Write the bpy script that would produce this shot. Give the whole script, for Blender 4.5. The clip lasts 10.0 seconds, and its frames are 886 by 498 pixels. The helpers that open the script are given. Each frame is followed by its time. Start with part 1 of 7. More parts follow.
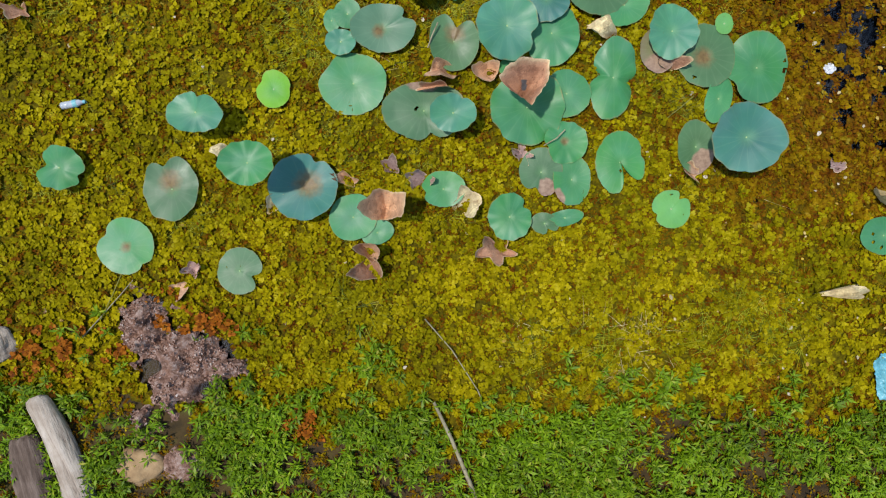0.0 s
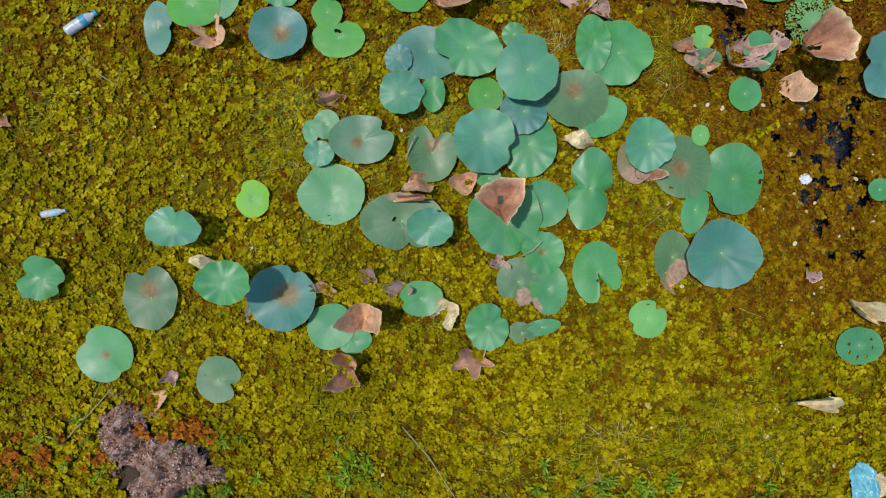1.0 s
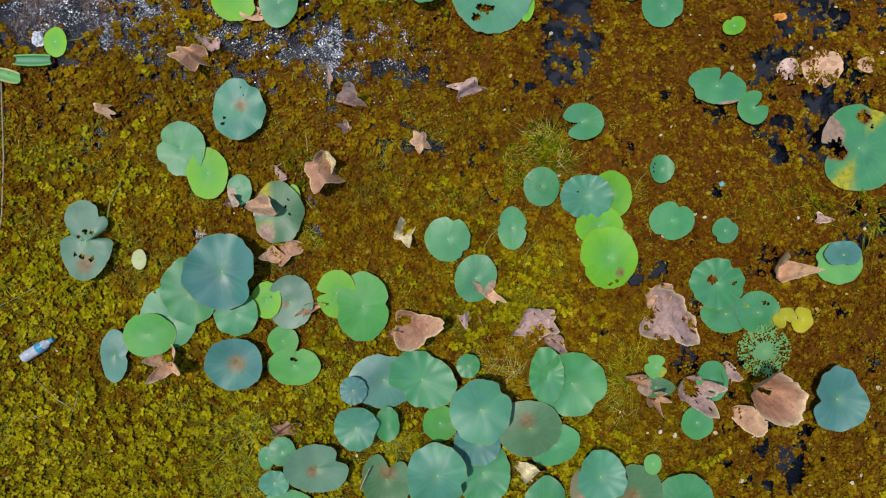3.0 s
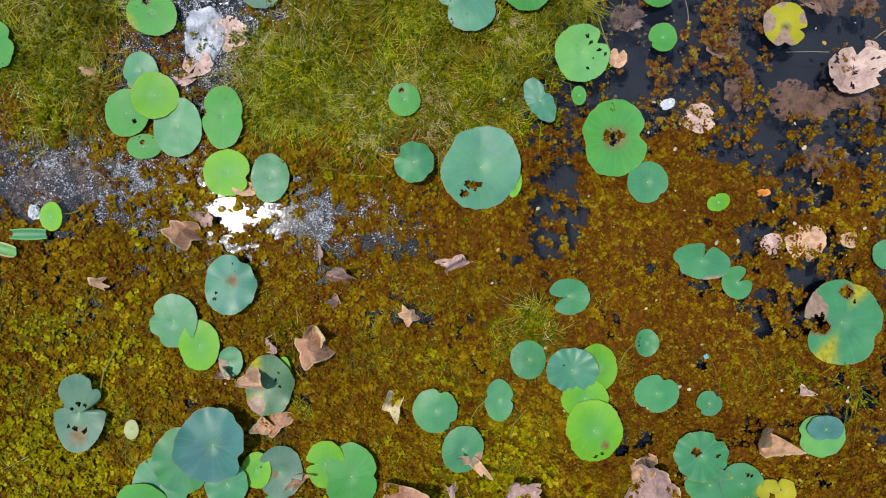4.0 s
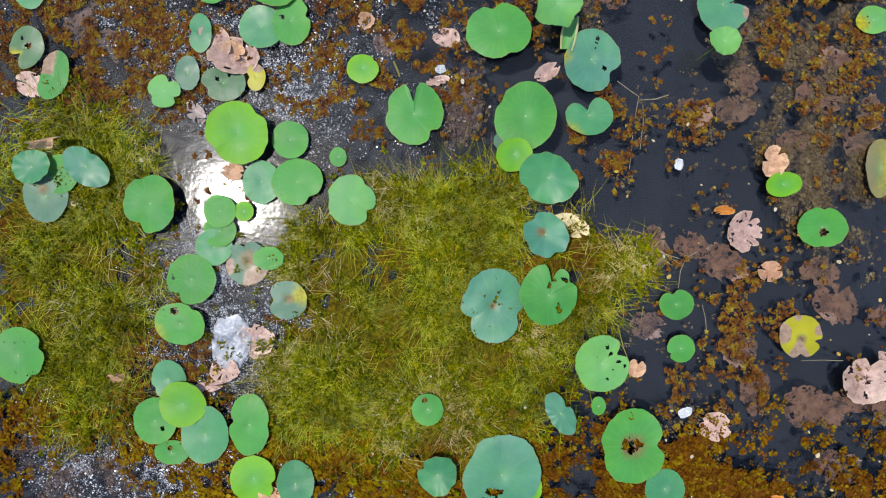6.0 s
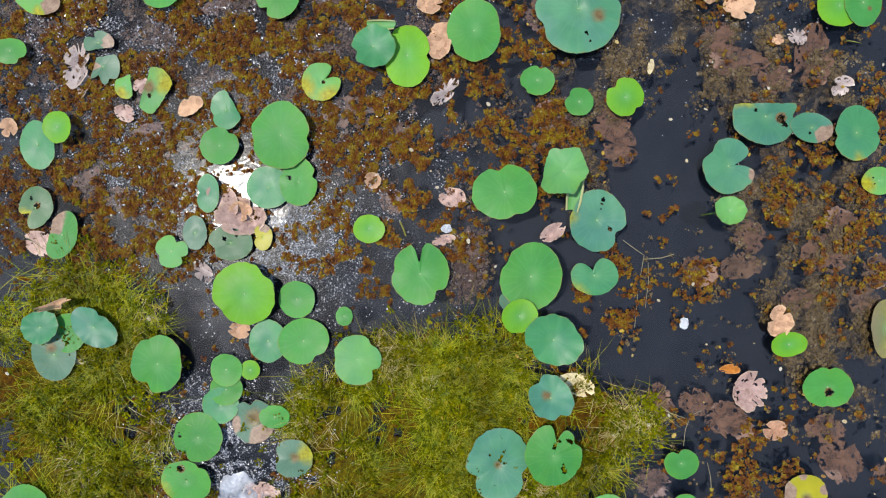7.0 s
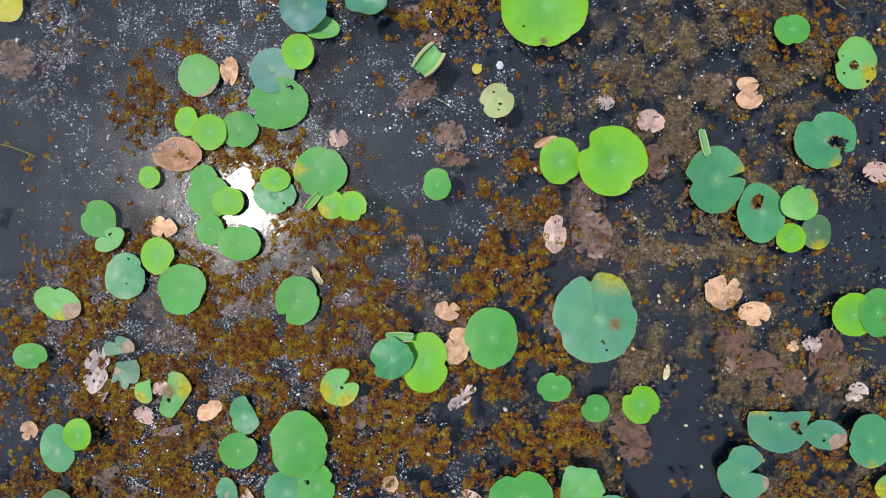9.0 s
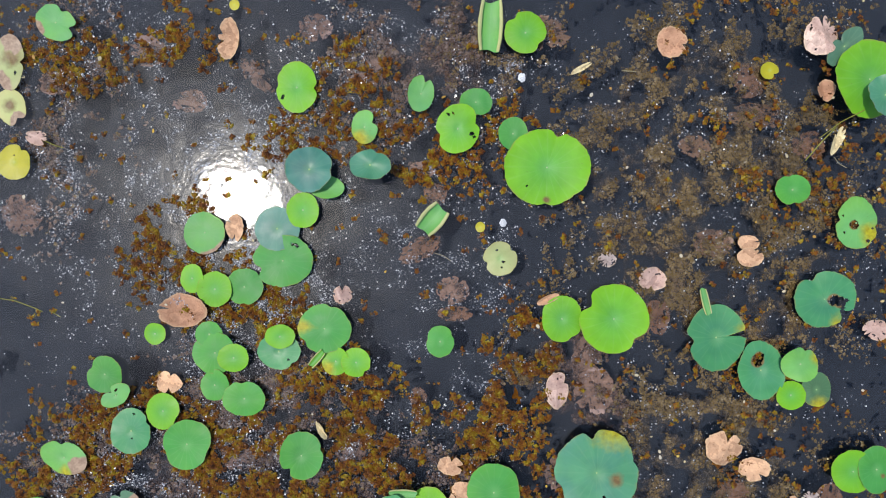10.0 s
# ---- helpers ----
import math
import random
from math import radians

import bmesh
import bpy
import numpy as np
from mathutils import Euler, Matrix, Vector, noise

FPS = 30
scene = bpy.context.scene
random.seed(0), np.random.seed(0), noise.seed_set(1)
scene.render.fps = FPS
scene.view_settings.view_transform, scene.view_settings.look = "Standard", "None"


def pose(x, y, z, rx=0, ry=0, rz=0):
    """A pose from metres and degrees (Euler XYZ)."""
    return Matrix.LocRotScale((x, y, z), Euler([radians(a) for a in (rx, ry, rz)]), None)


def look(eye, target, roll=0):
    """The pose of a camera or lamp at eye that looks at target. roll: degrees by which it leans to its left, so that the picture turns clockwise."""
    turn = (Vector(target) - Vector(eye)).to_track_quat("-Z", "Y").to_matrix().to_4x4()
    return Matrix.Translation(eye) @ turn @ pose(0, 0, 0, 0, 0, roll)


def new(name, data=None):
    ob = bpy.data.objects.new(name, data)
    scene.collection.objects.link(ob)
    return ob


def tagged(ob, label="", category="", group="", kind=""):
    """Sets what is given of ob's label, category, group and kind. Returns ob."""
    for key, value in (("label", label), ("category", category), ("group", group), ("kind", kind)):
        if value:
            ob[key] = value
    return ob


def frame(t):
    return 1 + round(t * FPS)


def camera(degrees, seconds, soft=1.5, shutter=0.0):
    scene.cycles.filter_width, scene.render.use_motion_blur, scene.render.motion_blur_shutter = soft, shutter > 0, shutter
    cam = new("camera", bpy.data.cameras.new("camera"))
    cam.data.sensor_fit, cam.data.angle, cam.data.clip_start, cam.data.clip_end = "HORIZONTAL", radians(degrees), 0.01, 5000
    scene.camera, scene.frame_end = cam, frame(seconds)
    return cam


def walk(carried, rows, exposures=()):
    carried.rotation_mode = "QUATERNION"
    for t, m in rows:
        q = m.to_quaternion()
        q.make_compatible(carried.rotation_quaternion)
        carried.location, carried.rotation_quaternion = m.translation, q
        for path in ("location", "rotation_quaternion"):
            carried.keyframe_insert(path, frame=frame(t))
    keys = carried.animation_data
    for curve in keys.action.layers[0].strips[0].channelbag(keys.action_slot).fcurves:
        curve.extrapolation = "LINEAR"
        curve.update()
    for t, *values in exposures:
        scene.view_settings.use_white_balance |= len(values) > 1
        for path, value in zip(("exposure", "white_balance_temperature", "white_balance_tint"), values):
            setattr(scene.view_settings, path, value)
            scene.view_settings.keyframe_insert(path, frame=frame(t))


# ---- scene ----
EXPOSURE = 0.24
cam = camera(69.7, 10.0, soft=1.15)
PATH = [
    (0, -0.0481, 0.0644, 4.1878, -0.843, -0.147, -0.918),
    (0.5, 0.0270, 0.3781, 4.1971, -0.965, -0.146, -0.836),
    (1, 0.1085, 0.7497, 4.2037, -0.508, -0.119, -0.760),
    (1.5, 0.1930, 1.2401, 4.1929, -0.581, -0.092, -0.733),
    (2, 0.2821, 1.7602, 4.1915, -0.481, -0.124, -0.649),
    (2.5, 0.3560, 2.3324, 4.1861, -0.934, -0.216, -0.556),
    (2.7, 0.3754, 2.5752, 4.1921, -1.094, -0.374, -0.472),
    (3.8, 0.4964, 3.8109, 4.2477, -0.535, -0.153, -0.185),
    (4, 0.5060, 4.0332, 4.2557, -0.594, -0.146, -0.119),
    (4.5, 0.5106, 4.5441, 4.2728, -0.586, -0.066, -0.017),
    (5, 0.4662, 5.0312, 4.2886, -0.461, -0.104, 0.062),
    (5.5, 0.3963, 5.6174, 4.3051, -1.292, -0.279, 0.204),
    (5.7, 0.3580, 5.8244, 4.3088, -1.226, -0.441, 0.244),
    (7, 0.3095, 7.1829, 4.3062, -0.875, -0.099, 0.467),
    (7.5, 0.2909, 7.7004, 4.2941, -0.758, -0.128, 0.536),
    (8, 0.2384, 8.2105, 4.3031, -0.901, -0.193, 0.602),
    (8.5, 0.1877, 8.7236, 4.3006, -0.968, -0.233, 0.716),
    (9, 0.1694, 9.2288, 4.3100, -0.801, -0.108, 0.805),
    (9.5, 0.1492, 9.7521, 4.3202, -0.763, -0.137, 0.900),
    (10, 0.1291, 10.2913, 4.3302, -0.880, -0.125, 0.997),
]
walk(cam, [(t, pose(*row)) for t, *row in PATH], exposures=((0.0, EXPOSURE), (2.2, EXPOSURE - 0.2), (2.7, EXPOSURE - 0.2), (4.5, EXPOSURE), (10.0, EXPOSURE)))

# ---- light: hazy sun almost overhead, a little to the west ----
SUN = Vector((-0.304, 0.055, 0.951))
world = bpy.data.worlds.new("sky")
world.use_nodes = True
scene.world = world
sky = world.node_tree.nodes.new("ShaderNodeTexSky")
sky.sky_type, sky.sun_disc = "NISHITA", False
sky.sun_elevation, sky.sun_rotation = math.asin(SUN.z), math.atan2(SUN.x, SUN.y)
sky.air_density, sky.dust_density, sky.ozone_density = 1.3, 0.8, 2.0
world.node_tree.links.new(sky.outputs[0], world.node_tree.nodes["Background"].inputs[0])
world.node_tree.nodes["Background"].inputs[1].default_value = 0.15
lamp = new("sun", bpy.data.lights.new("sun", "SUN"))
lamp.data.energy, lamp.data.angle, lamp.data.color = 3.2, radians(2.2), (1.0, 0.95, 0.87)
lamp.matrix_world = look(SUN * 20 + Vector((0, 5, 0)), (0, 5, 0))


# ---- materials ----
def srgb(r, g, b):
    return tuple((v / 255 / 12.92) if v < 10 else ((v / 255 + 0.055) / 1.055) ** 2.4 for v in (r, g, b))


class Nodes:
    """A material and a short way to add nodes to it."""
    def __init__(self, name):
        self.mat = bpy.data.materials.new(name)
        self.mat.use_nodes = True
        self.tree = self.mat.node_tree
        self.shader = self.tree.nodes["Principled BSDF"]

    def put(self, socket, value):
        if hasattr(value, "is_linked"):
            self.tree.links.new(value, socket)
        elif isinstance(value, tuple) and len(value) == 3 and socket.type == "RGBA":
            socket.default_value = (*value, 1)
        else:
            socket.default_value = value

    def add(self, kind, out=0, props=(), **ins):
        node = self.tree.nodes.new(kind)
        for key, value in props:
            if key == "operation":
                node.operation = value
            elif key == "attribute_name":
                node.attribute_name = value
            elif key == "voronoi_dimensions":
                node.voronoi_dimensions = value
        for key, value in ins.items():
            name = key.replace("_", " ")
            self.put(node.inputs[int(name[1:])] if name[0] == "i" and name[1:].isdigit() else node.inputs[name], value)
        return node.outputs[out]

    def noise(self, scale, detail=3.0, vector=None, rough=0.6):
        node = self.tree.nodes.new("ShaderNodeTexNoise")
        node.inputs["Scale"].default_value, node.inputs["Detail"].default_value = scale, detail
        node.inputs["Roughness"].default_value = rough
        if vector:
            self.tree.links.new(vector, node.inputs["Vector"])
        return node.outputs[0]

    def math(self, operation, a, b=0.0):
        return self.add("ShaderNodeMath", 0, (("operation", operation),), i0=a, i1=b)

    def ramp(self, value, stops):
        node = self.tree.nodes.new("ShaderNodeValToRGB")
        while len(node.color_ramp.elements) < len(stops):
            node.color_ramp.elements.new(0.5)
        for e, (at, colour) in zip(node.color_ramp.elements, stops):
            e.position, e.color = at, (*colour, 1)
        self.tree.links.new(value, node.inputs[0])
        return node.outputs[0]

    def mix(self, factor, a, b):
        node = self.tree.nodes.new("ShaderNodeMix")
        node.data_type = "RGBA"
        self.put(node.inputs[0], factor)
        self.put(node.inputs[6], a)
        self.put(node.inputs[7], b)
        return node.outputs[2]

    def mul(self, colour, value):
        node = self.tree.nodes.new("ShaderNodeMix")
        node.data_type, node.blend_type = "RGBA", "MULTIPLY"
        node.inputs[0].default_value = 1
        self.put(node.inputs[6], colour)
        self.put(node.inputs[7], value)
        return node.outputs[2]

    def attribute(self, name):
        return self.add("ShaderNodeAttribute", 2, (("attribute_name", name),))

    def place(self):
        return self.add("ShaderNodeTexCoord", 3)

    def world_place(self):
        return self.add("ShaderNodeNewGeometry", 0)

    def island(self):
        return self.add("ShaderNodeNewGeometry", 8)

    def random(self):
        return self.add("ShaderNodeObjectInfo", 5)

    def bump(self, height, strength, distance):
        return self.add("ShaderNodeBump", 0, Strength=strength, Distance=distance, Height=height)

    def finish(self, colour, rough=0.5, bump=None, specular=0.5):
        self.put(self.shader.inputs["Base Color"], colour)
        self.put(self.shader.inputs["Roughness"], rough)
        self.put(self.shader.inputs["Specular IOR Level"], specular)
        if bump:
            self.put(self.shader.inputs["Normal"], bump)
        return self.mat


GREY = 0.55     # albedo of a colour picked in full light


def shade(r, g, b, k=GREY):
    return tuple(v * k for v in srgb(r, g, b))


# the tones of living leaves: inner colour, outer colour
TONES = {
    "g": ((62, 150, 88), (84, 170, 92)),
    "gg": ((78, 166, 78), (98, 184, 72)),
    "bg": ((68, 150, 112), (84, 168, 110)),
    "b": ((78, 150, 124), (96, 166, 138)),
    "B": ((62, 122, 116), (94, 154, 145)),
    "y": ((100, 188, 76), (134, 206, 32)),
    "o": ((86, 128, 88), (92, 140, 96)),
    "ob": ((96, 140, 110), (98, 146, 118)),
    "p": ((126, 200, 116), (128, 200, 96)),
    "cream": ((196, 214, 140), (206, 206, 140)),
    "yellow": ((218, 206, 20), (200, 192, 30)),
    "lime_dead": ((136, 150, 96), (150, 140, 108)),
    "skeleton": ((120, 180, 120), (130, 180, 90)),
}
WORDS = {
    "gg": "fresh green waxy lotus leaf", "g": "mid-green waxy lotus leaf", "bg": "blue-green waxy lotus leaf",
    "b": "bluish grey-green lotus leaf", "B": "dark blue-green lotus leaf",
    "y": "fresh lime-green young lotus leaf", "o": "dull olive-green ageing lotus leaf",
    "ob": "faded grey-green ageing lotus leaf", "p": "pale green lotus leaf", "cream": "pale cream-green lotus leaf",
    "yellow": "bright yellow dying lotus leaf", "lime_dead": "half-rotted brownish green lotus leaf",
    "skeleton": "lotus leaf eaten to a green net",
}


def leaf_material(tone):
    m = Nodes("leaf_" + tone)
    inner, outer = (shade(*c) for c in TONES[tone])
    p = m.place()
    colour = m.mix(m.attribute("rim"), inner, outer)
    if tone in ("b", "B", "bg", "g", "gg", "p"):
        drift = m.ramp(m.noise(4.2, 2.0, m.world_place()), ((0.38, (0, 0, 0)), (0.62, (1, 1, 1))))
        colour = m.mix(m.math("MULTIPLY", drift, 0.9), colour, shade(*{"b": (92, 168, 124), "B": (76, 146, 128), "bg": (84, 170, 106), "g": (88, 166, 116), "gg": (84, 174, 84), "p": (116, 192, 116)}[tone]))
    blotch = m.noise(7.0, 4.0, m.world_place())
    colour = m.mul(colour, m.ramp(blotch, ((0.25, (0.84, 0.86, 0.86)), (0.7, (1.1, 1.08, 1.08)))))
    own = m.random()
    colour = m.mul(colour, m.ramp(own, ((0.0, (0.86, 0.88, 0.84)), (0.5, (1, 1, 1)), (1.0, (1.1, 1.06, 0.92)))))
    # radial veins
    xyz = m.tree.nodes.new("ShaderNodeSeparateXYZ")
    m.tree.links.new(p, xyz.inputs[0])
    turn = m.math("ARCTAN2", xyz.outputs[1], xyz.outputs[0])
    ray = m.math("POWER", m.math("ABSOLUTE", m.math("COSINE", m.math("MULTIPLY", turn, 10.0))), 30.0)
    faint = m.math("MULTIPLY", ray, m.ramp(m.noise(9.0, 2.0, m.world_place()), ((0.35, (0.02, 0.02, 0.02)), (0.7, (0.09, 0.09, 0.09)))))
    colour = m.mix(faint, colour, shade(190, 225, 170))
    # a paler middle, and a thin bruised edge
    colour = m.mix(m.ramp(m.attribute("rim"), ((0.0, (0.34, 0.34, 0.34)), (0.13, (0.16, 0.16, 0.16)), (0.34, (0, 0, 0)))), colour, shade(160, 216, 140))
    worn = m.math("MULTIPLY", m.ramp(m.attribute("rim"), ((0.95, (0, 0, 0)), (1.0, (1, 1, 1)))), m.ramp(m.noise(16.0, 3.0, m.world_place()), ((0.42, (0, 0, 0)), (0.62, (0.7, 0.7, 0.7)))))
    colour = m.mix(worn, colour, shade(168, 152, 84))
    # specks of dirt
    fleck = m.ramp(m.noise(60.0, 2.0, m.world_place()), ((0.70, (0, 0, 0)), (0.76, (1, 1, 1))))
    colour = m.mix(m.math("MULTIPLY", fleck, 0.35), colour, shade(120, 110, 70))
    # rust, yellowing and dead tissue
    rag = m.math("ADD", m.math("MULTIPLY", m.noise(24.0, 4.0, m.world_place()), 0.6), -0.3)
    for mark, tint, edge in (("yellow", shade(204, 200, 40), 0.4), ("rust", shade(150, 126, 76), 0.26), ("dead", shade(196, 166, 138), 0.16)):
        amount = m.math("ADD", m.attribute(mark), rag)
        amount = m.ramp(amount, ((0.5 - edge, (0, 0, 0)), (0.5 + edge, (1, 1, 1))))
        spot = m.mul(tint, m.ramp(m.noise(35.0, 3.0, m.world_place()), ((0.3, (0.62, 0.55, 0.55)), (0.7, (1.1, 1.1, 1.1)))))
        colour = m.mix(amount, colour, spot)
    bump = m.bump(m.math("ADD", m.math("MULTIPLY", ray, -0.08), m.noise(55.0, 3.0, m.world_place())), 0.16, 0.003)
    m.shader.inputs["Sheen Weight"].default_value = 0.15 if tone in ("b", "B", "bg") else 0.05
    m.shader.inputs["Sheen Roughness"].default_value = 0.4
    soft = 0.43 if tone in ("gg", "y", "p") else 0.38
    return m.finish(colour, m.ramp(blotch, ((0.3, (soft, soft, soft)), (0.7, (soft + 0.18, soft + 0.18, soft + 0.18)))), bump, 0.25 if tone in ("gg", "y", "p") else 0.36)


DRY = {"tan": (224, 184, 148), "brown": (182, 142, 114), "mauve": (182, 156, 148), "pale": (220, 210, 166), "pink": (218, 186, 172),
       "umber": (178, 148, 120), "white": (206, 192, 186), "amber": (204, 132, 52)}
DRY_WORDS = {"tan": "dry curled tan lotus leaf", "brown": "limp brown withered lotus leaf", "mauve": "greyish mauve withered lotus leaf",
             "pale": "dry straw-pale curled leaf", "pink": "pinkish ragged rotting lotus leaf", "umber": "large brown withered lotus leaf",
             "white": "whitish shreds of a rotted leaf", "amber": "small amber fallen leaf"}


def dry_material(tone):
    m = Nodes("dry_" + tone)
    c = shade(*DRY[tone], {"pink": 0.64, "white": 0.66, "tan": 0.7, "pale": 0.78}.get(tone, 0.84))
    n = m.noise(7.0 if tone in ("brown", "umber") else 22.0, 5.0, m.world_place())
    colour = m.mul(c, m.ramp(n, ((0.25, (0.62, 0.54, 0.5)), (0.5, (1.05, 1.0, 0.97)), (0.8, (1.45, 1.4, 1.35)))))
    colour = m.mul(colour, m.ramp(m.random(), ((0, (0.82, 0.8, 0.8)), (1, (1.12, 1.1, 1.08)))))
    stain = m.ramp(m.noise(9.0, 3.0, m.world_place()), ((0.46, (0, 0, 0)), (0.66, (0.5, 0.5, 0.5))))
    colour = m.mix(stain, colour, m.mul(c, (0.5, 0.42, 0.40)))
    # creases painted into the colour: a shaded line beside a lit one
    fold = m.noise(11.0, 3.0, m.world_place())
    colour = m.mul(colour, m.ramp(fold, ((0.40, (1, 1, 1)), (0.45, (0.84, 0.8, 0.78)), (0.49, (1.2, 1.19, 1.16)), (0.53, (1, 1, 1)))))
    fleck = m.ramp(m.noise(75.0, 3.0, m.world_place()), ((0.62, (1, 1, 1)), (0.70, (0.5, 0.44, 0.42))))
    colour = m.mul(colour, fleck)
    colour = m.mix(m.attribute("rim"), colour, m.mul(shade(244, 218, 172, 0.85), m.ramp(m.noise(30.0, 3.0, m.world_place()), ((0.3, (0.6, 0.55, 0.5)), (0.6, (1, 1, 1))))))
    wet = tone in ("pink", "white")
    return m.finish(colour, 0.4 if wet else 0.72, m.bump(m.noise(70.0, 4.0, m.world_place()), 0.6, 0.006), 0.5 if wet else 0.25)


def sunk_material(tone):
    """A rotting leaf under water: blotched, dull, worn away in places."""
    m = Nodes("sunk_" + tone)
    c = tuple(0.55 * v + 0.45 * d for v, d in zip(shade(*DRY[tone], 0.68), shade(168, 142, 132, 0.68)))
    n = m.noise(13.0, 6.0, m.world_place(), 0.7)
    colour = m.mul(c, m.ramp(n, ((0.3, (0.55, 0.54, 0.54)), (0.5, (0.92, 0.9, 0.9)), (0.74, (1.3, 1.27, 1.26)))))
    gone, both = m.tree.nodes.new("ShaderNodeBsdfTransparent"), m.tree.nodes.new("ShaderNodeMixShader")
    worn = m.ramp(m.noise(16.0, 6.0, m.world_place(), 0.7), ((0.30, (0.15, 0.15, 0.15)), (0.54, (0.85, 0.85, 0.85))))
    for a, b in ((worn, both.inputs[0]), (gone.outputs[0], both.inputs[1]), (m.shader.outputs[0], both.inputs[2]), (both.outputs[0], m.tree.nodes["Material Output"].inputs[0])):
        m.tree.links.new(a, b)
    return m.finish(colour, 0.9, m.bump(m.noise(60.0, 4.0, m.world_place()), 0.5, 0.005), 0.1)


def stuff_material(name, stops, rough=0.6, patch=0.0, tint=(1, 1, 1), spec=0.3, drift=1.3, tuft=0.0):
    """Small plants: every island has a colour of its own, and patches a metre wide drift in tone."""
    m = Nodes(name)
    pick = m.island()
    if tuft:
        lump = m.ramp(m.noise(17.0, 2.0, m.world_place()), ((0.3, (0, 0, 0)), (0.7, (1, 1, 1))))
        pick = m.math("ADD", m.math("MULTIPLY", pick, 1 - tuft), m.math("MULTIPLY", lump, tuft))
    colour = m.ramp(pick, stops)
    if patch:
        colour = m.mul(colour, m.ramp(m.noise(drift, 4.0, m.world_place()), ((0.32, tint), (0.62, (1, 1, 1)))))
    colour = m.mul(colour, m.ramp(m.noise(90.0, 2.0, m.world_place()), ((0.3, (0.75, 0.75, 0.75)), (0.7, (1.15, 1.15, 1.15)))))
    return m.finish(colour, rough, None, spec)


def water_material():
    m = Nodes("water")
    tree = m.tree
    tree.nodes.remove(m.shader)
    clear = tree.nodes.new("ShaderNodeBsdfTransparent")
    clear.inputs[0].default_value = (0.78, 0.76, 0.73, 1)
    ripple = m.bump(m.math("ADD", m.noise(9.0, 2.0, m.world_place()), m.math("MULTIPLY", m.noise(45.0, 3.0, m.world_place()), 0.34)), 0.14, 0.01)
    lobes = []
    for rough in (0.038, 0.3, 0.13):
        lobes.append(tree.nodes.new("ShaderNodeBsdfAnisotropic"))
        lobes[-1].inputs["Color"].default_value = (1, 1, 1, 1)
        lobes[-1].inputs["Roughness"].default_value = rough
        tree.links.new(ripple, lobes[-1].inputs["Normal"])
    gloss = tree.nodes.new("ShaderNodeMixShader")
    film = m.math("ADD", m.math("MULTIPLY", m.noise(2.5, 4.0, m.world_place()), 0.6), m.math("MULTIPLY", m.noise(16.0, 5.0, m.world_place()), 0.4))
    scum = m.ramp(film, ((0.42, (0.03, 0.03, 0.03)), (0.62, (0.26, 0.26, 0.26))))
    tree.links.new(scum, gloss.inputs[0])
    glow = tree.nodes.new("ShaderNodeMixShader")
    glow.inputs[0].default_value = 0.16
    tree.links.new(lobes[0].outputs[0], glow.inputs[1])
    tree.links.new(lobes[2].outputs[0], glow.inputs[2])
    tree.links.new(glow.outputs[0], gloss.inputs[1])
    tree.links.new(lobes[1].outputs[0], gloss.inputs[2])
    facing = tree.nodes.new("ShaderNodeFresnel")
    facing.inputs["IOR"].default_value = 1.39
    both = tree.nodes.new("ShaderNodeMixShader")
    for a, b in ((facing.outputs[0], both.inputs[0]), (clear.outputs[0], both.inputs[1]), (gloss.outputs[0], both.inputs[2]), (both.outputs[0], tree.nodes["Material Output"].inputs[0])):
        tree.links.new(a, b)
    return m.mat


def plain(name, stops, scale, rough=0.7, bump=0.5, spec=0.3, depth=0.01):
    m = Nodes(name)
    n = m.noise(scale, 6.0, m.world_place())
    return m.finish(m.ramp(n, stops), rough, m.bump(m.noise(scale * 3, 5.0, m.world_place()), bump, depth), spec)


def wood(name, stops, turn):
    """Weathered wood with its grain along the log."""
    m = Nodes(name)
    lay = m.tree.nodes.new("ShaderNodeMapping")
    lay.vector_type = "TEXTURE"
    lay.inputs["Rotation"].default_value, lay.inputs["Scale"].default_value = (0, 0, radians(-turn)), (0.3, 0.035, 0.035)
    m.tree.links.new(m.world_place(), lay.inputs["Vector"])
    n = m.noise(1.0, 6.0, lay.outputs[0], 0.65)
    stain = m.ramp(m.noise(5.0, 4.0, m.world_place()), ((0.35, (0.6, 0.56, 0.52)), (0.6, (1, 1, 1))))
    return m.finish(m.mul(m.ramp(n, stops), stain), 0.8, m.bump(n, 0.9, 0.02), 0.2)


LEAF = {t: leaf_material(t) for t in TONES}
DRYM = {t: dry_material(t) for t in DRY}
SUNKM = {t: sunk_material(t) for t in DRY}
NAVEL = plain("navel", ((0.3, shade(166, 210, 138)), (0.7, shade(196, 226, 160))), 40)
STALK = plain("stalk", ((0.3, shade(80, 120, 50)), (0.7, shade(120, 150, 70))), 40)
WATER = water_material()
MUD = plain("pond_mud", ((0.3, (0.022, 0.029, 0.046)), (0.7, (0.033, 0.042, 0.064))), 3.0, 0.9)
SOIL = plain("bank_soil", ((0.3, (0.02, 0.013, 0.005)), (0.55, (0.06, 0.038, 0.01)), (0.75, (0.075, 0.08, 0.014))), 6.0, 0.9, 0.8)
CRUST = plain("mud_crust", ((0.3, shade(84, 54, 40)), (0.5, shade(176, 136, 116)), (0.75, shade(244, 218, 204))), 22.0, 0.85, 1.0, 0.2, 0.02)
BARK = wood("dark_wood", ((0.3, shade(92, 74, 62)), (0.55, shade(142, 122, 108)), (0.75, shade(176, 156, 142))), 74)
BLEACHED = wood("bleached_wood", ((0.28, shade(136, 114, 96)), (0.45, shade(222, 204, 184)), (0.75, shade(248, 234, 218))), 68)
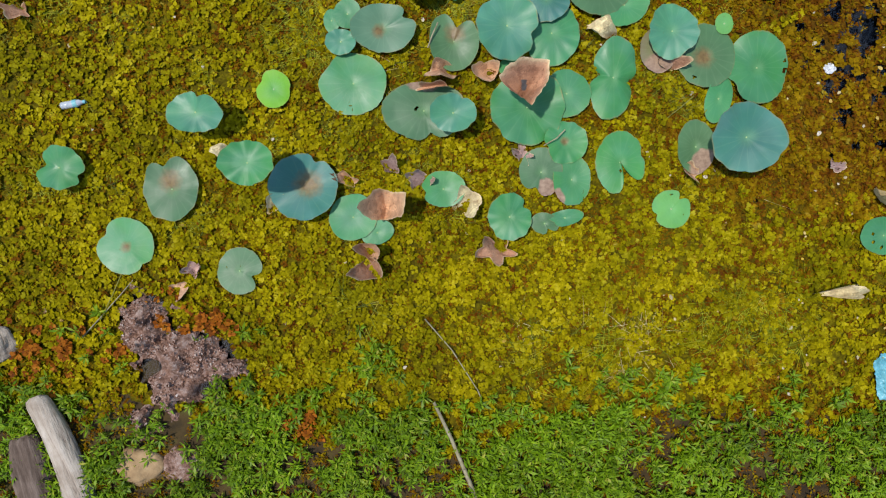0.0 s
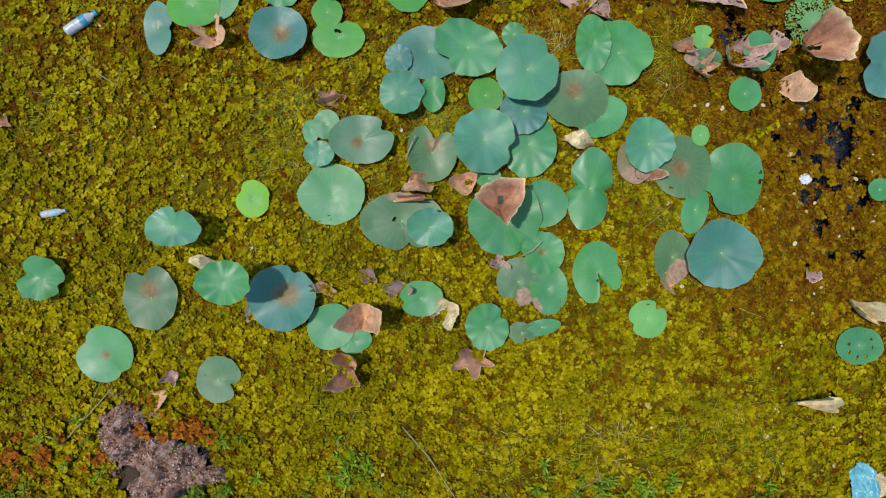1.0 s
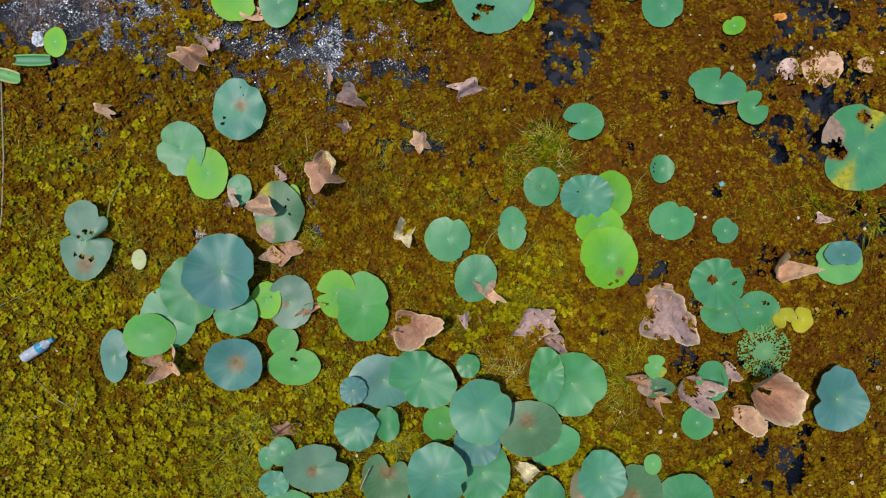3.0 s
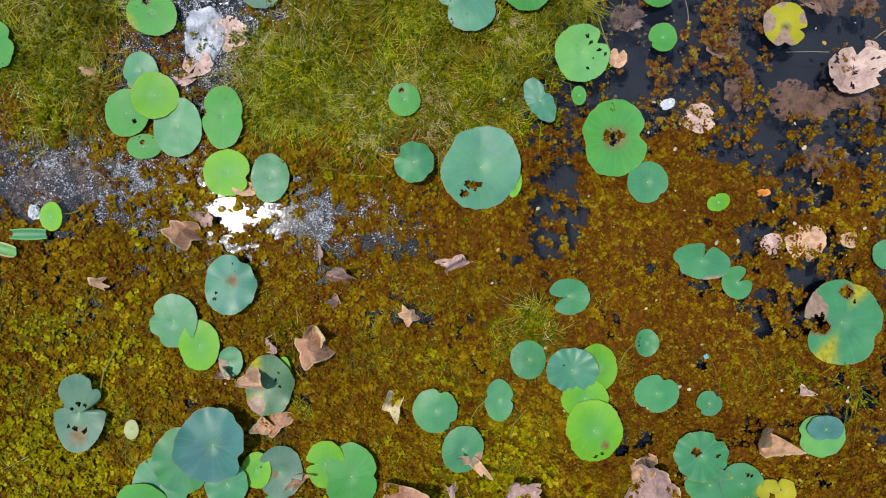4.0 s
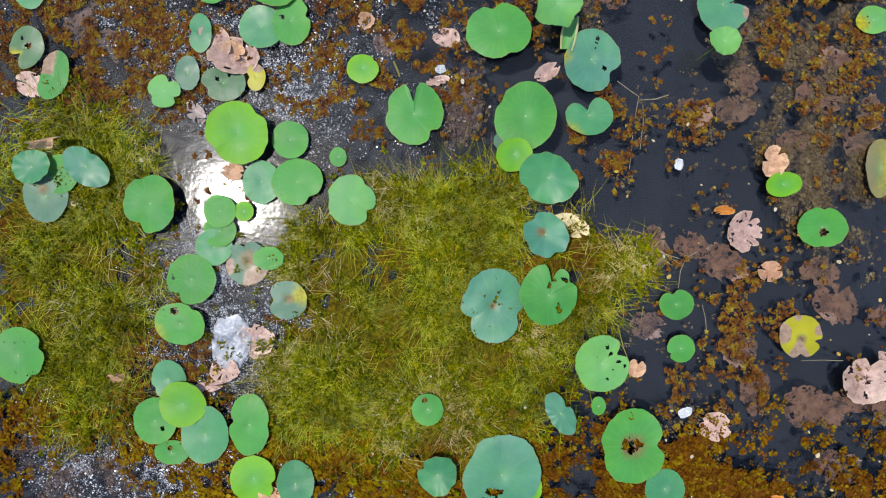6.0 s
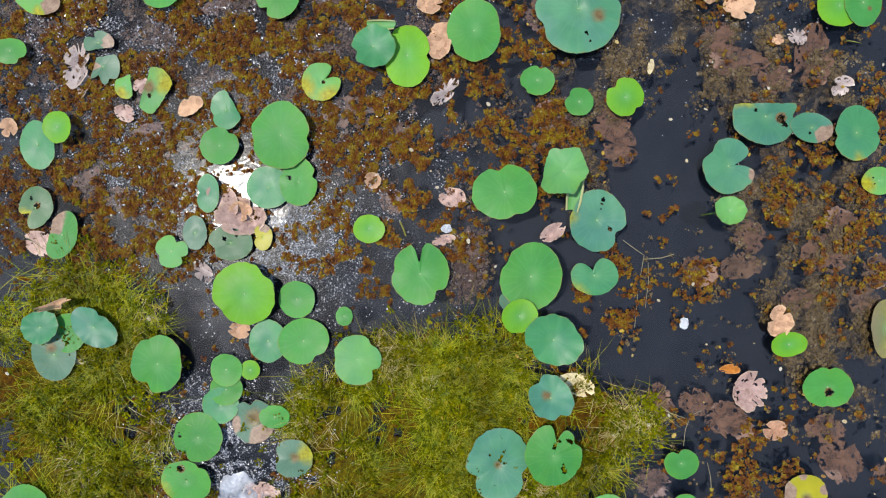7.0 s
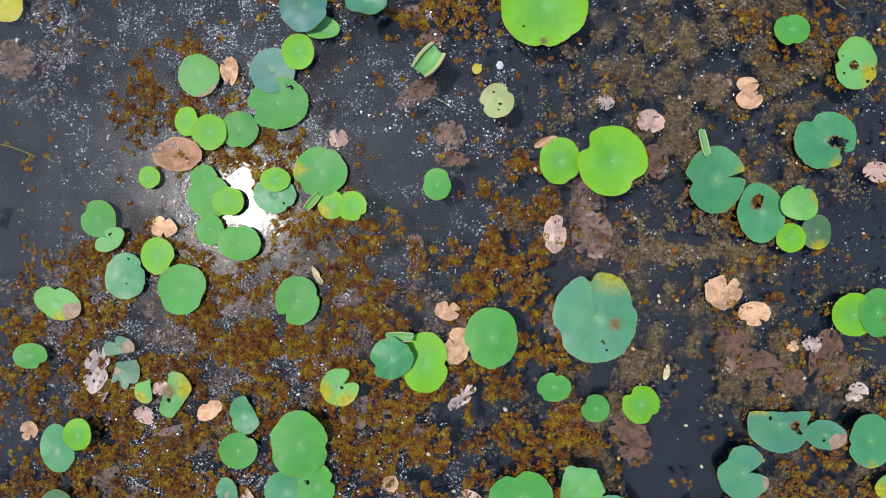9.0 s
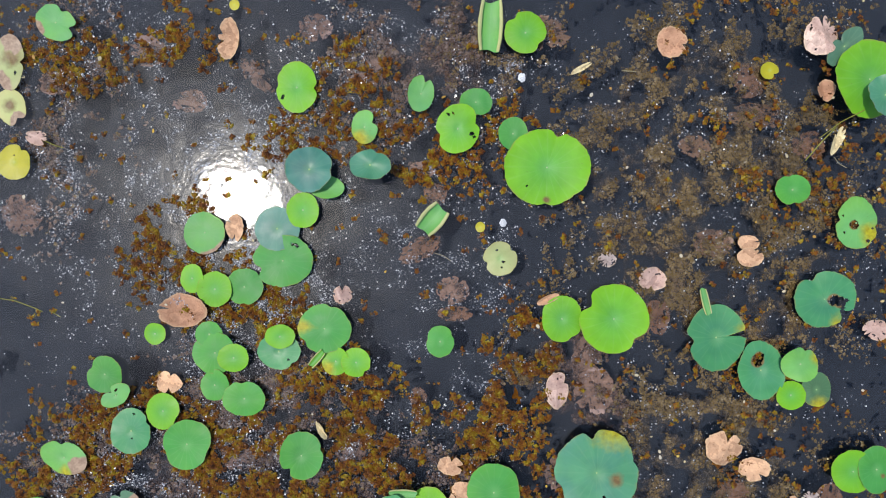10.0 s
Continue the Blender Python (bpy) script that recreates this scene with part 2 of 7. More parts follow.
STONE = plain("stone", ((0.3, shade(170, 136, 96)), (0.7, shade(228, 192, 142))), 9.0, 0.85, 0.7, 0.2, 0.01)
STRAW = plain("straw", ((0.3, shade(160, 146, 110)), (0.7, shade(205, 196, 160))), 30.0, 0.7, 0.3)
GREENSTRAW = plain("green_stem", ((0.3, shade(130, 130, 50)), (0.7, shade(180, 176, 80))), 30.0, 0.6, 0.3)
BAG = plain("blue_plastic", ((0.3, shade(110, 200, 222)), (0.7, shade(150, 226, 240))), 12.0, 0.3, 0.3, 0.5)
FILM = plain("white_plastic", ((0.3, shade(196, 200, 206, 0.75)), (0.7, shade(240, 242, 246, 0.75))), 14.0, 0.25, 0.5, 0.6)
clear_film = Nodes("clear_film")
SHEET = clear_film.finish(clear_film.ramp(clear_film.noise(10.0, 4.0, clear_film.world_place()), ((0.3, shade(170, 178, 190, 0.7)), (0.7, shade(236, 238, 242, 0.75)))), 0.22, clear_film.bump(clear_film.noise(18.0, 4.0, clear_film.world_place()), 1.0, 0.02), 0.6)
see, over = clear_film.tree.nodes.new("ShaderNodeBsdfTransparent"), clear_film.tree.nodes.new("ShaderNodeMixShader")
for a, b in ((clear_film.ramp(clear_film.noise(7.0, 4.0, clear_film.world_place()), ((0.35, (0.35, 0.35, 0.35)), (0.65, (0.9, 0.9, 0.9)))), over.inputs[0]), (see.outputs[0], over.inputs[1]), (clear_film.shader.outputs[0], over.inputs[2]), (over.outputs[0], clear_film.tree.nodes["Material Output"].inputs[0])):
    clear_film.tree.links.new(a, b)
PET = plain("clear_bottle", ((0.3, shade(186, 196, 206)), (0.7, shade(236, 240, 246))), 30.0, 0.12, 0.1, 0.7)
LABEL = plain("blue_label", ((0.3, shade(46, 140, 190)), (0.7, shade(90, 190, 226))), 18.0, 0.4, 0.1)
TEAL = plain("teal_label", ((0.3, shade(120, 210, 220)), (0.7, shade(170, 232, 236))), 18.0, 0.4, 0.1)
froth = Nodes("bubble")
BUBBLE = froth.finish(froth.ramp(froth.island(), ((0.0, (0.09, 0.10, 0.12)), (0.5, (0.24, 0.25, 0.28)), (0.82, (0.52, 0.53, 0.57)), (1.0, (0.76, 0.77, 0.80)))), 0.2, None, 1.0)


# ---- meshes ----
def mesh_object(name, verts, faces, material, smooth=True, attributes=()):
    me = bpy.data.meshes.new(name)
    me.from_pydata([tuple(v) for v in verts], [], [tuple(f) for f in faces])
    for key, values in attributes:
        me.attributes.new(key, "FLOAT", "POINT").data.foreach_set("value", np.asarray(values, dtype=np.float32))
    me.polygons.foreach_set("use_smooth", [smooth] * len(me.polygons))
    me.materials.append(material)
    me.update()
    return new(name, me)


def under(ob, parent):
    ob.parent = parent
    return ob


def big_mesh(name, verts, sides, material, kind="stuff", label="", category="", smooth=False):
    """verts: a float array of shape (pieces, sides, 3); each piece is one flat face."""
    me = bpy.data.meshes.new(name)
    flat = np.ascontiguousarray(verts.reshape(-1, 3), dtype=np.float32)
    count = len(flat) // sides
    me.vertices.add(len(flat))
    me.vertices.foreach_set("co", flat.ravel())
    me.loops.add(len(flat))
    me.loops.foreach_set("vertex_index", np.arange(len(flat), dtype=np.int32))
    me.polygons.add(count)
    me.polygons.foreach_set("loop_start", np.arange(count, dtype=np.int32) * sides)
    me.update(calc_edges=True)
    me.materials.append(material)
    return tagged(new(name, me), label, category, kind=kind)


def tube(name, points, radius, material, tip=None, sides=7):
    """A bent round stem through the points, thinning to its tip."""
    pts = [Vector(p) for p in points]
    verts, faces = [], []
    for i, p in enumerate(pts):
        along = (pts[min(i + 1, len(pts) - 1)] - pts[max(i - 1, 0)]).normalized()
        side = along.cross(Vector((0.1, 0.2, 1))).normalized()
        up = along.cross(side)
        r = radius + ((radius if tip is None else tip) - radius) * i / (len(pts) - 1)
        for k in range(sides):
            a = 2 * math.pi * k / sides
            verts.append(p + r * (side * math.cos(a) + up * math.sin(a)))
    for i in range(len(pts) - 1):
        for k in range(sides):
            a, b = i * sides + k, i * sides + (k + 1) % sides
            faces.append((a, b, b + sides, a + sides))
    faces.append(tuple(range(sides)))
    faces.append(tuple(reversed(range((len(pts) - 1) * sides, len(pts) * sides))))
    return mesh_object(name, verts, faces, material)


def wobble(x, y, scale, seed=0.0):
    return noise.noise(Vector((x * scale, y * scale, seed)))


def lotus_leaf(x, y, z, w, h, turn, tone, cuts=(), cup=0.0, wave=0.0, flutes=5, rust=None, holes=(), dead=(), yellow=(), tilt=None, roll=0.0, torn=()):
    """A round leaf blade. cuts: (direction, depth, half width in radians) of notches in the rim; holes: (x, y, radius) in parts of the
    leaf's radius; torn: (direction, distance) of straight tears; dead, yellow: (direction, from which part of the radius, half width) of changed rim; rust: (x, y, radius)."""
    seed = (x * 7.3 + y * 3.1) % 97
    a, b, t = w / 2, h / 2, radians(turn)
    size = (a + b) / 2
    if not wave and z >= 0.065 and tone in ("b", "B", "bg", "g"):      # leaves that stand clear of the water have a gently scalloped rim
        wave, flutes = 0.032, 8 + int(seed) % 5
    SEGMENTS, RINGS = (104, 17) if holes or tone == "skeleton" else (64, 8)
    angles = np.arange(SEGMENTS) * 2 * math.pi / SEGMENTS
    rim = []
    for th in angles:
        r = a * b / math.sqrt((b * math.cos(th - t)) ** 2 + (a * math.sin(th - t)) ** 2)
        for direction, depth, wide in cuts:
            d = (th - radians(direction) + math.pi) % (2 * math.pi) - math.pi
            r *= 1 - 1.75 * depth * math.exp(-(d / wide) ** 2)
        c, s = math.cos(th), math.sin(th)
        r *= 1.01 + 0.045 * wobble(c, s, 1.5, seed) + 0.03 * wobble(c, s, 3.6, seed) + 0.018 * wobble(c, s, 9, seed) + 0.016 * wobble(c, s, 22, seed)
        r *= 1 + 0.8 * wave * math.cos(flutes * th + seed) * (0.6 + 0.8 * wobble(c, s, 1.2, seed + 11))
        for direction, far in torn:
            d = math.cos(th - radians(direction))
            if d > 0.05:
                r = min(r, size * far / d * (1 + 0.06 * wobble(c, s, 4, seed + 3) + 0.04 * wobble(c, s, 18, seed + 3)))
        rim.append(r)
    steps = [0.0] + [((k + 1) / RINGS) ** 0.85 for k in range(RINGS)] + [1.0, 1.0]
    verts, marks = [], {"rim": [], "rust": [], "dead": [], "yellow": []}
    for i, s in enumerate(steps):
        for j, th in enumerate(angles):
            r = rim[j] * s
            px, py = r * math.cos(th), r * math.sin(th)
            pz = size * (cup * s * s + wave * s ** 4 * math.sin(flutes * th + seed) + 0.02 * s * s * wobble(px, py, 2.5 / size, seed))
            pz += 0.003 * size * wobble(px, py, 9 / size, seed + 5) * s - 0.04 * size * math.exp(-(s / 0.16) ** 2)
            pz += size * (0.2 if z > 0.1 else 0.1 if z > 0.065 else 0.055) * s * s * math.sin(2 * th + seed) + 0.03 * size * wobble(px, py, 1.4 / size, seed + 8)
            if roll:
                across = math.cos(th - t) * s if a < b else math.sin(th - t) * s
                pz += roll * size * across * across
            if i == len(steps) - 1:
                pz -= 0.003
            verts.append((px, py, pz))
            fx, fy = px / size, py / size
            marks["rim"].append(s)
            rot = 0 if not rust else max(0.0, 1.0 - math.hypot(fx - rust[0], fy - rust[1]) / rust[2] * 0.5)
            for hx, hy, hr in (v for v in holes if v[2] > 0.13):
                rot = max(rot, 0.8 - (math.hypot(fx - hx, fy - hy) - hr) / 0.12)
            marks["rust"].append(min(max(rot, 0.0), 1.0))
            for key, list_ in (("dead", dead), ("yellow", yellow)):
                v = 0.0
                for direction, start, wide in list_:
                    d = (th - radians(direction) + math.pi) % (2 * math.pi) - math.pi
                    soft = 0.6 if key == "yellow" else 0.25
                    v = max(v, math.exp(-(d / wide) ** (2 if key == "yellow" else 4)) * min(1.0, max(0.0, (s - start) / soft + 0.5)))
                marks[key].append(v)
    faces = []
    for i in range(len(steps) - 1):
        if i == RINGS:      # the rim's edge has vertices of its own
            continue
        for j in range(SEGMENTS):
            k = (j + 1) % SEGMENTS
            q = (i * SEGMENTS + j, (i + 1) * SEGMENTS + j, (i + 1) * SEGMENTS + k, i * SEGMENTS + k)
            cx = sum(verts[v][0] for v in q) / 4 / size
            cy = sum(verts[v][1] for v in q) / 4 / size
            if any(math.hypot(cx - hx, cy - hy) < hr * (1 + 0.7 * wobble(cx, cy, 9, seed)) for hx, hy, hr in holes):
                continue
            if tone == "skeleton" and 0.35 < steps[i] and j % 9 and wobble(cx, cy, 16, seed) + 0.5 * wobble(cx, cy, 5, seed) + 0.3 * (steps[i] - 0.6) > 0.02:
                continue
            faces.append(q if i else (q[1], q[2], q[3]))
    thing = new("lotus_leaf")
    thing.location = (x, y, z)
    if tilt:
        thing.rotation_mode = "QUATERNION"
        way = Vector((math.cos(radians(tilt[0])), math.sin(radians(tilt[0])), 0))
        thing.rotation_quaternion = Matrix.Rotation(radians(tilt[1]), 3, Vector((0, 0, 1)).cross(way)).to_quaternion()
    words = WORDS[tone]
    if roll >= 0.3:
        words += ", rolled up"
    elif torn:
        words += ", torn"
    elif dead:
        words += ", partly brown"
    elif yellow and tone != "yellow":
        words += ", yellowing"
    elif holes:
        words += ", with holes"
    elif rust:
        words += ", rust-spotted"
    words += ", raised on its stalk" if z > 0.13 else ", floating on the pond"
    tagged(thing, words, "lotus leaf", "lotus leaves on the pond")
    blade = under(mesh_object("blade", verts, faces, LEAF[tone], True, tuple(marks.items())), thing)
    low = -0.04 * size
    if tone not in ("cream", "yellow", "skeleton", "lime_dead") and roll < 0.3 and not (rust and math.hypot(rust[0], rust[1]) < rust[2]):
        ring = [(0.006 * math.cos(k * math.pi / 4), 0.006 * math.sin(k * math.pi / 4), low + 0.002) for k in range(8)]
        tip = [(0.0, 0.0, low + 0.005)]
        under(mesh_object("navel", ring + tip, [(k, (k + 1) % 8, 8) for k in range(8)], NAVEL), blade)
    if z > 0.05:
        sway = (wobble(x, y, 3) * 0.05, wobble(y, x, 3) * 0.05)
        under(tube("stalk", ((0, 0, low - 0.004), (sway[0] * 0.4, sway[1] * 0.4, -z * 0.5), (sway[0], sway[1], -z - 0.12)), 0.005, STALK), thing)
    return thing


def rolled_leaf(x, y, z, length, width, turn, tone="gg", edge="cream"):
    """A young leaf still rolled up: a trough with both edges folded inwards, showing their pale underside, its ends cut off unevenly."""
    thing = new("rolled_lotus_leaf")
    thing.location, thing.rotation_euler = (x, y, z), (0, 0, radians(turn))
    seed, steps = (x * 5.1 + y * 2.3) % 50, 14
    def strip(name, section, material, parent):
        verts, faces, rim, n = [], [], [], len(section)
        for i in range(steps + 1):
            u = i / steps * 2 - 1
            wide = 0.5 * width * (1 - 0.22 * u * u)
            for k, (a, b) in enumerate(section):
                end = 1 + 0.06 * math.sin(3 * a + seed) * (abs(u) > 0.99)
                verts.append((u * length / 2 * end, a * wide * (1 + 0.05 * wobble(u, a, 3, seed)), b * wide + 0.12 * width * u * u))
                rim.append(abs(a))
        for i in range(steps):
            for k in range(n - 1):
                faces.append((i * n + k, (i + 1) * n + k, (i + 1) * n + k + 1, i * n + k + 1))
        plain_marks = tuple((key, [0.0] * len(verts)) for key in ("rust", "dead", "yellow"))
        return under(mesh_object(name, verts, faces, material, True, (("rim", rim), *plain_marks)), parent)
    floor = [(a, 0.36 * abs(a) ** 2.6) for a in (-1.0, -0.85, -0.65, -0.4, -0.15, 0.0, 0.15, 0.4, 0.65, 0.85, 1.0)]
    blade = strip("blade", floor, LEAF[tone], thing)
    for side in (-1, 1):
        tagged(strip("rolled_edge", [(side * a, b) for a, b in ((1.0, 0.36), (0.99, 0.46), (0.92, 0.52), (0.82, 0.5), (0.7, 0.44))], LEAF[edge], blade), "pale folded edge")
    return tagged(thing, "young lotus leaf with pale inrolled edges, lying on the pond", "lotus leaf", "rolled lotus leaves")


def withered_leaf(x, y, z, w, h, turn, tone, seed, sunk=False, funnel=False, outline=(), hole=0.0, apex=(0.0, 0.0)):
    """A dry leaf. On the water it lies flat, rounded and torn; on the plants it is an angular scrap folded along a line or two, with its
    corners drawn out; a funnel is a hollow cone with a sharp rim. outline: (direction, reach) of its corners."""
    r = random.Random(seed)
    flat = (sunk or z < 0.045) and not funnel
    corners = 4 if funnel else r.choice((4, 5, 6)) if flat else r.choice((3, 4, 4, 5))
    knots = sorted((k + r.uniform(-0.28, 0.28)) * 2 * math.pi / corners for k in range(corners))
    reach = [r.uniform(0.92, 1.08) if flat else r.uniform(1.02, 1.2) if funnel else r.uniform(1.05, 1.6) for _ in knots]
    sag = 0.0 if sunk else r.uniform(0.02, 0.08) if flat else 0.14 if funnel else r.uniform(0.36, 0.58)
    creases = [(r.uniform(0, math.pi), r.uniform(-0.4, 0.4), r.choice((-1, 1, 1)) * r.uniform(0.6, 1.5)) for _ in range(3)]
    tears = [(r.uniform(0, 6.28), r.uniform(0.25, 0.75), r.uniform(0.05, 0.16)) for _ in range(7 if tone == "white" else r.choice((1, 2, 2, 3)))] if flat else []
    curl = 0.0 if sunk else 0.05 if flat else 0.1 if funnel else r.uniform(0.15, 0.4)
    if outline:
        corners, knots, reach, sag = len(outline), [radians(v[0]) for v in outline], [v[1] for v in outline], 0.04
    size = (w + h) / 4
    segments, rings = 56, 8
    verts, rim = [], []
    t = radians(turn)
    for i in range(rings + 1):
        s = (i / rings) ** 0.8
        for j in range(segments):
            th = 2 * math.pi * j / segments
            c, q = math.cos(th), math.sin(th)
            for k in range(corners):
                low, high = knots[k], knots[(k + 1) % corners] + (2 * math.pi if k == corners - 1 else 0)
                at = th if th >= knots[0] else th + 2 * math.pi
                if low <= at <= high:
                    u = (at - low) / (high - low)
                    edge = reach[k] * (1 - u) + reach[(k + 1) % corners] * u
                    corner = abs(2 * u - 1)
                    edge *= 1 - sag * (1 - corner ** 1.3)
                    if outline:     # a straight side from corner to corner
                        r1, r2, whole, part = reach[k], reach[(k + 1) % corners], high - low, at - low
                        edge = max(r1 * r2 * math.sin(whole) / (r1 * math.sin(part) + r2 * math.sin(whole - part)), 0.3)
                    break
            edge *= 1 + 0.08 * wobble(c, q, 3, seed) + 0.06 * wobble(c, q, 9, seed) + (0.16 * wobble(c, q, 5, seed + 2) if sunk else 0)
            for way, deep, wide in tears:
                d = (th - way + math.pi) % (2 * math.pi) - math.pi
                edge *= 1 - deep * max(0.0, 1 - abs(d) / wide / 1.6)
            u, v = s * edge * c, s * edge * q
            lift = 0.0
            for way, off, fold in creases:
                lift += fold * (abs(u * math.cos(way) + v * math.sin(way) - off) - 0.3)
            lift += 0.10 * wobble(u, v, 3, seed) + 0.05 * wobble(u, v, 8, seed)
            over = curl * max(0.0, s - 0.7) / 0.3 * (0.5 + corner)
            lift += over
            if funnel:
                lift = 1.9 * s ** 0.9 + 0.3 * math.sin(2 * th + seed) * s * s + 0.06 * wobble(u, v, 4, seed)
                u, v = u + apex[0] * (1 - s), v + apex[1] * (1 - s)
            px, py = u * w / 2 * (1 - 0.3 * over * s), v * h / 2 * (1 - 0.3 * over * s)
            verts.append((px * math.cos(t) - py * math.sin(t), px * math.sin(t) + py * math.cos(t), size * lift * (0.2 if flat else 0.8)))
            rim.append(0.0 if sunk else max(0.0, (s - 0.84) / 0.16) ** 1.5 * (0.3 if flat else 1.0))
    faces = []
    for i in range(rings):
        for j in range(segments):
            k = (j + 1) % segments
            q = (i * segments + j, (i + 1) * segments + j, (i + 1) * segments + k, i * segments + k)
            if hole and math.hypot(verts[q[1]][0], verts[q[1]][1]) / size < hole * (1 + 0.4 * wobble(j, i, 0.6, seed)):
                continue
            if (sunk or tone in ("pink", "mauve", "white")) and i > 2:
                cx, cy = verts[q[1]][0] / size, verts[q[1]][1] / size
                if wobble(cx, cy, 4.0, seed + 3) > (0.26 if tone == "white" else 0.30 if sunk else 0.40):
                    continue
            faces.append(q if i else (q[1], q[2], q[3]))
    low = min(v[2] for v in verts)
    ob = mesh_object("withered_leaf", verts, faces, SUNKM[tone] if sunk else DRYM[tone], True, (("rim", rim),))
    ob.location = (x, y, z if sunk else z - low * 0.6 if z > 0.09 else max(z * 0.7, 0.004 - low * 0.8))
    return tagged(ob, DRY_WORDS[tone] + (", sunk just under the water" if sunk else ", lying on the pond"), "withered leaf", "withered leaves on the pond")


# ---- where things grow ----
ZONES = {"open": [], "mat": [], "grass": [], "algae": [], "foam": [], "scum": [], "raft": [], "tuft": []}


def zone(kind, x, y, rx, ry, strength):
    ZONES[kind].append((x, y, rx, ry, strength))


zone("open", -1.64, 4.47, 0.3, 0.25, 0.55)
zone("open", -1.16, 5.6, 0.36, 0.63, 0.8)
zone("open", -0.39, 4.28, 0.36, 0.15, 0.6)
zone("open", 0.04, 3.99, 0.27, 0.09, 0.5)
zone("open", 1.28, 4.26, 0.21, 0.4, 0.52)
zone("open", 2.66, 5.64, 0.91, 0.8, 0.75)
zone("open", 2.85, 4.69, 0.49, 0.21, 0.5)
zone("open", 2.86, 3.7, 0.25, 0.17, 0.62)
zone("open", -2.31, 4.39, 0.17, 0.11, 0.4)
zone("open", 2.24, 2.29, 0.24, 0.35, 0.55)
zone("open", 2.67, 1.67, 0.24, 0.17, 0.48)
zone("open", 2.61, 2.77, 0.28, 0.19, 0.6)
zone("open", 2.93, 3.65, 0.37, 0.3, 0.35)
zone("open", 3.26, 2.98, 0.15, 0.22, 0.6)
zone("open", 2.42, 1.38, 0.11, 0.19, 0.3)
zone("open", 2.56, 1.04, 0.09, 0.2, 0.32)
zone("open", 2.63, 0.26, 0.09, 0.11, 0.4)
zone("open", 2.15, 6.6, 0.63, 1.45, 0.5)
zone("open", -0.29, 6.96, 0.92, 0.21, 0.5)
zone("open", -0.31, 6.96, 0.52, 0.44, 0.7)
zone("open", -0.96, 8.48, 0.42, 0.29, 0.8)
zone("open", -2.45, 8.15, 0.27, 0.11, 0.6)
zone("open", 0.64, 7.89, 0.31, 0.23, 0.7)
zone("open", 1.87, 7.55, 0.36, 0.76, 1)
zone("open", 0.99, 7.55, 0.15, 0.13, 0.8)
zone("open", 0.03, 7.75, 0.25, 0.11, 0.6)
zone("open", -1.08, 7.49, 0.54, 0.42, 0.5)
zone("open", -2.18, 7.98, 0.19, 0.11, 0.4)
zone("open", -2.29, 10.03, 0.63, 0.81, 0.9)
zone("open", -0.06, 9.99, 0.63, 0.81, 0.95)
zone("open", -0.44, 11.67, 0.35, 0.23, 0.5)
zone("open", -1.42, 10.74, 0.5, 0.29, 0.7)
zone("open", -2.04, 11.38, 0.33, 0.31, 0.6)
zone("open", 1.43, 10.6, 0.15, 0.23, 0.4)
zone("mat", -2.09, 8.64, 0.52, 0.33, 0.48)
zone("mat", -1.05, 8.62, 0.31, 0.17, 0.24)
zone("mat", -0.2, 8.95, 0.58, 0.29, 0.48)
zone("mat", 0.64, 9.19, 0.33, 0.5, 0.42)
zone("mat", -1.76, 10.06, 0.17, 0.21, 0.48)
zone("mat", -1.07, 10.74, 0.12, 0.17, 0.24)
zone("mat", -0.73, 10.98, 0.12, 0.27, 0.24)
zone("mat", 0.18, 7.84, 0.38, 0.31, 0.3)
zone("mat", -1.72, 8.47, 0.38, 0.23, 0.38)
zone("mat", -2.1, 7.52, 0.48, 0.38, 0.38)
zone("mat", 2.17, 4.28, 0.49, 0.34, 0.5)
zone("mat", 2.59, 5, 0.11, 0.42, 0.3)
zone("mat", 1.16, 6.63, 0.23, 0.29, 0.4)
zone("grass", 0.2, 5.45, 0.99, 0.8, 1)
zone("grass", -0.41, 5.07, 0.49, 0.4, 1)
zone("grass", 1.3, 5.94, 0.44, 0.34, 1)
zone("grass", -2.11, 5.53, 0.44, 0.68, 1)
zone("grass", -1.84, 5.94, 0.3, 0.3, 0.8)
zone("grass", 0.39, 6.2, 0.69, 0.38, 1)
zone("grass", -0.38, 5.96, 0.38, 0.31, 1)
zone("grass", -2.18, 6.14, 0.61, 0.76, 1)
zone("grass", -2.22, 6.83, 0.5, 0.17, 0.4)
zone("grass", 1.09, 3.41, 0.17, 0.22, 0.7)
zone("grass", 0.89, 3.37, 0.11, 0.15, 0.6)
zone("grass", 1.66, 1.92, 0.15, 0.22, 0.45)
zone("grass", 0.05, 1.53, 0.22, 0.11, 0.7)
zone("grass", -0.84, 1.53, 0.11, 0.2, 0.8)
zone("grass", 2.63, 3.17, 0.3, 0.22, 0.4)
zone("grass", -0.52, 3.39, 0.11, 0.2, 0.5)
zone("grass", 3.26, 3.13, 0.11, 0.22, 0.3)
zone("grass", 2.07, 0.25, 0.13, 0.11, 0.3)
zone("grass", 2.18, -0.36, 0.13, 0.11, 0.3)
zone("grass", 1.08, -0.01, 0.09, 0.11, 0.3)
zone("grass", -1.72, 0.14, 0.15, 0.11, 0.3)
zone("grass", -0.33, 1.16, 0.11, 0.17, 0.4)
zone("grass", -0.54, -0.36, 0.3, 0.11, 0.15)
zone("algae", 1.92, 10.8, 1.08, 1.23, 1)
zone("algae", 1.77, 8.86, 0.96, 0.58, 1)
zone("algae", 0.1, 11.45, 0.81, 0.5, 0.8)
zone("algae", -2.49, 11.1, 0.42, 0.77, 0.6)
zone("algae", 0.99, 9.43, 0.38, 0.5, 1)
zone("algae", 2.67, 7.68, 0.69, 1.15, 1)
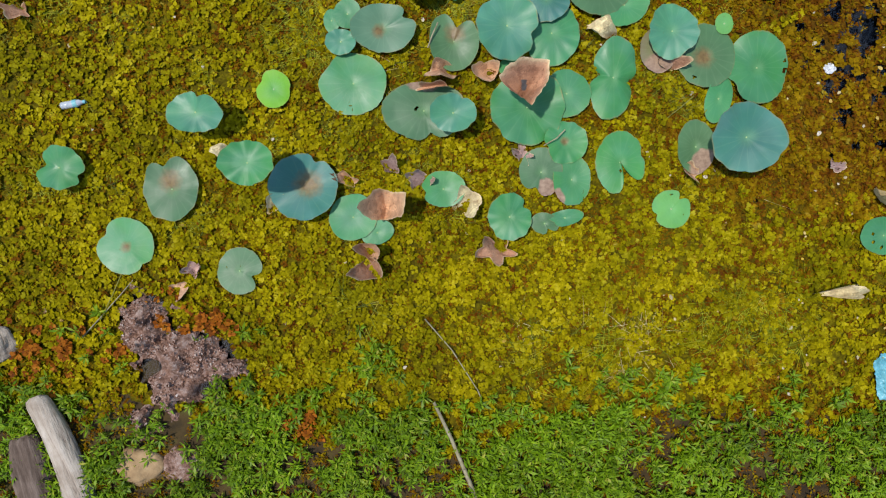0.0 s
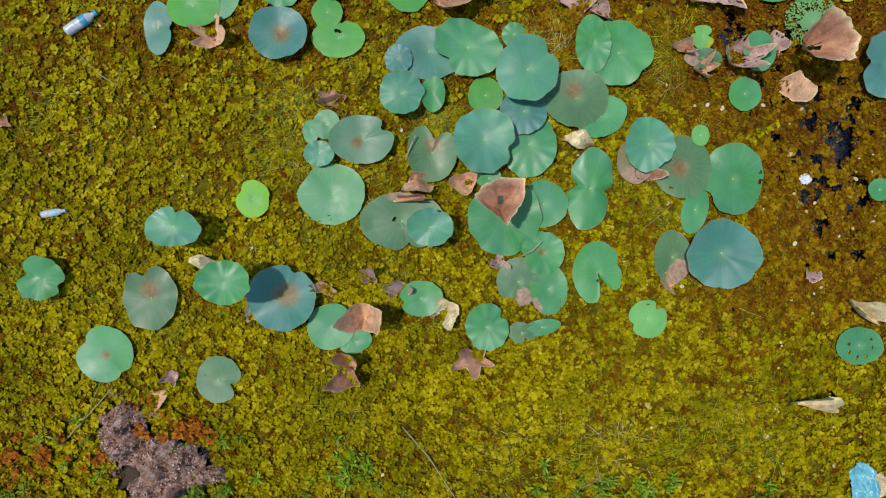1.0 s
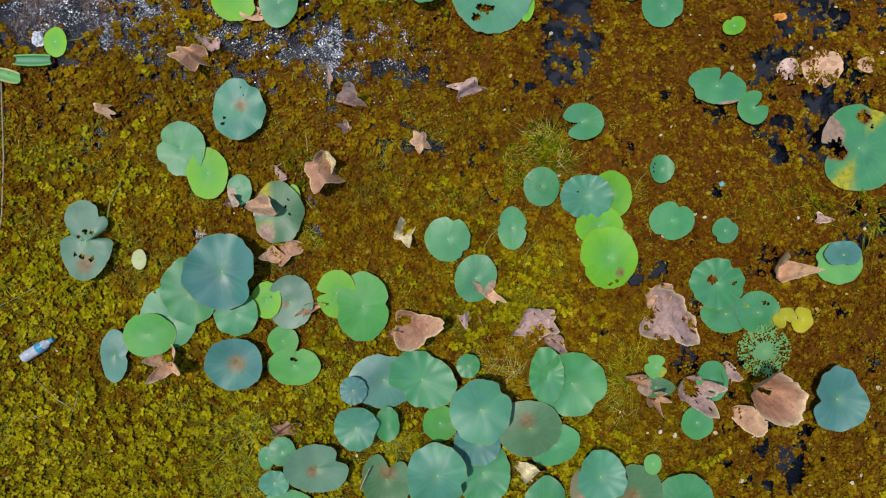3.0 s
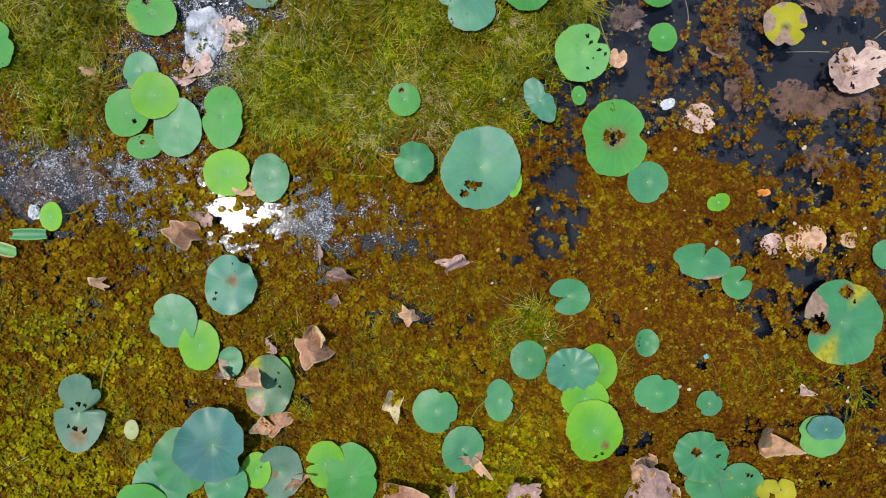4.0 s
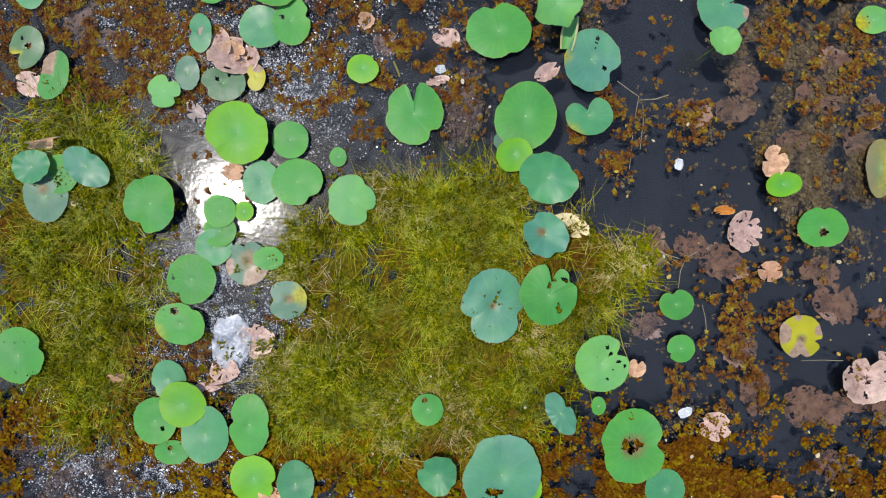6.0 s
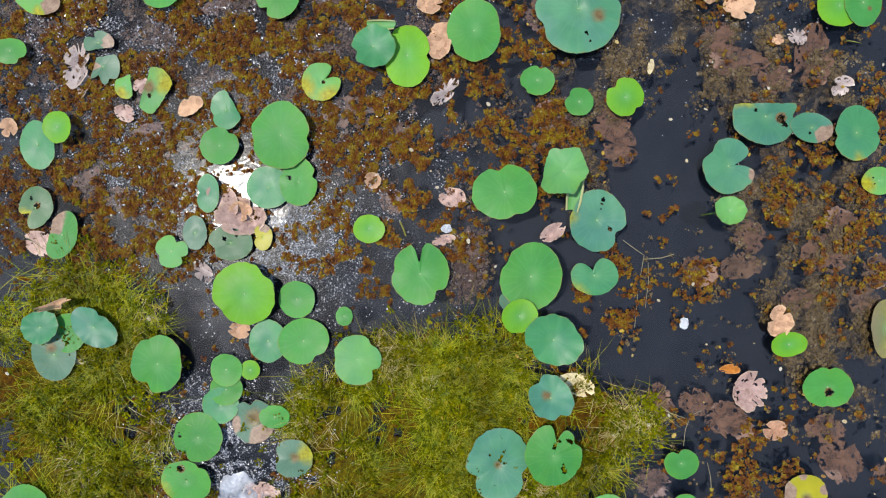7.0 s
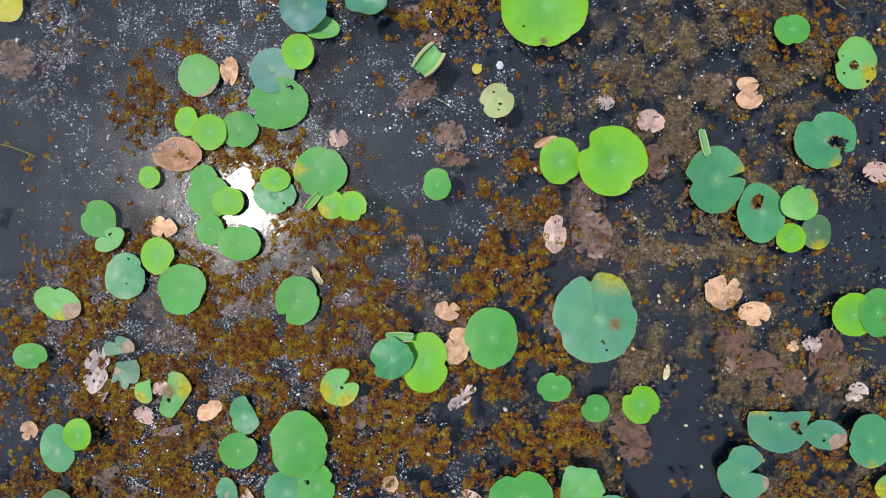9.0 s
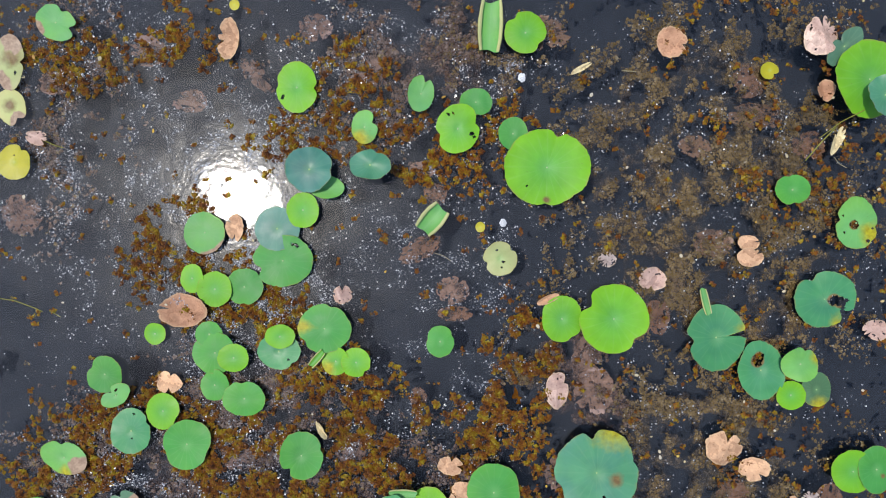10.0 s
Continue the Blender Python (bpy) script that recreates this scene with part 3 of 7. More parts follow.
zone("algae", 1.36, 8.12, 0.46, 0.61, 0.8)
zone("algae", 2.2, 5.61, 0.57, 1.34, 0.5)
zone("algae", 3.04, 5.22, 0.57, 0.95, 0.4)
zone("algae", -0.01, 8.03, 0.8, 0.46, 0.5)
zone("algae", -1.53, 7.79, 0.8, 0.5, 0.5)
zone("foam", -1.66, 4.47, 0.42, 0.32, 1)
zone("foam", -1.09, 5.45, 0.42, 0.57, 0.9)
zone("foam", -0.41, 4.24, 0.46, 0.23, 1)
zone("foam", -0.98, 4.47, 0.3, 0.3, 0.9)
zone("foam", -1.05, 5.79, 0.57, 0.5, 1)
zone("foam", -2.08, 4.75, 0.5, 0.5, 0.4)
zone("foam", -1, 7.15, 0.65, 0.57, 1)
zone("foam", -1.72, 7.83, 0.84, 0.57, 0.6)
zone("foam", -0.19, 7, 0.57, 0.57, 0.5)
zone("foam", -0.85, 8.29, 0.57, 0.38, 0.6)
zone("foam", -0.01, 7.73, 0.5, 0.38, 0.5)
zone("foam", -1.26, 10.63, 0.77, 0.69, 0.9)
zone("foam", -2.11, 10.73, 0.81, 1.23, 0.6)
zone("foam", -0.94, 9.59, 0.77, 0.58, 0.5)
zone("foam", -0.03, 10.11, 0.62, 0.88, 0.5)
zone("foam", -0.43, 11.33, 0.69, 0.58, 0.5)
zone("foam", 0.26, 11.46, 0.58, 0.5, 0.5)
zone("foam", -1.9, 8.8, 0.58, 0.42, 0.4)
zone("foam", -0.16, 8.87, 0.58, 0.35, 0.4)
zone("foam", -1.6, 3.06, 0.56, 0.56, 0.12)
zone("foam", -0.44, 3.75, 0.74, 0.22, 0.2)
zone("foam", -0.56, 3.82, 0.95, 0.28, 0.2)
zone("scum", 1.03, 9.39, 0.25, 0.46, 0.9)
zone("scum", 1, 7.97, 0.21, 0.27, 0.9)
zone("scum", 0.97, 8.69, 0.17, 0.15, 0.8)
zone("scum", -0.2, 8.03, 0.27, 0.23, 0.7)
zone("scum", 0.49, 7.08, 0.15, 0.38, 0.8)
zone("algae", 1.03, 9.39, 0.25, 0.46, 1)
zone("algae", 0.49, 7.08, 0.15, 0.38, 1)
zone("algae", -1.91, 7.45, 0.57, 0.38, 0.6)
zone("algae", 3.04, 5.22, 0.57, 0.95, 0.35)
zone("algae", 2.13, 10.03, 0.96, 0.58, 1)
zone("algae", 2.48, 11.38, 0.65, 0.58, 0.6)
zone("algae", 2.1, 7.1, 0.57, 0.38, 0.8)
zone("algae", 3.15, 5.94, 0.38, 0.38, 0.6)
zone("mat", -1.64, 9.62, 0.5, 0.38, 0.22)
zone("mat", -0.5, 9.07, 0.5, 0.31, 0.26)
zone("mat", -0.65, 8.49, 0.57, 0.23, 0.19)
zone("foam", -0.35, 9.07, 0.57, 0.46, 0.5)
zone("foam", -2, 4.58, 0.46, 0.38, 0.7)
zone("open", 2.12, 2.13, 0.15, 0.17, 0.68)
zone("open", 2.29, 1.71, 0.15, 0.24, 0.68)
zone("open", 2.54, 1.64, 0.21, 0.15, 0.68)
zone("open", 2.36, 1.39, 0.09, 0.15, 0.68)
zone("open", 2.73, 1.39, 0.09, 0.22, 0.68)
zone("open", 2.32, 1.15, 0.06, 0.11, 0.68)
zone("open", 2.6, 1.08, 0.15, 0.24, 0.68)
zone("open", 2.89, 1.12, 0.15, 0.19, 0.68)
zone("open", 2.58, 1.47, 0.49, 0.78, 0.1)
zone("algae", 2.9, 6.6, 0.65, 0.88, 1)
zone("algae", 1.71, 6.9, 0.31, 0.57, 0.8)
zone("algae", 2.26, 8.39, 0.57, 0.57, 0.8)
zone("mat", 2.82, 6.98, 0.34, 0.27, 0.25)
zone("mat", 1.82, 6.82, 0.23, 0.31, 0.25)
zone("scum", -1.19, 9.06, 0.5, 0.57, 0.8)
zone("algae", -1.19, 9.06, 0.57, 0.65, 0.9)
zone("algae", -1.9, 8.73, 0.96, 0.38, 0.8)
zone("scum", -1.9, 8.73, 0.96, 0.38, 0.7)
zone("algae", -1.08, 8.29, 0.57, 0.57, 0.7)
zone("scum", -1.08, 8.29, 0.57, 0.57, 0.7)
zone("foam", -1.53, 8.32, 0.57, 0.46, 0.5)
zone("foam", -1.9, 8.73, 1.15, 0.38, 0.6)
zone("open", -2.42, 11.56, 0.81, 0.58, 0.3)
zone("raft", -1.68, 4.49, 0.28, 0.25, 0.6)
zone("raft", -0.15, 4.18, 0.49, 0.17, 1)
zone("raft", -1.16, 5.45, 0.32, 0.49, 0.8)
zone("raft", -1, 4.5, 0.21, 0.19, 0.9)
zone("raft", -1.31, 5.94, 0.23, 0.3, 0.6)
zone("raft", -2.15, 4.54, 0.23, 0.15, 0.5)
zone("raft", -1.07, 7.26, 0.42, 0.34, 0.5)
zone("mat", 2.29, 3.36, 0.99, 0.42, 0.25)
zone("algae", -1.55, 8.43, 1.18, 0.76, 0.75)
zone("scum", -1.55, 8.43, 1.18, 0.76, 0.8)
zone("algae", -0.9, 8.54, 1.34, 0.57, 0.7)
zone("scum", -1.28, 8.54, 0.96, 0.57, 0.7)
zone("foam", -1.55, 8.43, 1.14, 0.76, 0.5)
zone("mat", 2.74, 3.76, 0.21, 0.25, 0.5)
zone("algae", 1.33, 8.19, 0.57, 0.57, 0.8)
zone("scum", 1.2, 9.15, 0.23, 0.57, 0.8)
zone("algae", 1.2, 9.15, 0.23, 0.57, 0.9)

zone("tuft", -1.60, 8.37, 1.27, 0.46, 1)
zone("tuft", -1.79, 8.94, 0.65, 0.31, 0.9)
zone("tuft", 0.07, 8.92, 0.62, 0.23, 0.9)
zone("tuft", 0.64, 9.19, 0.19, 0.50, 0.9)
zone("tuft", 0.01, 7.89, 0.69, 0.35, 0.75)
zone("tuft", -1.94, 7.29, 0.92, 0.42, 0.9)
zone("tuft", -0.34, 8.49, 0.23, 0.31, 0.6)
zone("tuft", 0.84, 8.51, 0.23, 0.23, 0.6)
zone("tuft", -1.65, 10.11, 0.23, 0.23, 0.7)
zone("tuft", -1.15, 9.74, 0.27, 0.42, 0.5)
zone("tuft", -0.66, 9.33, 0.31, 0.23, 0.6)
zone("tuft", 0.97, 7.97, 0.31, 0.23, 0.6)
zone("tuft", -0.10, 7.19, 0.58, 0.31, 0.7)
zone("tuft", -0.95, 8.18, 0.35, 0.23, 0.8)
zone("tuft", -1.62, 11.65, 0.35, 0.23, 0.5)
zone("tuft", -2.42, 11.45, 0.42, 0.23, 0.5)
zone("tuft", -0.85, 10.98, 0.39, 0.15, 0.55)
zone("tuft", -0.04, 10.88, 0.42, 0.23, 0.5)
zone("tuft", 0.50, 10.93, 0.23, 0.35, 0.5)
zone("tuft", -0.51, 11.29, 0.31, 0.31, 0.35)
zone("tuft", -1.72, 10.04, 0.35, 0.23, 0.6)
zone("tuft", -1.22, 9.74, 0.31, 0.23, 0.6)
zone("tuft", 0.72, 9.47, 0.23, 0.31, 0.9)
zone("tuft", -2.22, 7.52, 0.54, 0.35, 1)
zone("tuft", -1.80, 7.64, 0.46, 0.54, 0.8)
zone("tuft", -2.29, 8.54, 0.50, 0.27, 0.9)
zone("tuft", 0.07, 7.58, 0.46, 0.42, 0.8)
zone("tuft", 0.48, 8.08, 0.31, 0.39, 0.7)
zone("tuft", 0.94, 7.93, 0.31, 0.46, 0.6)
zone("tuft", 1.45, 6.82, 0.23, 0.27, 0.8)
zone("tuft", -0.31, 7.84, 0.27, 0.27, 0.6)
zone("tuft", -0.16, 7.00, 0.23, 0.23, 0.5)
zone("tuft", 2.07, 6.91, 0.19, 0.15, 0.5)
zone("tuft", 2.63, 7.52, 0.15, 0.23, 0.5)
zone("tuft", -0.96, 8.33, 0.35, 0.23, 0.5)
zone("tuft", -1.41, 5.42, 0.23, 0.50, 0.5)
zone("tuft", -1.25, 5.08, 0.31, 0.12, 0.7)
zone("tuft", -1.71, 5.53, 0.15, 0.46, 0.6)
zone("tuft", 2.25, 5.08, 0.35, 0.23, 0.5)
zone("tuft", 2.44, 5.54, 0.31, 0.42, 0.4)
zone("grass", -0.85, 1.72, 0.13, 0.12, 0.5)
zone("grass", -0.76, 1.30, 0.13, 0.12, 0.5)
zone("grass", 0.11, 1.58, 0.13, 0.12, 0.5)
zone("grass", -0.05, 1.49, 0.13, 0.12, 0.5)
zone("grass", 0.86, 1.96, 0.13, 0.12, 0.5)
zone("grass", 0.70, 2.06, 0.13, 0.12, 0.5)
zone("raft", -1.1, 5.5, 0.5, 0.5, 0.8)
zone("raft", -1.02, 5.8, 0.3, 0.35, 1.0)
zone("open", -2.3, 4.45, 0.6, 0.36, 0.75)
zone("algae", -2.2, 4.6, 0.6, 0.4, 0.9)
zone("raft", -0.85, 7.2, 0.5, 0.42, 0.7)
zone("raft", -1.6, 4.5, 0.45, 0.3, 0.7)
zone("raft", -1.20, 9.91, 0.50, 0.39, 0.8)
zone("raft", -1.41, 8.55, 0.50, 0.42, 0.12)
zone("raft", -1.11, 8.94, 0.35, 0.27, 0.16)
zone("tuft", -0.35, 8.95, 0.27, 0.42, 0.9)
zone("tuft", -2.0, 8.95, 0.35, 0.3, 0.8)
zone("tuft", -1.4, 8.72, 0.55, 0.38, 0.95)
zone("tuft", -2.3, 8.65, 0.4, 0.3, 0.9)
zone("tuft", -0.1, 8.6, 0.3, 0.3, 0.6)
zone("tuft", -1.66, 10.32, 0.23, 0.23, 0.8)
zone("tuft", -1.16, 9.76, 0.42, 0.23, 0.7)
zone("tuft", -0.76, 8.67, 0.23, 0.23, 0.5)
zone("tuft", -1.29, 8.21, 0.46, 0.23, 0.8)
zone("tuft", -1.60, 8.66, 0.31, 0.23, 0.7)
zone("foam", 2.0, 10.4, 1.5, 1.8, 0.14)
zone("grass", 2.0, -0.5, 0.5, 0.3, 0.35)
zone("grass", 1.2, -0.65, 0.4, 0.25, 0.3)
zone("grass", 0.5, -0.7, 0.3, 0.2, 0.25)
zone("foam", -1.4, 7.9, 1.3, 0.8, 0.6)
zone("foam", -1.3, 10.2, 1.7, 1.5, 0.2)
zone("foam", 0.2, 9.9, 0.7, 1.2, 0.4)


def field(kind, x, y):
    total = np.zeros_like(x)
    for cx, cy, rx, ry, strength in ZONES[kind]:
        d = ((x - cx) / rx) ** 2 + ((y - cy) / ry) ** 2
        total = np.maximum(total, strength * np.exp(-(d / 1.1) ** 2))
    return total


TABLE = np.random.RandomState(5).rand(256, 256)


def grain(x, y, scale, shift=0.0):
    """Smooth noise from 0 to 1 on arrays."""
    u, v = x * scale + shift + 700, y * scale + shift * 1.7 + 700
    i, j = np.floor(u).astype(int), np.floor(v).astype(int)
    fu, fv = u - i, v - j
    fu, fv = fu * fu * (3 - 2 * fu), fv * fv * (3 - 2 * fv)
    at = lambda p, q: TABLE[p % 256, q % 256]
    return (at(i, j) * (1 - fu) + at(i + 1, j) * fu) * (1 - fv) + (at(i, j + 1) * (1 - fu) + at(i + 1, j + 1) * fu) * fv


def rough_noise(x, y, scale, shift=0.0):
    return 0.55 * grain(x, y, scale, shift) + 0.3 * grain(x, y, scale * 2.1, shift + 9) + 0.15 * grain(x, y, scale * 4.5, shift + 23)


def smooth(v, low, high):
    k = np.clip((v - low) / (high - low), 0, 1)
    return k * k * (3 - 2 * k)


def cover(x, y):
    """How much floating weed there is: under 0.5 open water, over it a closed mat."""
    base = 1.0 - 0.2 * smooth(y, 2.6, 4.2) - 0.13 * smooth(y, 5.2, 6.6) - 0.12 * smooth(x, 1.2, 2.2) * smooth(y, 3.0, 5.0)
    base = base - 0.1 * smooth(x, 1.8, 2.8)
    base = base - 0.64 * field("open", x, y) * (1 - 0.3 * smooth(x, 1.8, 2.2) * (1 - smooth(y, 2.2, 2.8))) + 0.55 * field("mat", x, y) + 0.35 * field("grass", x, y)
    late = smooth(y, 4.6, 6.2)
    base = base - 0.1 * smooth(-x, -0.4, 0.6) * smooth(y, 7.0, 8.0)
    base = base - 0.2 * smooth(x, 0.7, 1.5) * smooth(y, 7.4, 8.6) - 0.14 * smooth(x, 1.2, 1.8) * late
    band = smooth(y, 3.2, 3.8) * (1 - late)
    return base + 0.07 * band + (0.8 - 0.3 * late) * (rough_noise(x, y, 3.4) - 0.5) + (0.75 + 0.7 * late - 0.25 * band) * (rough_noise(x, y, 9, 3) - 0.5) * smooth(y + 2.6 * smooth(x, 1.0, 1.9), 2.0, 4.0) + (0.25 + 0.45 * smooth(y + 2.6 * smooth(x, 1.0, 1.9), 2.2, 3.4) * (1 - late)) * (grain(x, y, 22, 3) - 0.5)


def mound(x, y):
    body = np.exp(-(((x + 1.72) / 0.42) ** 2 + ((y + 0.74) / 0.3) ** 2))
    horn = np.exp(-(((x + 2.0) / 0.2) ** 2 + ((y + 0.45) / 0.24) ** 2))
    return np.maximum(body, np.maximum(horn, 0.75 * np.exp(-(((x + 1.9) / 0.3) ** 2 + ((y + 1.08) / 0.2) ** 2))))


def early(x, y):
    """1 where the closed mat of weed lies, falling to 0 where single tufts float."""
    return (1 - smooth(y + 0.5 * (rough_noise(x, y, 2.6, 19) - 0.5), 4.6, 5.2)) * (1 - smooth(mound(x, y), 0.4, 0.6))


def greenness(x, y):
    v = 1.25 - 0.4 * smooth(y, 4.4, 6.0) - 0.8 * smooth(x, 0.2, 2.8) * (1 - 0.6 * smooth(-y, -0.5, 0.3)) - 0.6 * smooth(y, 0.7, 2.5) - 0.4 * smooth(y, 2.2, 4.2)
    v = v + 0.18 * smooth(-x, 0.2, 1.6) * smooth(y, 2.8, 3.4) * (1 - smooth(y, 4.2, 4.8))
    v = v + 0.14 * smooth(-x, 0.8, 2.2) * smooth(y, 1.0, 2.2) * (1 - smooth(y, 3.2, 4.2)) + 0.2 * smooth(x, 0.2, 1.0) * smooth(y, 0.8, 1.6) * (1 - smooth(y, 2.6, 3.4))
    return v + 0.7 * (rough_noise(x, y, 1.5, 40) - 0.5) + 0.75 * (rough_noise(x, y, 5.0, 41) - 0.5) * smooth(y, 0.0, 1.0)


LOW_X, HIGH_X, LOW_Y, HIGH_Y = -3.06, 3.52, -1.8, 12.12
rng = np.random.RandomState(11)


def sprinkle(per_square, keep, box=(LOW_X, HIGH_X, LOW_Y, HIGH_Y)):
    """Random places, thinned out by keep(x, y), which gives a chance from 0 to 1."""
    count = int((box[1] - box[0]) * (box[3] - box[2]) * per_square)
    x, y = rng.uniform(box[0], box[1], count), rng.uniform(box[2], box[3], count)
    ok = rng.rand(count) < keep(x, y)
    return x[ok], y[ok]


HEART = np.array(((0, 0), (0.38, -0.42), (0.92, -0.32), (0.8, 0.0), (0.95, 0.3), (0.42, 0.42)))
ROUND = np.array(((0, 0), (0.3, -0.42), (0.75, -0.46), (1, 0), (0.75, 0.46), (0.3, 0.42)))
LOBED = np.array(((0, 0), (0.3, -0.46), (0.62, -0.36), (0.66, -0.18), (1.0, -0.1), (0.94, 0.24), (0.6, 0.42), (0.26, 0.42)))
FEATHER = np.array(((0, 0), (0.55, -0.24), (1, 0), (0.55, 0.24)))
SLIM = np.array(((0, 0), (0.45, -0.12), (1, 0), (0.45, 0.12)))


def rosettes(x, y, z, leaves, length, shape, rise=(0.1, 0.6), spread=0.012):
    """Leaflets that stand out from each place all round: an array (pieces, 6, 3)."""
    n = len(x)
    x, y, z = (np.repeat(v, leaves) for v in (x, y, z))
    start = np.repeat(rng.uniform(0, 6.28, n), leaves) + np.tile(np.arange(leaves) * 6.28 / leaves, n) + rng.normal(0, 0.35, n * leaves)
    size = np.repeat(rng.uniform(0.7, 1.3, n), leaves) * rng.uniform(*length, n * leaves)
    pitch = rng.uniform(*rise, n * leaves)
    twist = rng.normal(0, 0.45, n * leaves)
    c, s, cp, sp = np.cos(start), np.sin(start), np.cos(pitch), np.sin(pitch)
    out = np.zeros((n * leaves, len(shape), 3))
    for k, (u, v) in enumerate(shape):
        along, across = (u * size + spread * 0.4), v * size
        out[:, k, 0] = x + c * along * cp - s * across * np.cos(twist)
        out[:, k, 1] = y + s * along * cp + c * across * np.cos(twist)
        out[:, k, 2] = z + along * sp - 0.35 * (u * u) * size * sp + across * np.sin(twist)
    return out


def lumps(x, y, z, radius, sides=7, rise=0.5):
    """Low uneven cushions, a fan of triangles each: an array (pieces, 3, 3)."""
    n = len(x)
    start, out = rng.uniform(0, 6.28, n), []
    edge = radius[:, None] * rng.uniform(0.55, 1.35, (n, sides))
    top = np.stack((x + rng.normal(0, 0.15, n) * radius, y + rng.normal(0, 0.15, n) * radius, z + rise * radius), 1)
    ring = [np.stack((x + edge[:, k] * np.cos(start + 6.283 * k / sides), y + edge[:, k] * np.sin(start + 6.283 * k / sides), z), 1) for k in range(sides)]
    for k in range(sides):
        out.append(np.stack((ring[k], ring[(k + 1) % sides], top), 1))
    return np.concatenate(out)


# ---- the setting ----
def sheet(name, size, z, material):
    s = size
    return tagged(mesh_object(name, ((-s, -s, z), (s, -s, z), (s, s, z), (-s, s, z)), ((0, 1, 2, 3),), material, False), kind="structure")


tagged(sheet("ground", 400, -0.3, MUD), "dark mud of the pond bed", "ground")
tagged(sheet("water", 400, 0.0, WATER), "dark still pond water with small ripples", "water")


def grid_sheet(name, box, step, height, keep, material, label, category, kind):
    nx, ny = int((box[1] - box[0]) / step) + 1, int((box[3] - box[2]) / step) + 1
    gx, gy = np.meshgrid(box[0] + np.arange(nx) * step, box[2] + np.arange(ny) * step, indexing="ij")
    jx, jy = gx + rng.uniform(-0.35, 0.35, gx.shape) * step, gy + rng.uniform(-0.35, 0.35, gx.shape) * step
    gz, ok = height(jx, jy), keep(jx, jy)
    cell = ok[:-1, :-1] & ok[1:, :-1] & ok[1:, 1:] & ok[:-1, 1:]
    i, j = np.nonzero(cell)
    index = lambda p, q: p * ny + q
    quads = np.stack((index(i, j), index(i + 1, j), index(i + 1, j + 1), index(i, j + 1)), 1).astype(np.int32)
    used, flat = np.unique(quads.ravel(), return_inverse=True)
    co = np.stack((jx.ravel()[used], jy.ravel()[used], gz.ravel()[used]), 1).astype(np.float32)
    me = bpy.data.meshes.new(name)
    me.vertices.add(len(co))
    me.vertices.foreach_set("co", co.ravel())
    me.loops.add(len(flat))
    me.loops.foreach_set("vertex_index", flat.astype(np.int32))
    me.polygons.add(len(quads))
    me.polygons.foreach_set("loop_start", np.arange(len(quads), dtype=np.int32) * 4)
    me.polygons.foreach_set("use_smooth", np.ones(len(quads), dtype=bool))
    me.update(calc_edges=True)
    me.materials.append(material)
    return tagged(new(name, me), label, category, kind=kind)


def bank_height(x, y):
    edge = -1.0 - 0.25 * (grain(x, y, 1.1, 60) - 0.5) + 0.25 * smooth(-x, 1.2, 2.4)
    return -0.03 + 0.10 * smooth(edge - y, -0.25, 0.8) + 0.10 * smooth(edge - y, 0.6, 6.0) + 0.03 * (rough_noise(x, y, 5, 70) - 0.5)


grid_sheet("bank", (-16, 16, -14, 0.2), 0.16, bank_height, lambda x, y: bank_height(x, y) > -0.02, SOIL, "damp dark soil of the pond's bank", "ground", "structure")

matt = Nodes("weed_mat")
drift = matt.noise(2.2, 5.0, matt.world_place())
fine = matt.noise(38.0, 4.0, matt.world_place())
tone = matt.mix(matt.attribute("green"), matt.ramp(fine, ((0.3, shade(76, 44, 8)), (0.55, shade(124, 76, 11)), (0.75, shade(150, 104, 18)))),
                matt.ramp(fine, ((0.3, shade(74, 64, 5)), (0.55, shade(122, 112, 6)), (0.75, shade(156, 142, 14)))))
WEED_MAT = matt.finish(matt.mul(tone, matt.ramp(drift, ((0.3, (0.65, 0.6, 0.6)), (0.65, (1.1, 1.1, 1.1))))), 0.8, matt.bump(fine, 0.8, 0.015), 0.08)
mat_ob = grid_sheet("weed_mat", (LOW_X, HIGH_X, LOW_Y, HIGH_Y), 0.028, lambda x, y: 0.004 + 0.012 * (rough_noise(x, y, 9, 80)),
                    lambda x, y: (cover(x, y) > 0.56 + 0.1 * smooth(y, 4.6, 6.2) + 0.5 * smooth(y + 0.5 * (rough_noise(x, y, 2.6, 19) - 0.5), 4.6, 5.2) * (1 - field("grass", x, y))) & (mound(x, y) < 0.55), WEED_MAT, "thick floating mat of pond weed", "pond weed", "stuff")
co = np.empty(len(mat_ob.data.vertices) * 3, dtype=np.float32)
mat_ob.data.vertices.foreach_get("co", co)
co = co.reshape(-1, 3)
mat_ob.data.attributes.new("green", "FLOAT", "POINT").data.foreach_set("value", np.clip(greenness(co[:, 0], co[:, 1]) + 0.9 * field("grass", co[:, 0], co[:, 1]), 0, 1).astype(np.float32))

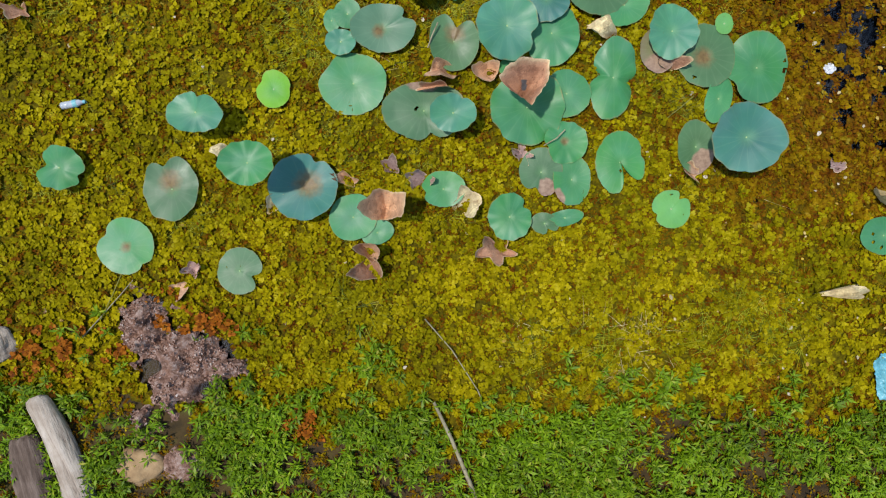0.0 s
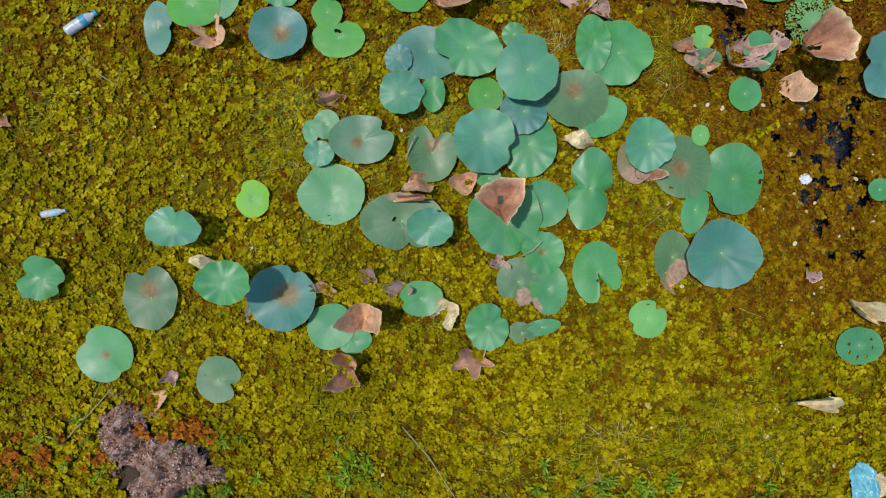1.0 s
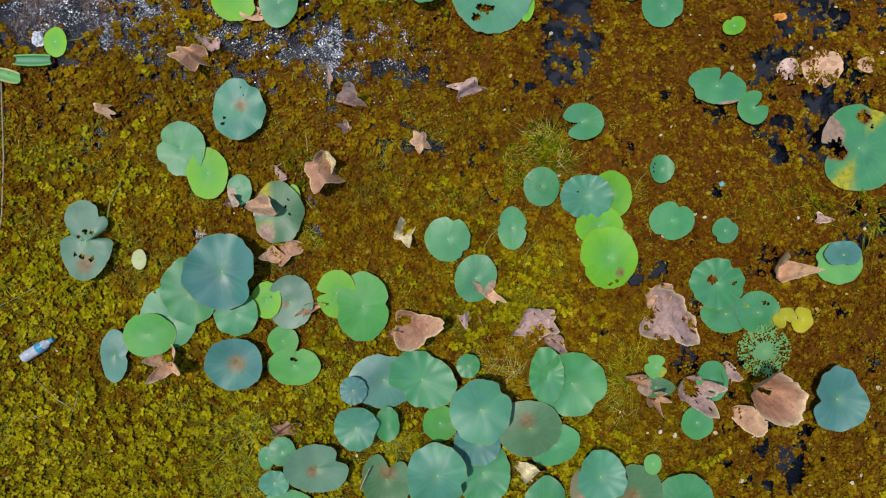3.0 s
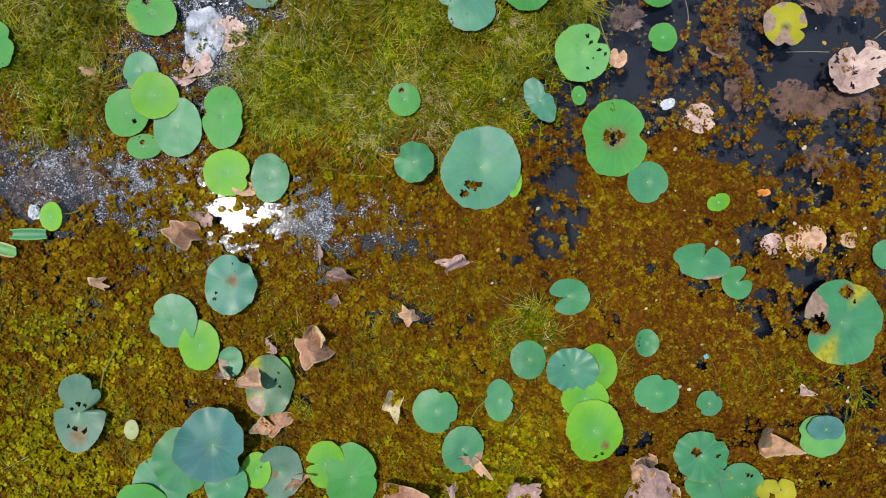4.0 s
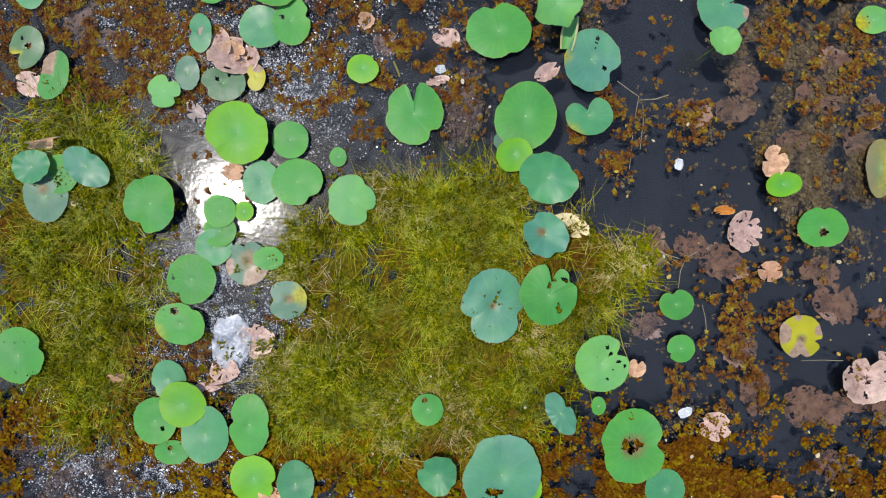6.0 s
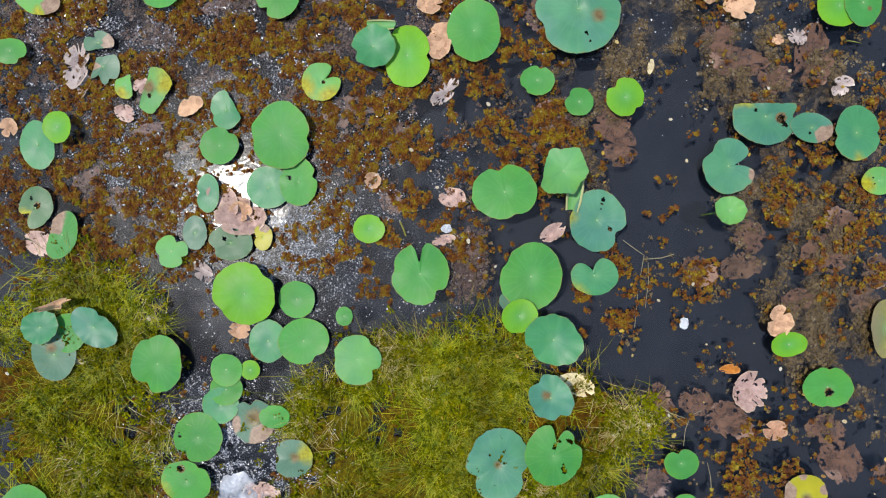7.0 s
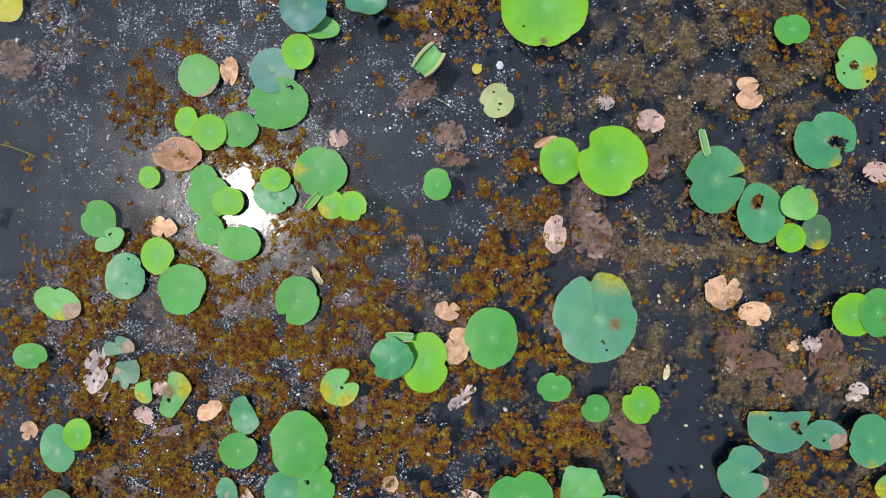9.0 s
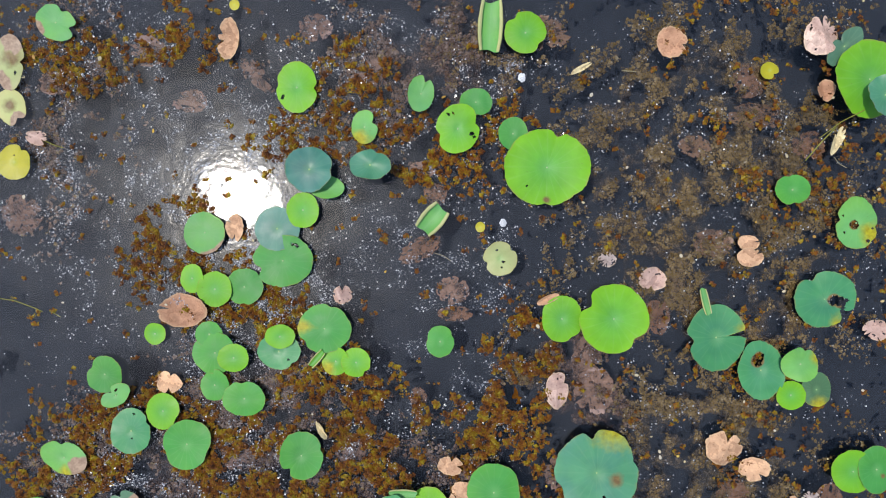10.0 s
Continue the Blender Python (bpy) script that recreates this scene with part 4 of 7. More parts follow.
round_about = grid_sheet("weed_mat", (-16, 16, LOW_Y, 24), 0.09, lambda x, y: 0.002 + 0.01 * rough_noise(x, y, 3, 80),
                         lambda x, y: (cover(x, y) > 0.6) & ((x < LOW_X + 0.08) | (x > HIGH_X - 0.08) | (y > HIGH_Y - 0.08)), WEED_MAT, "floating pond weed farther out on the pond", "pond weed", "stuff")
co = np.empty(len(round_about.data.vertices) * 3, dtype=np.float32)
round_about.data.vertices.foreach_get("co", co)
co = co.reshape(-1, 3)
round_about.data.attributes.new("green", "FLOAT", "POINT").data.foreach_set("value", np.clip(greenness(co[:, 0], co[:, 1]), 0, 1).astype(np.float32))

# ---- the small plants ----
GREEN_WEED = stuff_material("green_weed", ((0.0, shade(106, 92, 2)), (0.35, shade(164, 148, 3)), (0.7, shade(200, 182, 8)), (1.0, shade(230, 210, 54))), 0.7, 1, (0.5, 0.56, 0.42), spec=0.04, tuft=0.4, drift=2.0)
LATE_WEED = stuff_material("olive_brown_weed", ((0.15, shade(72, 36, 8)), (0.34, shade(134, 76, 12)), (0.5, shade(156, 100, 14)), (0.64, shade(158, 122, 9)), (0.84, shade(182, 158, 14)), (1.0, shade(212, 190, 104))), 0.6, 1, (0.68, 0.62, 0.62), spec=0.3, tuft=0.7)
BROWN_WEED = stuff_material("brown_weed", ((0.12, shade(90, 52, 10)), (0.38, shade(136, 84, 12)), (0.6, shade(156, 112, 14)), (0.78, shade(164, 142, 14)), (0.95, shade(204, 180, 70))), 0.7, 1, (0.66, 0.6, 0.6), spec=0.04, tuft=0.6)
DRY_GRASS = stuff_material("dry_grass", ((0.1, shade(150, 124, 50)), (0.5, shade(206, 182, 96)), (1.0, shade(246, 232, 180))), 0.6, spec=0.2)
GRASS = stuff_material("grass_blades", ((0.1, shade(84, 112, 2)), (0.4, shade(150, 168, 5)), (0.65, shade(208, 210, 12)), (0.88, shade(236, 220, 64)), (1.0, shade(244, 230, 160))), 0.6, 1, (0.38, 0.36, 0.18), spec=0.2, drift=2.6, tuft=0.35)
MOSS = stuff_material("moss_green", ((0.1, shade(74, 82, 2)), (0.45, shade(122, 128, 4)), (0.8, shade(168, 166, 8)), (1.0, shade(210, 178, 30))), 0.7, 1, (0.52, 0.46, 0.34), spec=0.04, drift=2.6, tuft=0.5)
HERB = stuff_material("bank_herb", ((0.05, shade(88, 108, 6)), (0.4, shade(124, 164, 10)), (0.75, shade(160, 196, 24)), (1.0, shade(214, 208, 90))), 0.5, 1, (0.6, 0.6, 0.4), spec=0.2, tuft=0.4, drift=2.2)
ALGAE = stuff_material("sunk_algae", ((0.08, shade(118, 100, 62)), (0.4, shade(172, 150, 106)), (0.75, shade(204, 182, 138)), (0.97, shade(248, 238, 216))), 0.8, 1, (0.7, 0.7, 0.66), spec=0.1, tuft=0.7)
OLIVE_WEED = stuff_material("olive_weed", ((0.0, shade(108, 80, 3)), (0.4, shade(152, 118, 6)), (0.8, shade(184, 148, 10)), (1.0, shade(210, 172, 48))), 0.7, 1, (0.62, 0.6, 0.55), spec=0.04, tuft=0.5)
UNDER_WEED = stuff_material("fine_weed", ((0.0, shade(112, 60, 8)), (0.34, shade(146, 92, 8)), (0.62, shade(154, 130, 6)), (0.9, shade(184, 162, 14)), (1.0, shade(216, 186, 92))), 0.7, 1, (0.66, 0.56, 0.5), spec=0.04, tuft=0.65, drift=2.6)
SCUM = stuff_material("pink_scum", ((0.05, shade(110, 90, 82)), (0.45, shade(160, 136, 126)), (0.97, shade(222, 206, 200))), 0.8, 1, (0.7, 0.66, 0.66), spec=0.1, tuft=0.8)

water_line = lambda y: smooth(-y, 0.85, 1.15)
x, y = sprinkle(700, lambda x, y: early(x, y) * (1 - 0.3 * smooth(y, 0.2, 1.2)) * np.clip((cover(x, y) - 0.5) * 5, 0, 1) * np.clip(greenness(x, y) * 1.2, 0.06, 1) * (1 - 0.6 * water_line(y)) * (1 - 0.6 * field("grass", x, y)))
olive = rng.rand(len(x)) > smooth(greenness(x, y), 0.45, 0.95)
big_mesh("olive_weed", rosettes(x[olive], y[olive], 0.01 + 0.016 * rng.rand(olive.sum()), 6, (0.02, 0.038), LOBED), 8, OLIVE_WEED, label="olive floating pond weed with lobed leaves", category="pond weed")
fx, fy = sprinkle(900, lambda x, y: early(x, y) * np.clip((cover(x, y) - 0.36) * 4, 0, 1) * (1 - 0.6 * smooth(y, 2.6, 4.2)) * np.clip(rough_noise(x, y, 3.2, 65) * 2.2 - 0.4, 0, 1))
big_mesh("fine_weed", rosettes(fx, fy, np.maximum(bank_height(fx, fy), 0) * (fy < -0.5) + 0.008 + 0.02 * rng.rand(len(fx)), 5, (0.012, 0.03), FEATHER, (0.0, 1.1)), 4, UNDER_WEED, label="fine feathery weed between the lobed leaves", category="pond weed")
x, y = x[~olive], y[~olive]
big_mesh("floating_weed", rosettes(x, y, 0.012 + 0.024 * rng.rand(len(x)), 6, (0.016, 0.036), LOBED), 8, GREEN_WEED, label="yellow-green floating pond weed with lobed leaves", category="pond weed")
x, y = sprinkle(740, lambda x, y: early(x, y) * np.clip((cover(x, y) - 0.47) * 5, 0, 1) * np.clip(1.45 - greenness(x, y) * 1.15 + 0.5 * smooth(-y, 0.2, 0.7) * smooth(rough_noise(x, y, 2.0, 64), 0.5, 0.7), 0.14, 1) * (1 - 0.7 * water_line(y)) * (1 - 0.5 * field("grass", x, y)))
big_mesh("brown_weed", rosettes(x, y, 0.006 + 0.018 * rng.rand(len(x)), 5, (0.014, 0.030), HEART, (0.0, 0.9)), 6, BROWN_WEED, label="rusty brown floating pond weed", category="pond weed")


def tuft_chance(x, y):
    spots = np.clip((0.5 * rough_noise(x, y, 5.0, 55) + 0.5 * grain(x, y, 11, 57) - 0.44) * 14, 0, 1)
    lone = 0.55 * smooth(rough_noise(x, y, 2.4, 91), 0.5, 0.68) * smooth(x, 1.2, 2.0) * (1 - 0.6 * smooth(y, 7.4, 8.4)) * (1 - 0.9 * field("open", x, y)) + 0.03
    return np.clip(field("tuft", x, y) * 1.3, lone, 1) * spots * (1 - early(x, y)) * (1 - 0.75 * field("grass", x, y))


cx, cy = sprinkle(1650, tuft_chance)
x, y = (np.repeat(v, 3) + rng.normal(0, 0.011, len(v) * 3) for v in (cx, cy))
big_mesh("brown_weed", lumps(x, y, 0.001 + 0.006 * rng.rand(len(x)), 0.008 + 0.015 * rng.rand(len(x)) ** 1.5, 4, 0.75), 3, LATE_WEED, label="dark olive-brown cushions of pond weed", category="pond weed")
x, y = (v + rng.normal(0, 0.012, len(v)) for v in (cx, cy))
big_mesh("brown_weed", rosettes(x, y, 0.006 + 0.012 * rng.rand(len(x)), 6, (0.008, 0.022), FEATHER, (0.0, 1.1), 0.006), 4, LATE_WEED, label="olive-brown tufts of pond weed in open water", category="pond weed")


def algae_chance(x, y):
    return np.clip(field("algae", x, y) * 1.2 - 0.8 * field("open", x, y) * smooth(x, 1.2, 1.5), 0, 1) * np.clip((0.6 * rough_noise(x, y, 5.5, 15) + 0.4 * grain(x, y, 11, 16) - 0.475 - 0.03 * smooth(x, 0.9, 1.4) * smooth(y, 8.2, 9.2)) * 12, 0, 1)


cx, cy = sprinkle(2900, lambda x, y: algae_chance(x, y) * (0.55 + 0.45 * smooth(y, 7.6, 8.6)))
left = rng.rand(len(cx)) < np.maximum(smooth(-cx, -1.1, 0.2) * 0.9, field("scum", cx, cy))
for pick, name, material, label, category in ((left, "pink_scum", SCUM, "pinkish grey scum just under the water", "scum"), (~left, "sunk_algae", ALGAE, "dull olive-brown algae just under the water", "algae")):
    x, y = cx[pick], cy[pick]
    z = -0.035 + 0.028 * rng.rand(len(x))
    tips = rng.rand(len(x)) < 0.5
    soft = lumps(*(np.repeat(v, 2) + rng.normal(0, 0.009, 2 * len(v)) * k for v, k in ((x, 1), (y, 1), (z, 0.2))), 0.004 + 0.012 * rng.rand(2 * len(x)) ** 2, 4)
    fringe = rosettes(x[tips], y[tips], z[tips], 5, (0.008, 0.018), FEATHER, (0.1, 1.0))
    fringe = np.concatenate((fringe[:, (0, 1, 2)], fringe[:, (0, 2, 3)]))
    big_mesh(name, np.concatenate((soft, fringe)), 3, material, label=label, category=category)

silt = Nodes("algae_silt")
dusk = silt.ramp(silt.noise(30.0, 6.0, silt.world_place(), 0.7), ((0.3, shade(100, 86, 58)), (0.5, shade(160, 140, 104)), (0.75, shade(212, 194, 162))))
rosy = silt.ramp(silt.noise(30.0, 6.0, silt.world_place(), 0.7), ((0.3, shade(84, 68, 64)), (0.5, shade(140, 116, 110)), (0.78, shade(206, 186, 180))))
SILT = silt.finish(silt.mix(silt.attribute("rosy"), dusk, rosy), 0.9, silt.bump(silt.noise(45.0, 4.0, silt.world_place()), 0.7, 0.01), 0.1)
fray = silt.math("ADD", silt.math("MULTIPLY", silt.attribute("thick"), 0.4), silt.math("MULTIPLY", silt.noise(30.0, 6.0, silt.world_place(), 0.75), 1.0))
thin = silt.tree.nodes.new("ShaderNodeMixShader")
gone = silt.tree.nodes.new("ShaderNodeBsdfTransparent")
for a, b in ((silt.ramp(fray, ((0.52, (0, 0, 0)), (0.88, (0.85, 0.85, 0.85)))), thin.inputs[0]), (gone.outputs[0], thin.inputs[1]), (silt.shader.outputs[0], thin.inputs[2]), (thin.outputs[0], silt.tree.nodes["Material Output"].inputs[0])):
    silt.tree.links.new(a, b)


def algae_depth(x, y):
    return np.clip(field("algae", x, y) * 1.15 - 0.7 * field("open", x, y) * smooth(x, 1.2, 1.5), 0, 1) * 0.5 + 0.5 * rough_noise(x, y, 5.5, 15) + 0.34 * grain(x, y, 11, 16) - 0.12 + 0.3 * (rough_noise(x, y, 14, 17) - 0.5) - 0.07 * smooth(x, 0.9, 1.4) * smooth(y, 8.2, 9.2)


silt_ob = grid_sheet("algae_mat", (LOW_X, HIGH_X, 3.0, HIGH_Y), 0.024, lambda x, y: -0.05 + 0.03 * rough_noise(x, y, 11, 83),
                     lambda x, y: algae_depth(x, y) > 0.62, SILT, "fuzzy brown algae mats just under the water", "algae", "stuff")
co = np.empty(len(silt_ob.data.vertices) * 3, dtype=np.float32)
silt_ob.data.vertices.foreach_get("co", co)
co = co.reshape(-1, 3).astype(float)
blush = np.clip(np.maximum(smooth(-co[:, 0], -0.9, 0.2), field("scum", co[:, 0], co[:, 1]) * 1.2) + 1.2 * (rough_noise(co[:, 0], co[:, 1], 2.2, 71) - 0.5), 0, 1)
silt_ob.data.attributes.new("thick", "FLOAT", "POINT").data.foreach_set("value", smooth(algae_depth(co[:, 0], co[:, 1]), 0.58, 1.05).astype(np.float32))
silt_ob.data.attributes.new("rosy", "FLOAT", "POINT").data.foreach_set("value", blush.astype(np.float32))


def blades(x, y, z, length, width, lean):
    """Thin arching blades, two quads and a tip each, as an array (pieces, 4, 3)."""
    n = len(x)
    th, size, bend = 12.6 * grain(x, y, 3.5, 12) + rng.normal(0, 0.9, n), rng.uniform(*length, n), rng.uniform(*lean, n)
    turn = th + rng.normal(0, 0.5, n)
    rows = []
    for k, u in enumerate((0.0, 0.35, 0.7, 1.0)):
        reach, up = size * np.sin(bend) * (u + 0.25 * u * u), np.minimum(0.6 * size * np.cos(bend) * (u - 0.4 * u * u), 0.012 + 0.03 * u)
        cx, cy = x + np.cos(th) * reach + 0.15 * size * u * u * np.cos(turn + 1.5), y + np.sin(th) * reach + 0.15 * size * u * u * np.sin(turn + 1.5)
        half = width * (1 - 0.9 * u ** 2) * 0.5
        rows.append((np.stack((cx - np.sin(th) * half, cy + np.cos(th) * half, z + up), 1), np.stack((cx + np.sin(th) * half, cy - np.cos(th) * half, z + up), 1)))
    quads = [np.stack((rows[k][0], rows[k][1], rows[k + 1][1], rows[k + 1][0]), 1) for k in range(3)]
    return np.concatenate(quads)


def grass_chance(x, y):
    return np.clip(field("grass", x, y) * 1.25 - 0.1, 0, 1)


def sprig_chance(x, y):
    """Short grass that comes up in soft clumps through the weed."""
    return 0.6 * smooth(rough_noise(x, y, 4.4, 47), 0.54, 0.68) * smooth(y, -0.2, 0.6) * (1 - smooth(y, 3.2, 4.2)) * (1 - smooth(x, 1.4, 2.2))


x, y = sprinkle(7600, lambda x, y: grass_chance(x, y) * np.clip((rough_noise(x, y, 3.0, 33) - 0.42) * 6, 0.04, 1) * np.clip((grain(x, y, 11, 34) - 0.15) * 2.2, 0.15, 1))
dry = rng.rand(len(x)) < np.clip((rough_noise(x, y, 2.3, 36) - 0.56) * 7, 0, 0.8)
big_mesh("dry_grass", blades(x[dry], y[dry], 0.016 + 0 * x[dry], (0.05, 0.22), 0.003, (0.9, 1.5)), 4, DRY_GRASS, label="tangled straw-coloured dry grass on the water", category="grass")
x, y = x[~dry], y[~dry]
big_mesh("water_grass", blades(x, y, 0.01 + 0 * x, (0.06, 0.30), 0.0036, (0.8, 1.5)), 4, GRASS, label="tangled yellow-green grass growing out of the water", category="grass")
x, y = sprinkle(6000, sprig_chance, (LOW_X, HIGH_X, -0.4, 4.2))
big_mesh("water_grass", blades(x, y, 0.012 + 0.02 * rng.rand(len(x)), (0.025, 0.075), 0.003, (0.2, 1.4)), 4, GRASS, label="short soft grass coming up through the weed", category="grass")
x, y = sprinkle(1500, lambda x, y: np.clip(field("grass", x, y) * 1.1, 0, 1) * smooth(y, 2.4, 3.4) * np.clip((rough_noise(x, y, 3.0, 33) - 0.36) * 5, 0.08, 1))
big_mesh("moss", rosettes(x, y, 0.006 + 0.035 * rng.rand(len(x)), 9, (0.014, 0.036), FEATHER, (0.1, 1.1)), 4, MOSS, label="yellow-green moss among the water grass", category="moss")
x, y = sprinkle(700, lambda x, y: np.clip(smooth(-y + 1.1 * (rough_noise(x, y, 2.2, 90) - 0.5) - 0.08 * smooth(x, 0.6, 2.4), 0.55, 1.5) * 1.2, 0, 1) * np.clip((rough_noise(x, y, 4.0, 44) - 0.34) * 5, 0.08, 1) * (1 - 0.9 * smooth(mound(x, y), 0.45, 0.9)) * (1 - np.exp(-(((x + 1.9) / 0.28) ** 2 + ((y + 1.4) / 0.16) ** 2))), (LOW_X, HIGH_X, LOW_Y, -0.3))
z = np.maximum(bank_height(x, y), 0.0)
big_mesh("bank_herb", np.concatenate([rosettes(x, y, z + lift, 7, (0.028, 0.066), SLIM, (0.15, 1.15)) for lift in (0.01, 0.04, 0.07)]), 4, HERB, label="bright green creeping herb on the bank", category="herb")

# small bubbles and foam; pale ones among the weed stand in for wet glints
near = (LOW_X, 1.0, 2.6, 10.6)
rx, ry = sprinkle(38000, lambda x, y: np.clip(field("raft", x, y), 0, 1) * np.clip((rough_noise(x, y, 8.0, 97) - 0.36) * 4, 0, 1) * np.clip((grain(x, y, 34, 98) - 0.2) * 2, 0, 1), near)
x, y = sprinkle(21000, lambda x, y: np.clip(field("foam", x, y), 0, 1) * np.clip((rough_noise(x, y, 7.0, 77) - 0.34) * 3.2, 0, 1) * np.clip((grain(x, y, 15, 78) - 0.15) * 1.3, 0, 1))
r = np.concatenate((0.0016 + 0.0062 * rng.rand(len(x)) ** 3.4, 0.0018 + 0.0052 * rng.rand(len(rx)) ** 2.4))
x, y = np.concatenate((x, rx)), np.concatenate((y, ry))
dome = []
corner = lambda wide, up, th: np.stack((x + r * wide * np.cos(th + spin), y + r * wide * np.sin(th + spin), r * up + rest), 1)
high = 0.08 + 0.5 * rng.rand(len(x)) ** 1.4
# rest lifts bubbles into the weed, as added specks of glint
spin, rest = rng.uniform(0, 1.6, len(x)), 0.022 * rng.rand(len(x)) * smooth(cover(x, y), 0.45, 0.6)
for k in range(3):
    a, c = k * math.pi * 2 / 3, (k + 1) * math.pi * 2 / 3
    dome.append(np.stack((corner(1.1, 0.0, a), corner(1.1, 0.0, c), corner(0.1, high, 0)), 1))
big_mesh("bubbles", np.concatenate(dome), 3, BUBBLE, label="tiny whitish bubbles on the water, those in the weed standing in for wet glints", category="bubbles")


# ---- the bank: logs, stones, crusted mud ----
def log(name, start, end, radius, tip, material, label, bend, seed):
    a, b = Vector(start), Vector(end)
    pts = 14
    side = (b - a).cross(Vector((0, 0, 1))).normalized()
    verts, faces, ring = [], [], 18
    for i in range(pts + 1):
        u = (0.0, 0.02, 0.06)[i] if i < 3 else i / pts
        c = a.lerp(b, u) + side * bend * math.sin(math.pi * u)
        r = radius + (tip - radius) * u
        r *= {0: 0.4, 1: 0.82, 2: 0.95, pts: 0.7}.get(i, 1.0)
        for k in range(ring):
            th = 2 * math.pi * k / ring
            rr = r * (1 + 0.16 * wobble(math.cos(th) * 1.3 + u * 2, math.sin(th) * 1.3, 1.5, seed) + 0.05 * wobble(th * 3, u * 3, 2.0, seed))
            verts.append(c + side * rr * math.cos(th) + Vector((0, 0, 1)) * rr * 0.8 * math.sin(th))
    for i in range(pts):
        for k in range(ring):
            p, q = i * ring + k, i * ring + (k + 1) % ring
            faces.append((p, q, q + ring, p + ring))
    faces += [tuple(range(ring)), tuple(reversed(range(pts * ring, (pts + 1) * ring)))]
    return tagged(mesh_object(name, verts, faces, material), label, "log")


log("driftwood_log", (-2.667, -0.898, 0.12), (-2.38, -1.743, 0.1), 0.076, 0.108, BLEACHED, "bleached grey driftwood log lying on the bank", -0.05, 3)
log("driftwood_log", (-2.761, -1.149, 0.08), (-2.607, -1.859, 0.08), 0.115, 0.145, BARK, "dark weathered log lying beside a paler one", 0.0, 8)


def stone(x, y, z, sx, sy, sz, seed, label, material=STONE):
    bm = bmesh.new()
    bmesh.ops.create_icosphere(bm, subdivisions=4, radius=1)
    for v in bm.verts:
        d = 1 + 0.22 * noise.noise(v.co * 1.3 + Vector((seed, 0, 0))) + 0.08 * noise.noise(v.co * 4 + Vector((0, seed, 0)))
        v.co = Vector((v.co.x * sx * d, v.co.y * sy * d, v.co.z * sz * d))
    for f in bm.faces:
        f.smooth = True
    me = bpy.data.meshes.new("stone")
    bm.to_mesh(me)
    bm.free()
    me.materials.append(material)
    ob = new("stone", me)
    ob.location = (x, y, z)
    return tagged(ob, label, "stone")


stone(-2.029, -1.375, 0.07, 0.16, 0.12, 0.08, 1.0, "rounded tan stone half sunk in the bank")
stone(-1.773, -1.375, 0.05, 0.14, 0.12, 0.06, 4.0, "greyish tan stone half sunk in the bank", CRUST)
stone(-2.974, -0.574, 0.03, 0.14, 0.13, 0.09, 7.0, "pale grey stone at the water's edge", BLEACHED)
stone(-2.358, -1.477, 0.03, 0.06, 0.05, 0.06, 9.0, "small dark stone beside the log", BARK)


HOLLOWS = tuple((v[0], v[1]) for v in ((-1.973, -0.738, 0), (-1.604, -0.901, 0), (-1.928, -1.064, 0), (-1.423, -0.623, 0)))


def crust_height(x, y):
    dips = sum(np.exp(-((x - px) ** 2 + (y - py) ** 2) / 0.055 ** 2) for px, py in HOLLOWS)
    return -0.05 - 0.22 * dips + 0.09 * (grain(x, y, 13, 58) - 0.5) + 0.17 * smooth(mound(x, y), 0.08, 1.0) + 0.15 * (rough_noise(x, y, 8, 51) - 0.5) + 0.05 * (grain(x, y, 30, 52) - 0.5)


grid_sheet("mud_mound", (-2.6, -1.1, -1.7, -0.1), 0.016, crust_height, lambda x, y: (crust_height(x, y) > 0.004) | (mound(x, y) > 0.62), CRUST, "crumbly pinkish grey mud mound at the water's edge", "mud", "structure")
CRUMB = stuff_material("mud_crumbs", ((0.0, shade(96, 62, 44)), (0.4, shade(168, 126, 106)), (0.85, shade(214, 178, 160)), (1.0, shade(244, 226, 214))), 0.8, spec=0.2)
x, y = sprinkle(3200, lambda x, y: np.clip(crust_height(x, y) * 14, 0, 1) * np.clip((rough_noise(x, y, 10, 61) - 0.3) * 4, 0, 1), (-2.7, -1.0, -1.8, -0.1))
big_mesh("mud_crumbs", rosettes(x, y, np.maximum(crust_height(x, y), 0.0), 6, (0.006, 0.017), ROUND, (0.2, 1.2), 0.003), 6, CRUMB, label="crumbs of dry pinkish mud", category="mud")

RUSTY = stuff_material("rusty_weed", ((0.1, shade(110, 56, 8)), (0.5, shade(176, 96, 14)), (0.9, shade(206, 132, 30))), 0.7, spec=0.12, tuft=0.4)
x, y = sprinkle(700, lambda x, y: np.clip(sum(np.exp(-((x - px) / rx) ** 2 - ((y - py) / ry) ** 2) for px, py, rx, ry in ((-2.6, -0.6, 0.2, 0.15), (-1.68, -0.45, 0.22, 0.07), (-1.84, -0.36, 0.1, 0.08), (-2.17, -0.57, 0.12, 0.1), (-1.52, -0.46, 0.1, 0.05), (-0.95, -1.13, 0.12, 0.1))) * 1.2, 0, 1) * np.clip((grain(x, y, 14, 93) - 0.25) * 3, 0, 1), (-3.0, -0.5, -1.6, -0.2))
big_mesh("rusty_weed", rosettes(x, y, 0.03 + 0.03 * rng.rand(len(x)), 7, (0.018, 0.036), LOBED, (0.1, 0.9)), 8, RUSTY, label="orange-brown weed beside the mud mound", category="pond weed")

# ---- stalks and twigs ----
def twig(points, radius, material, label, tip=None):
    return tagged(tube("twig", points, radius, material, tip), label, "twig")


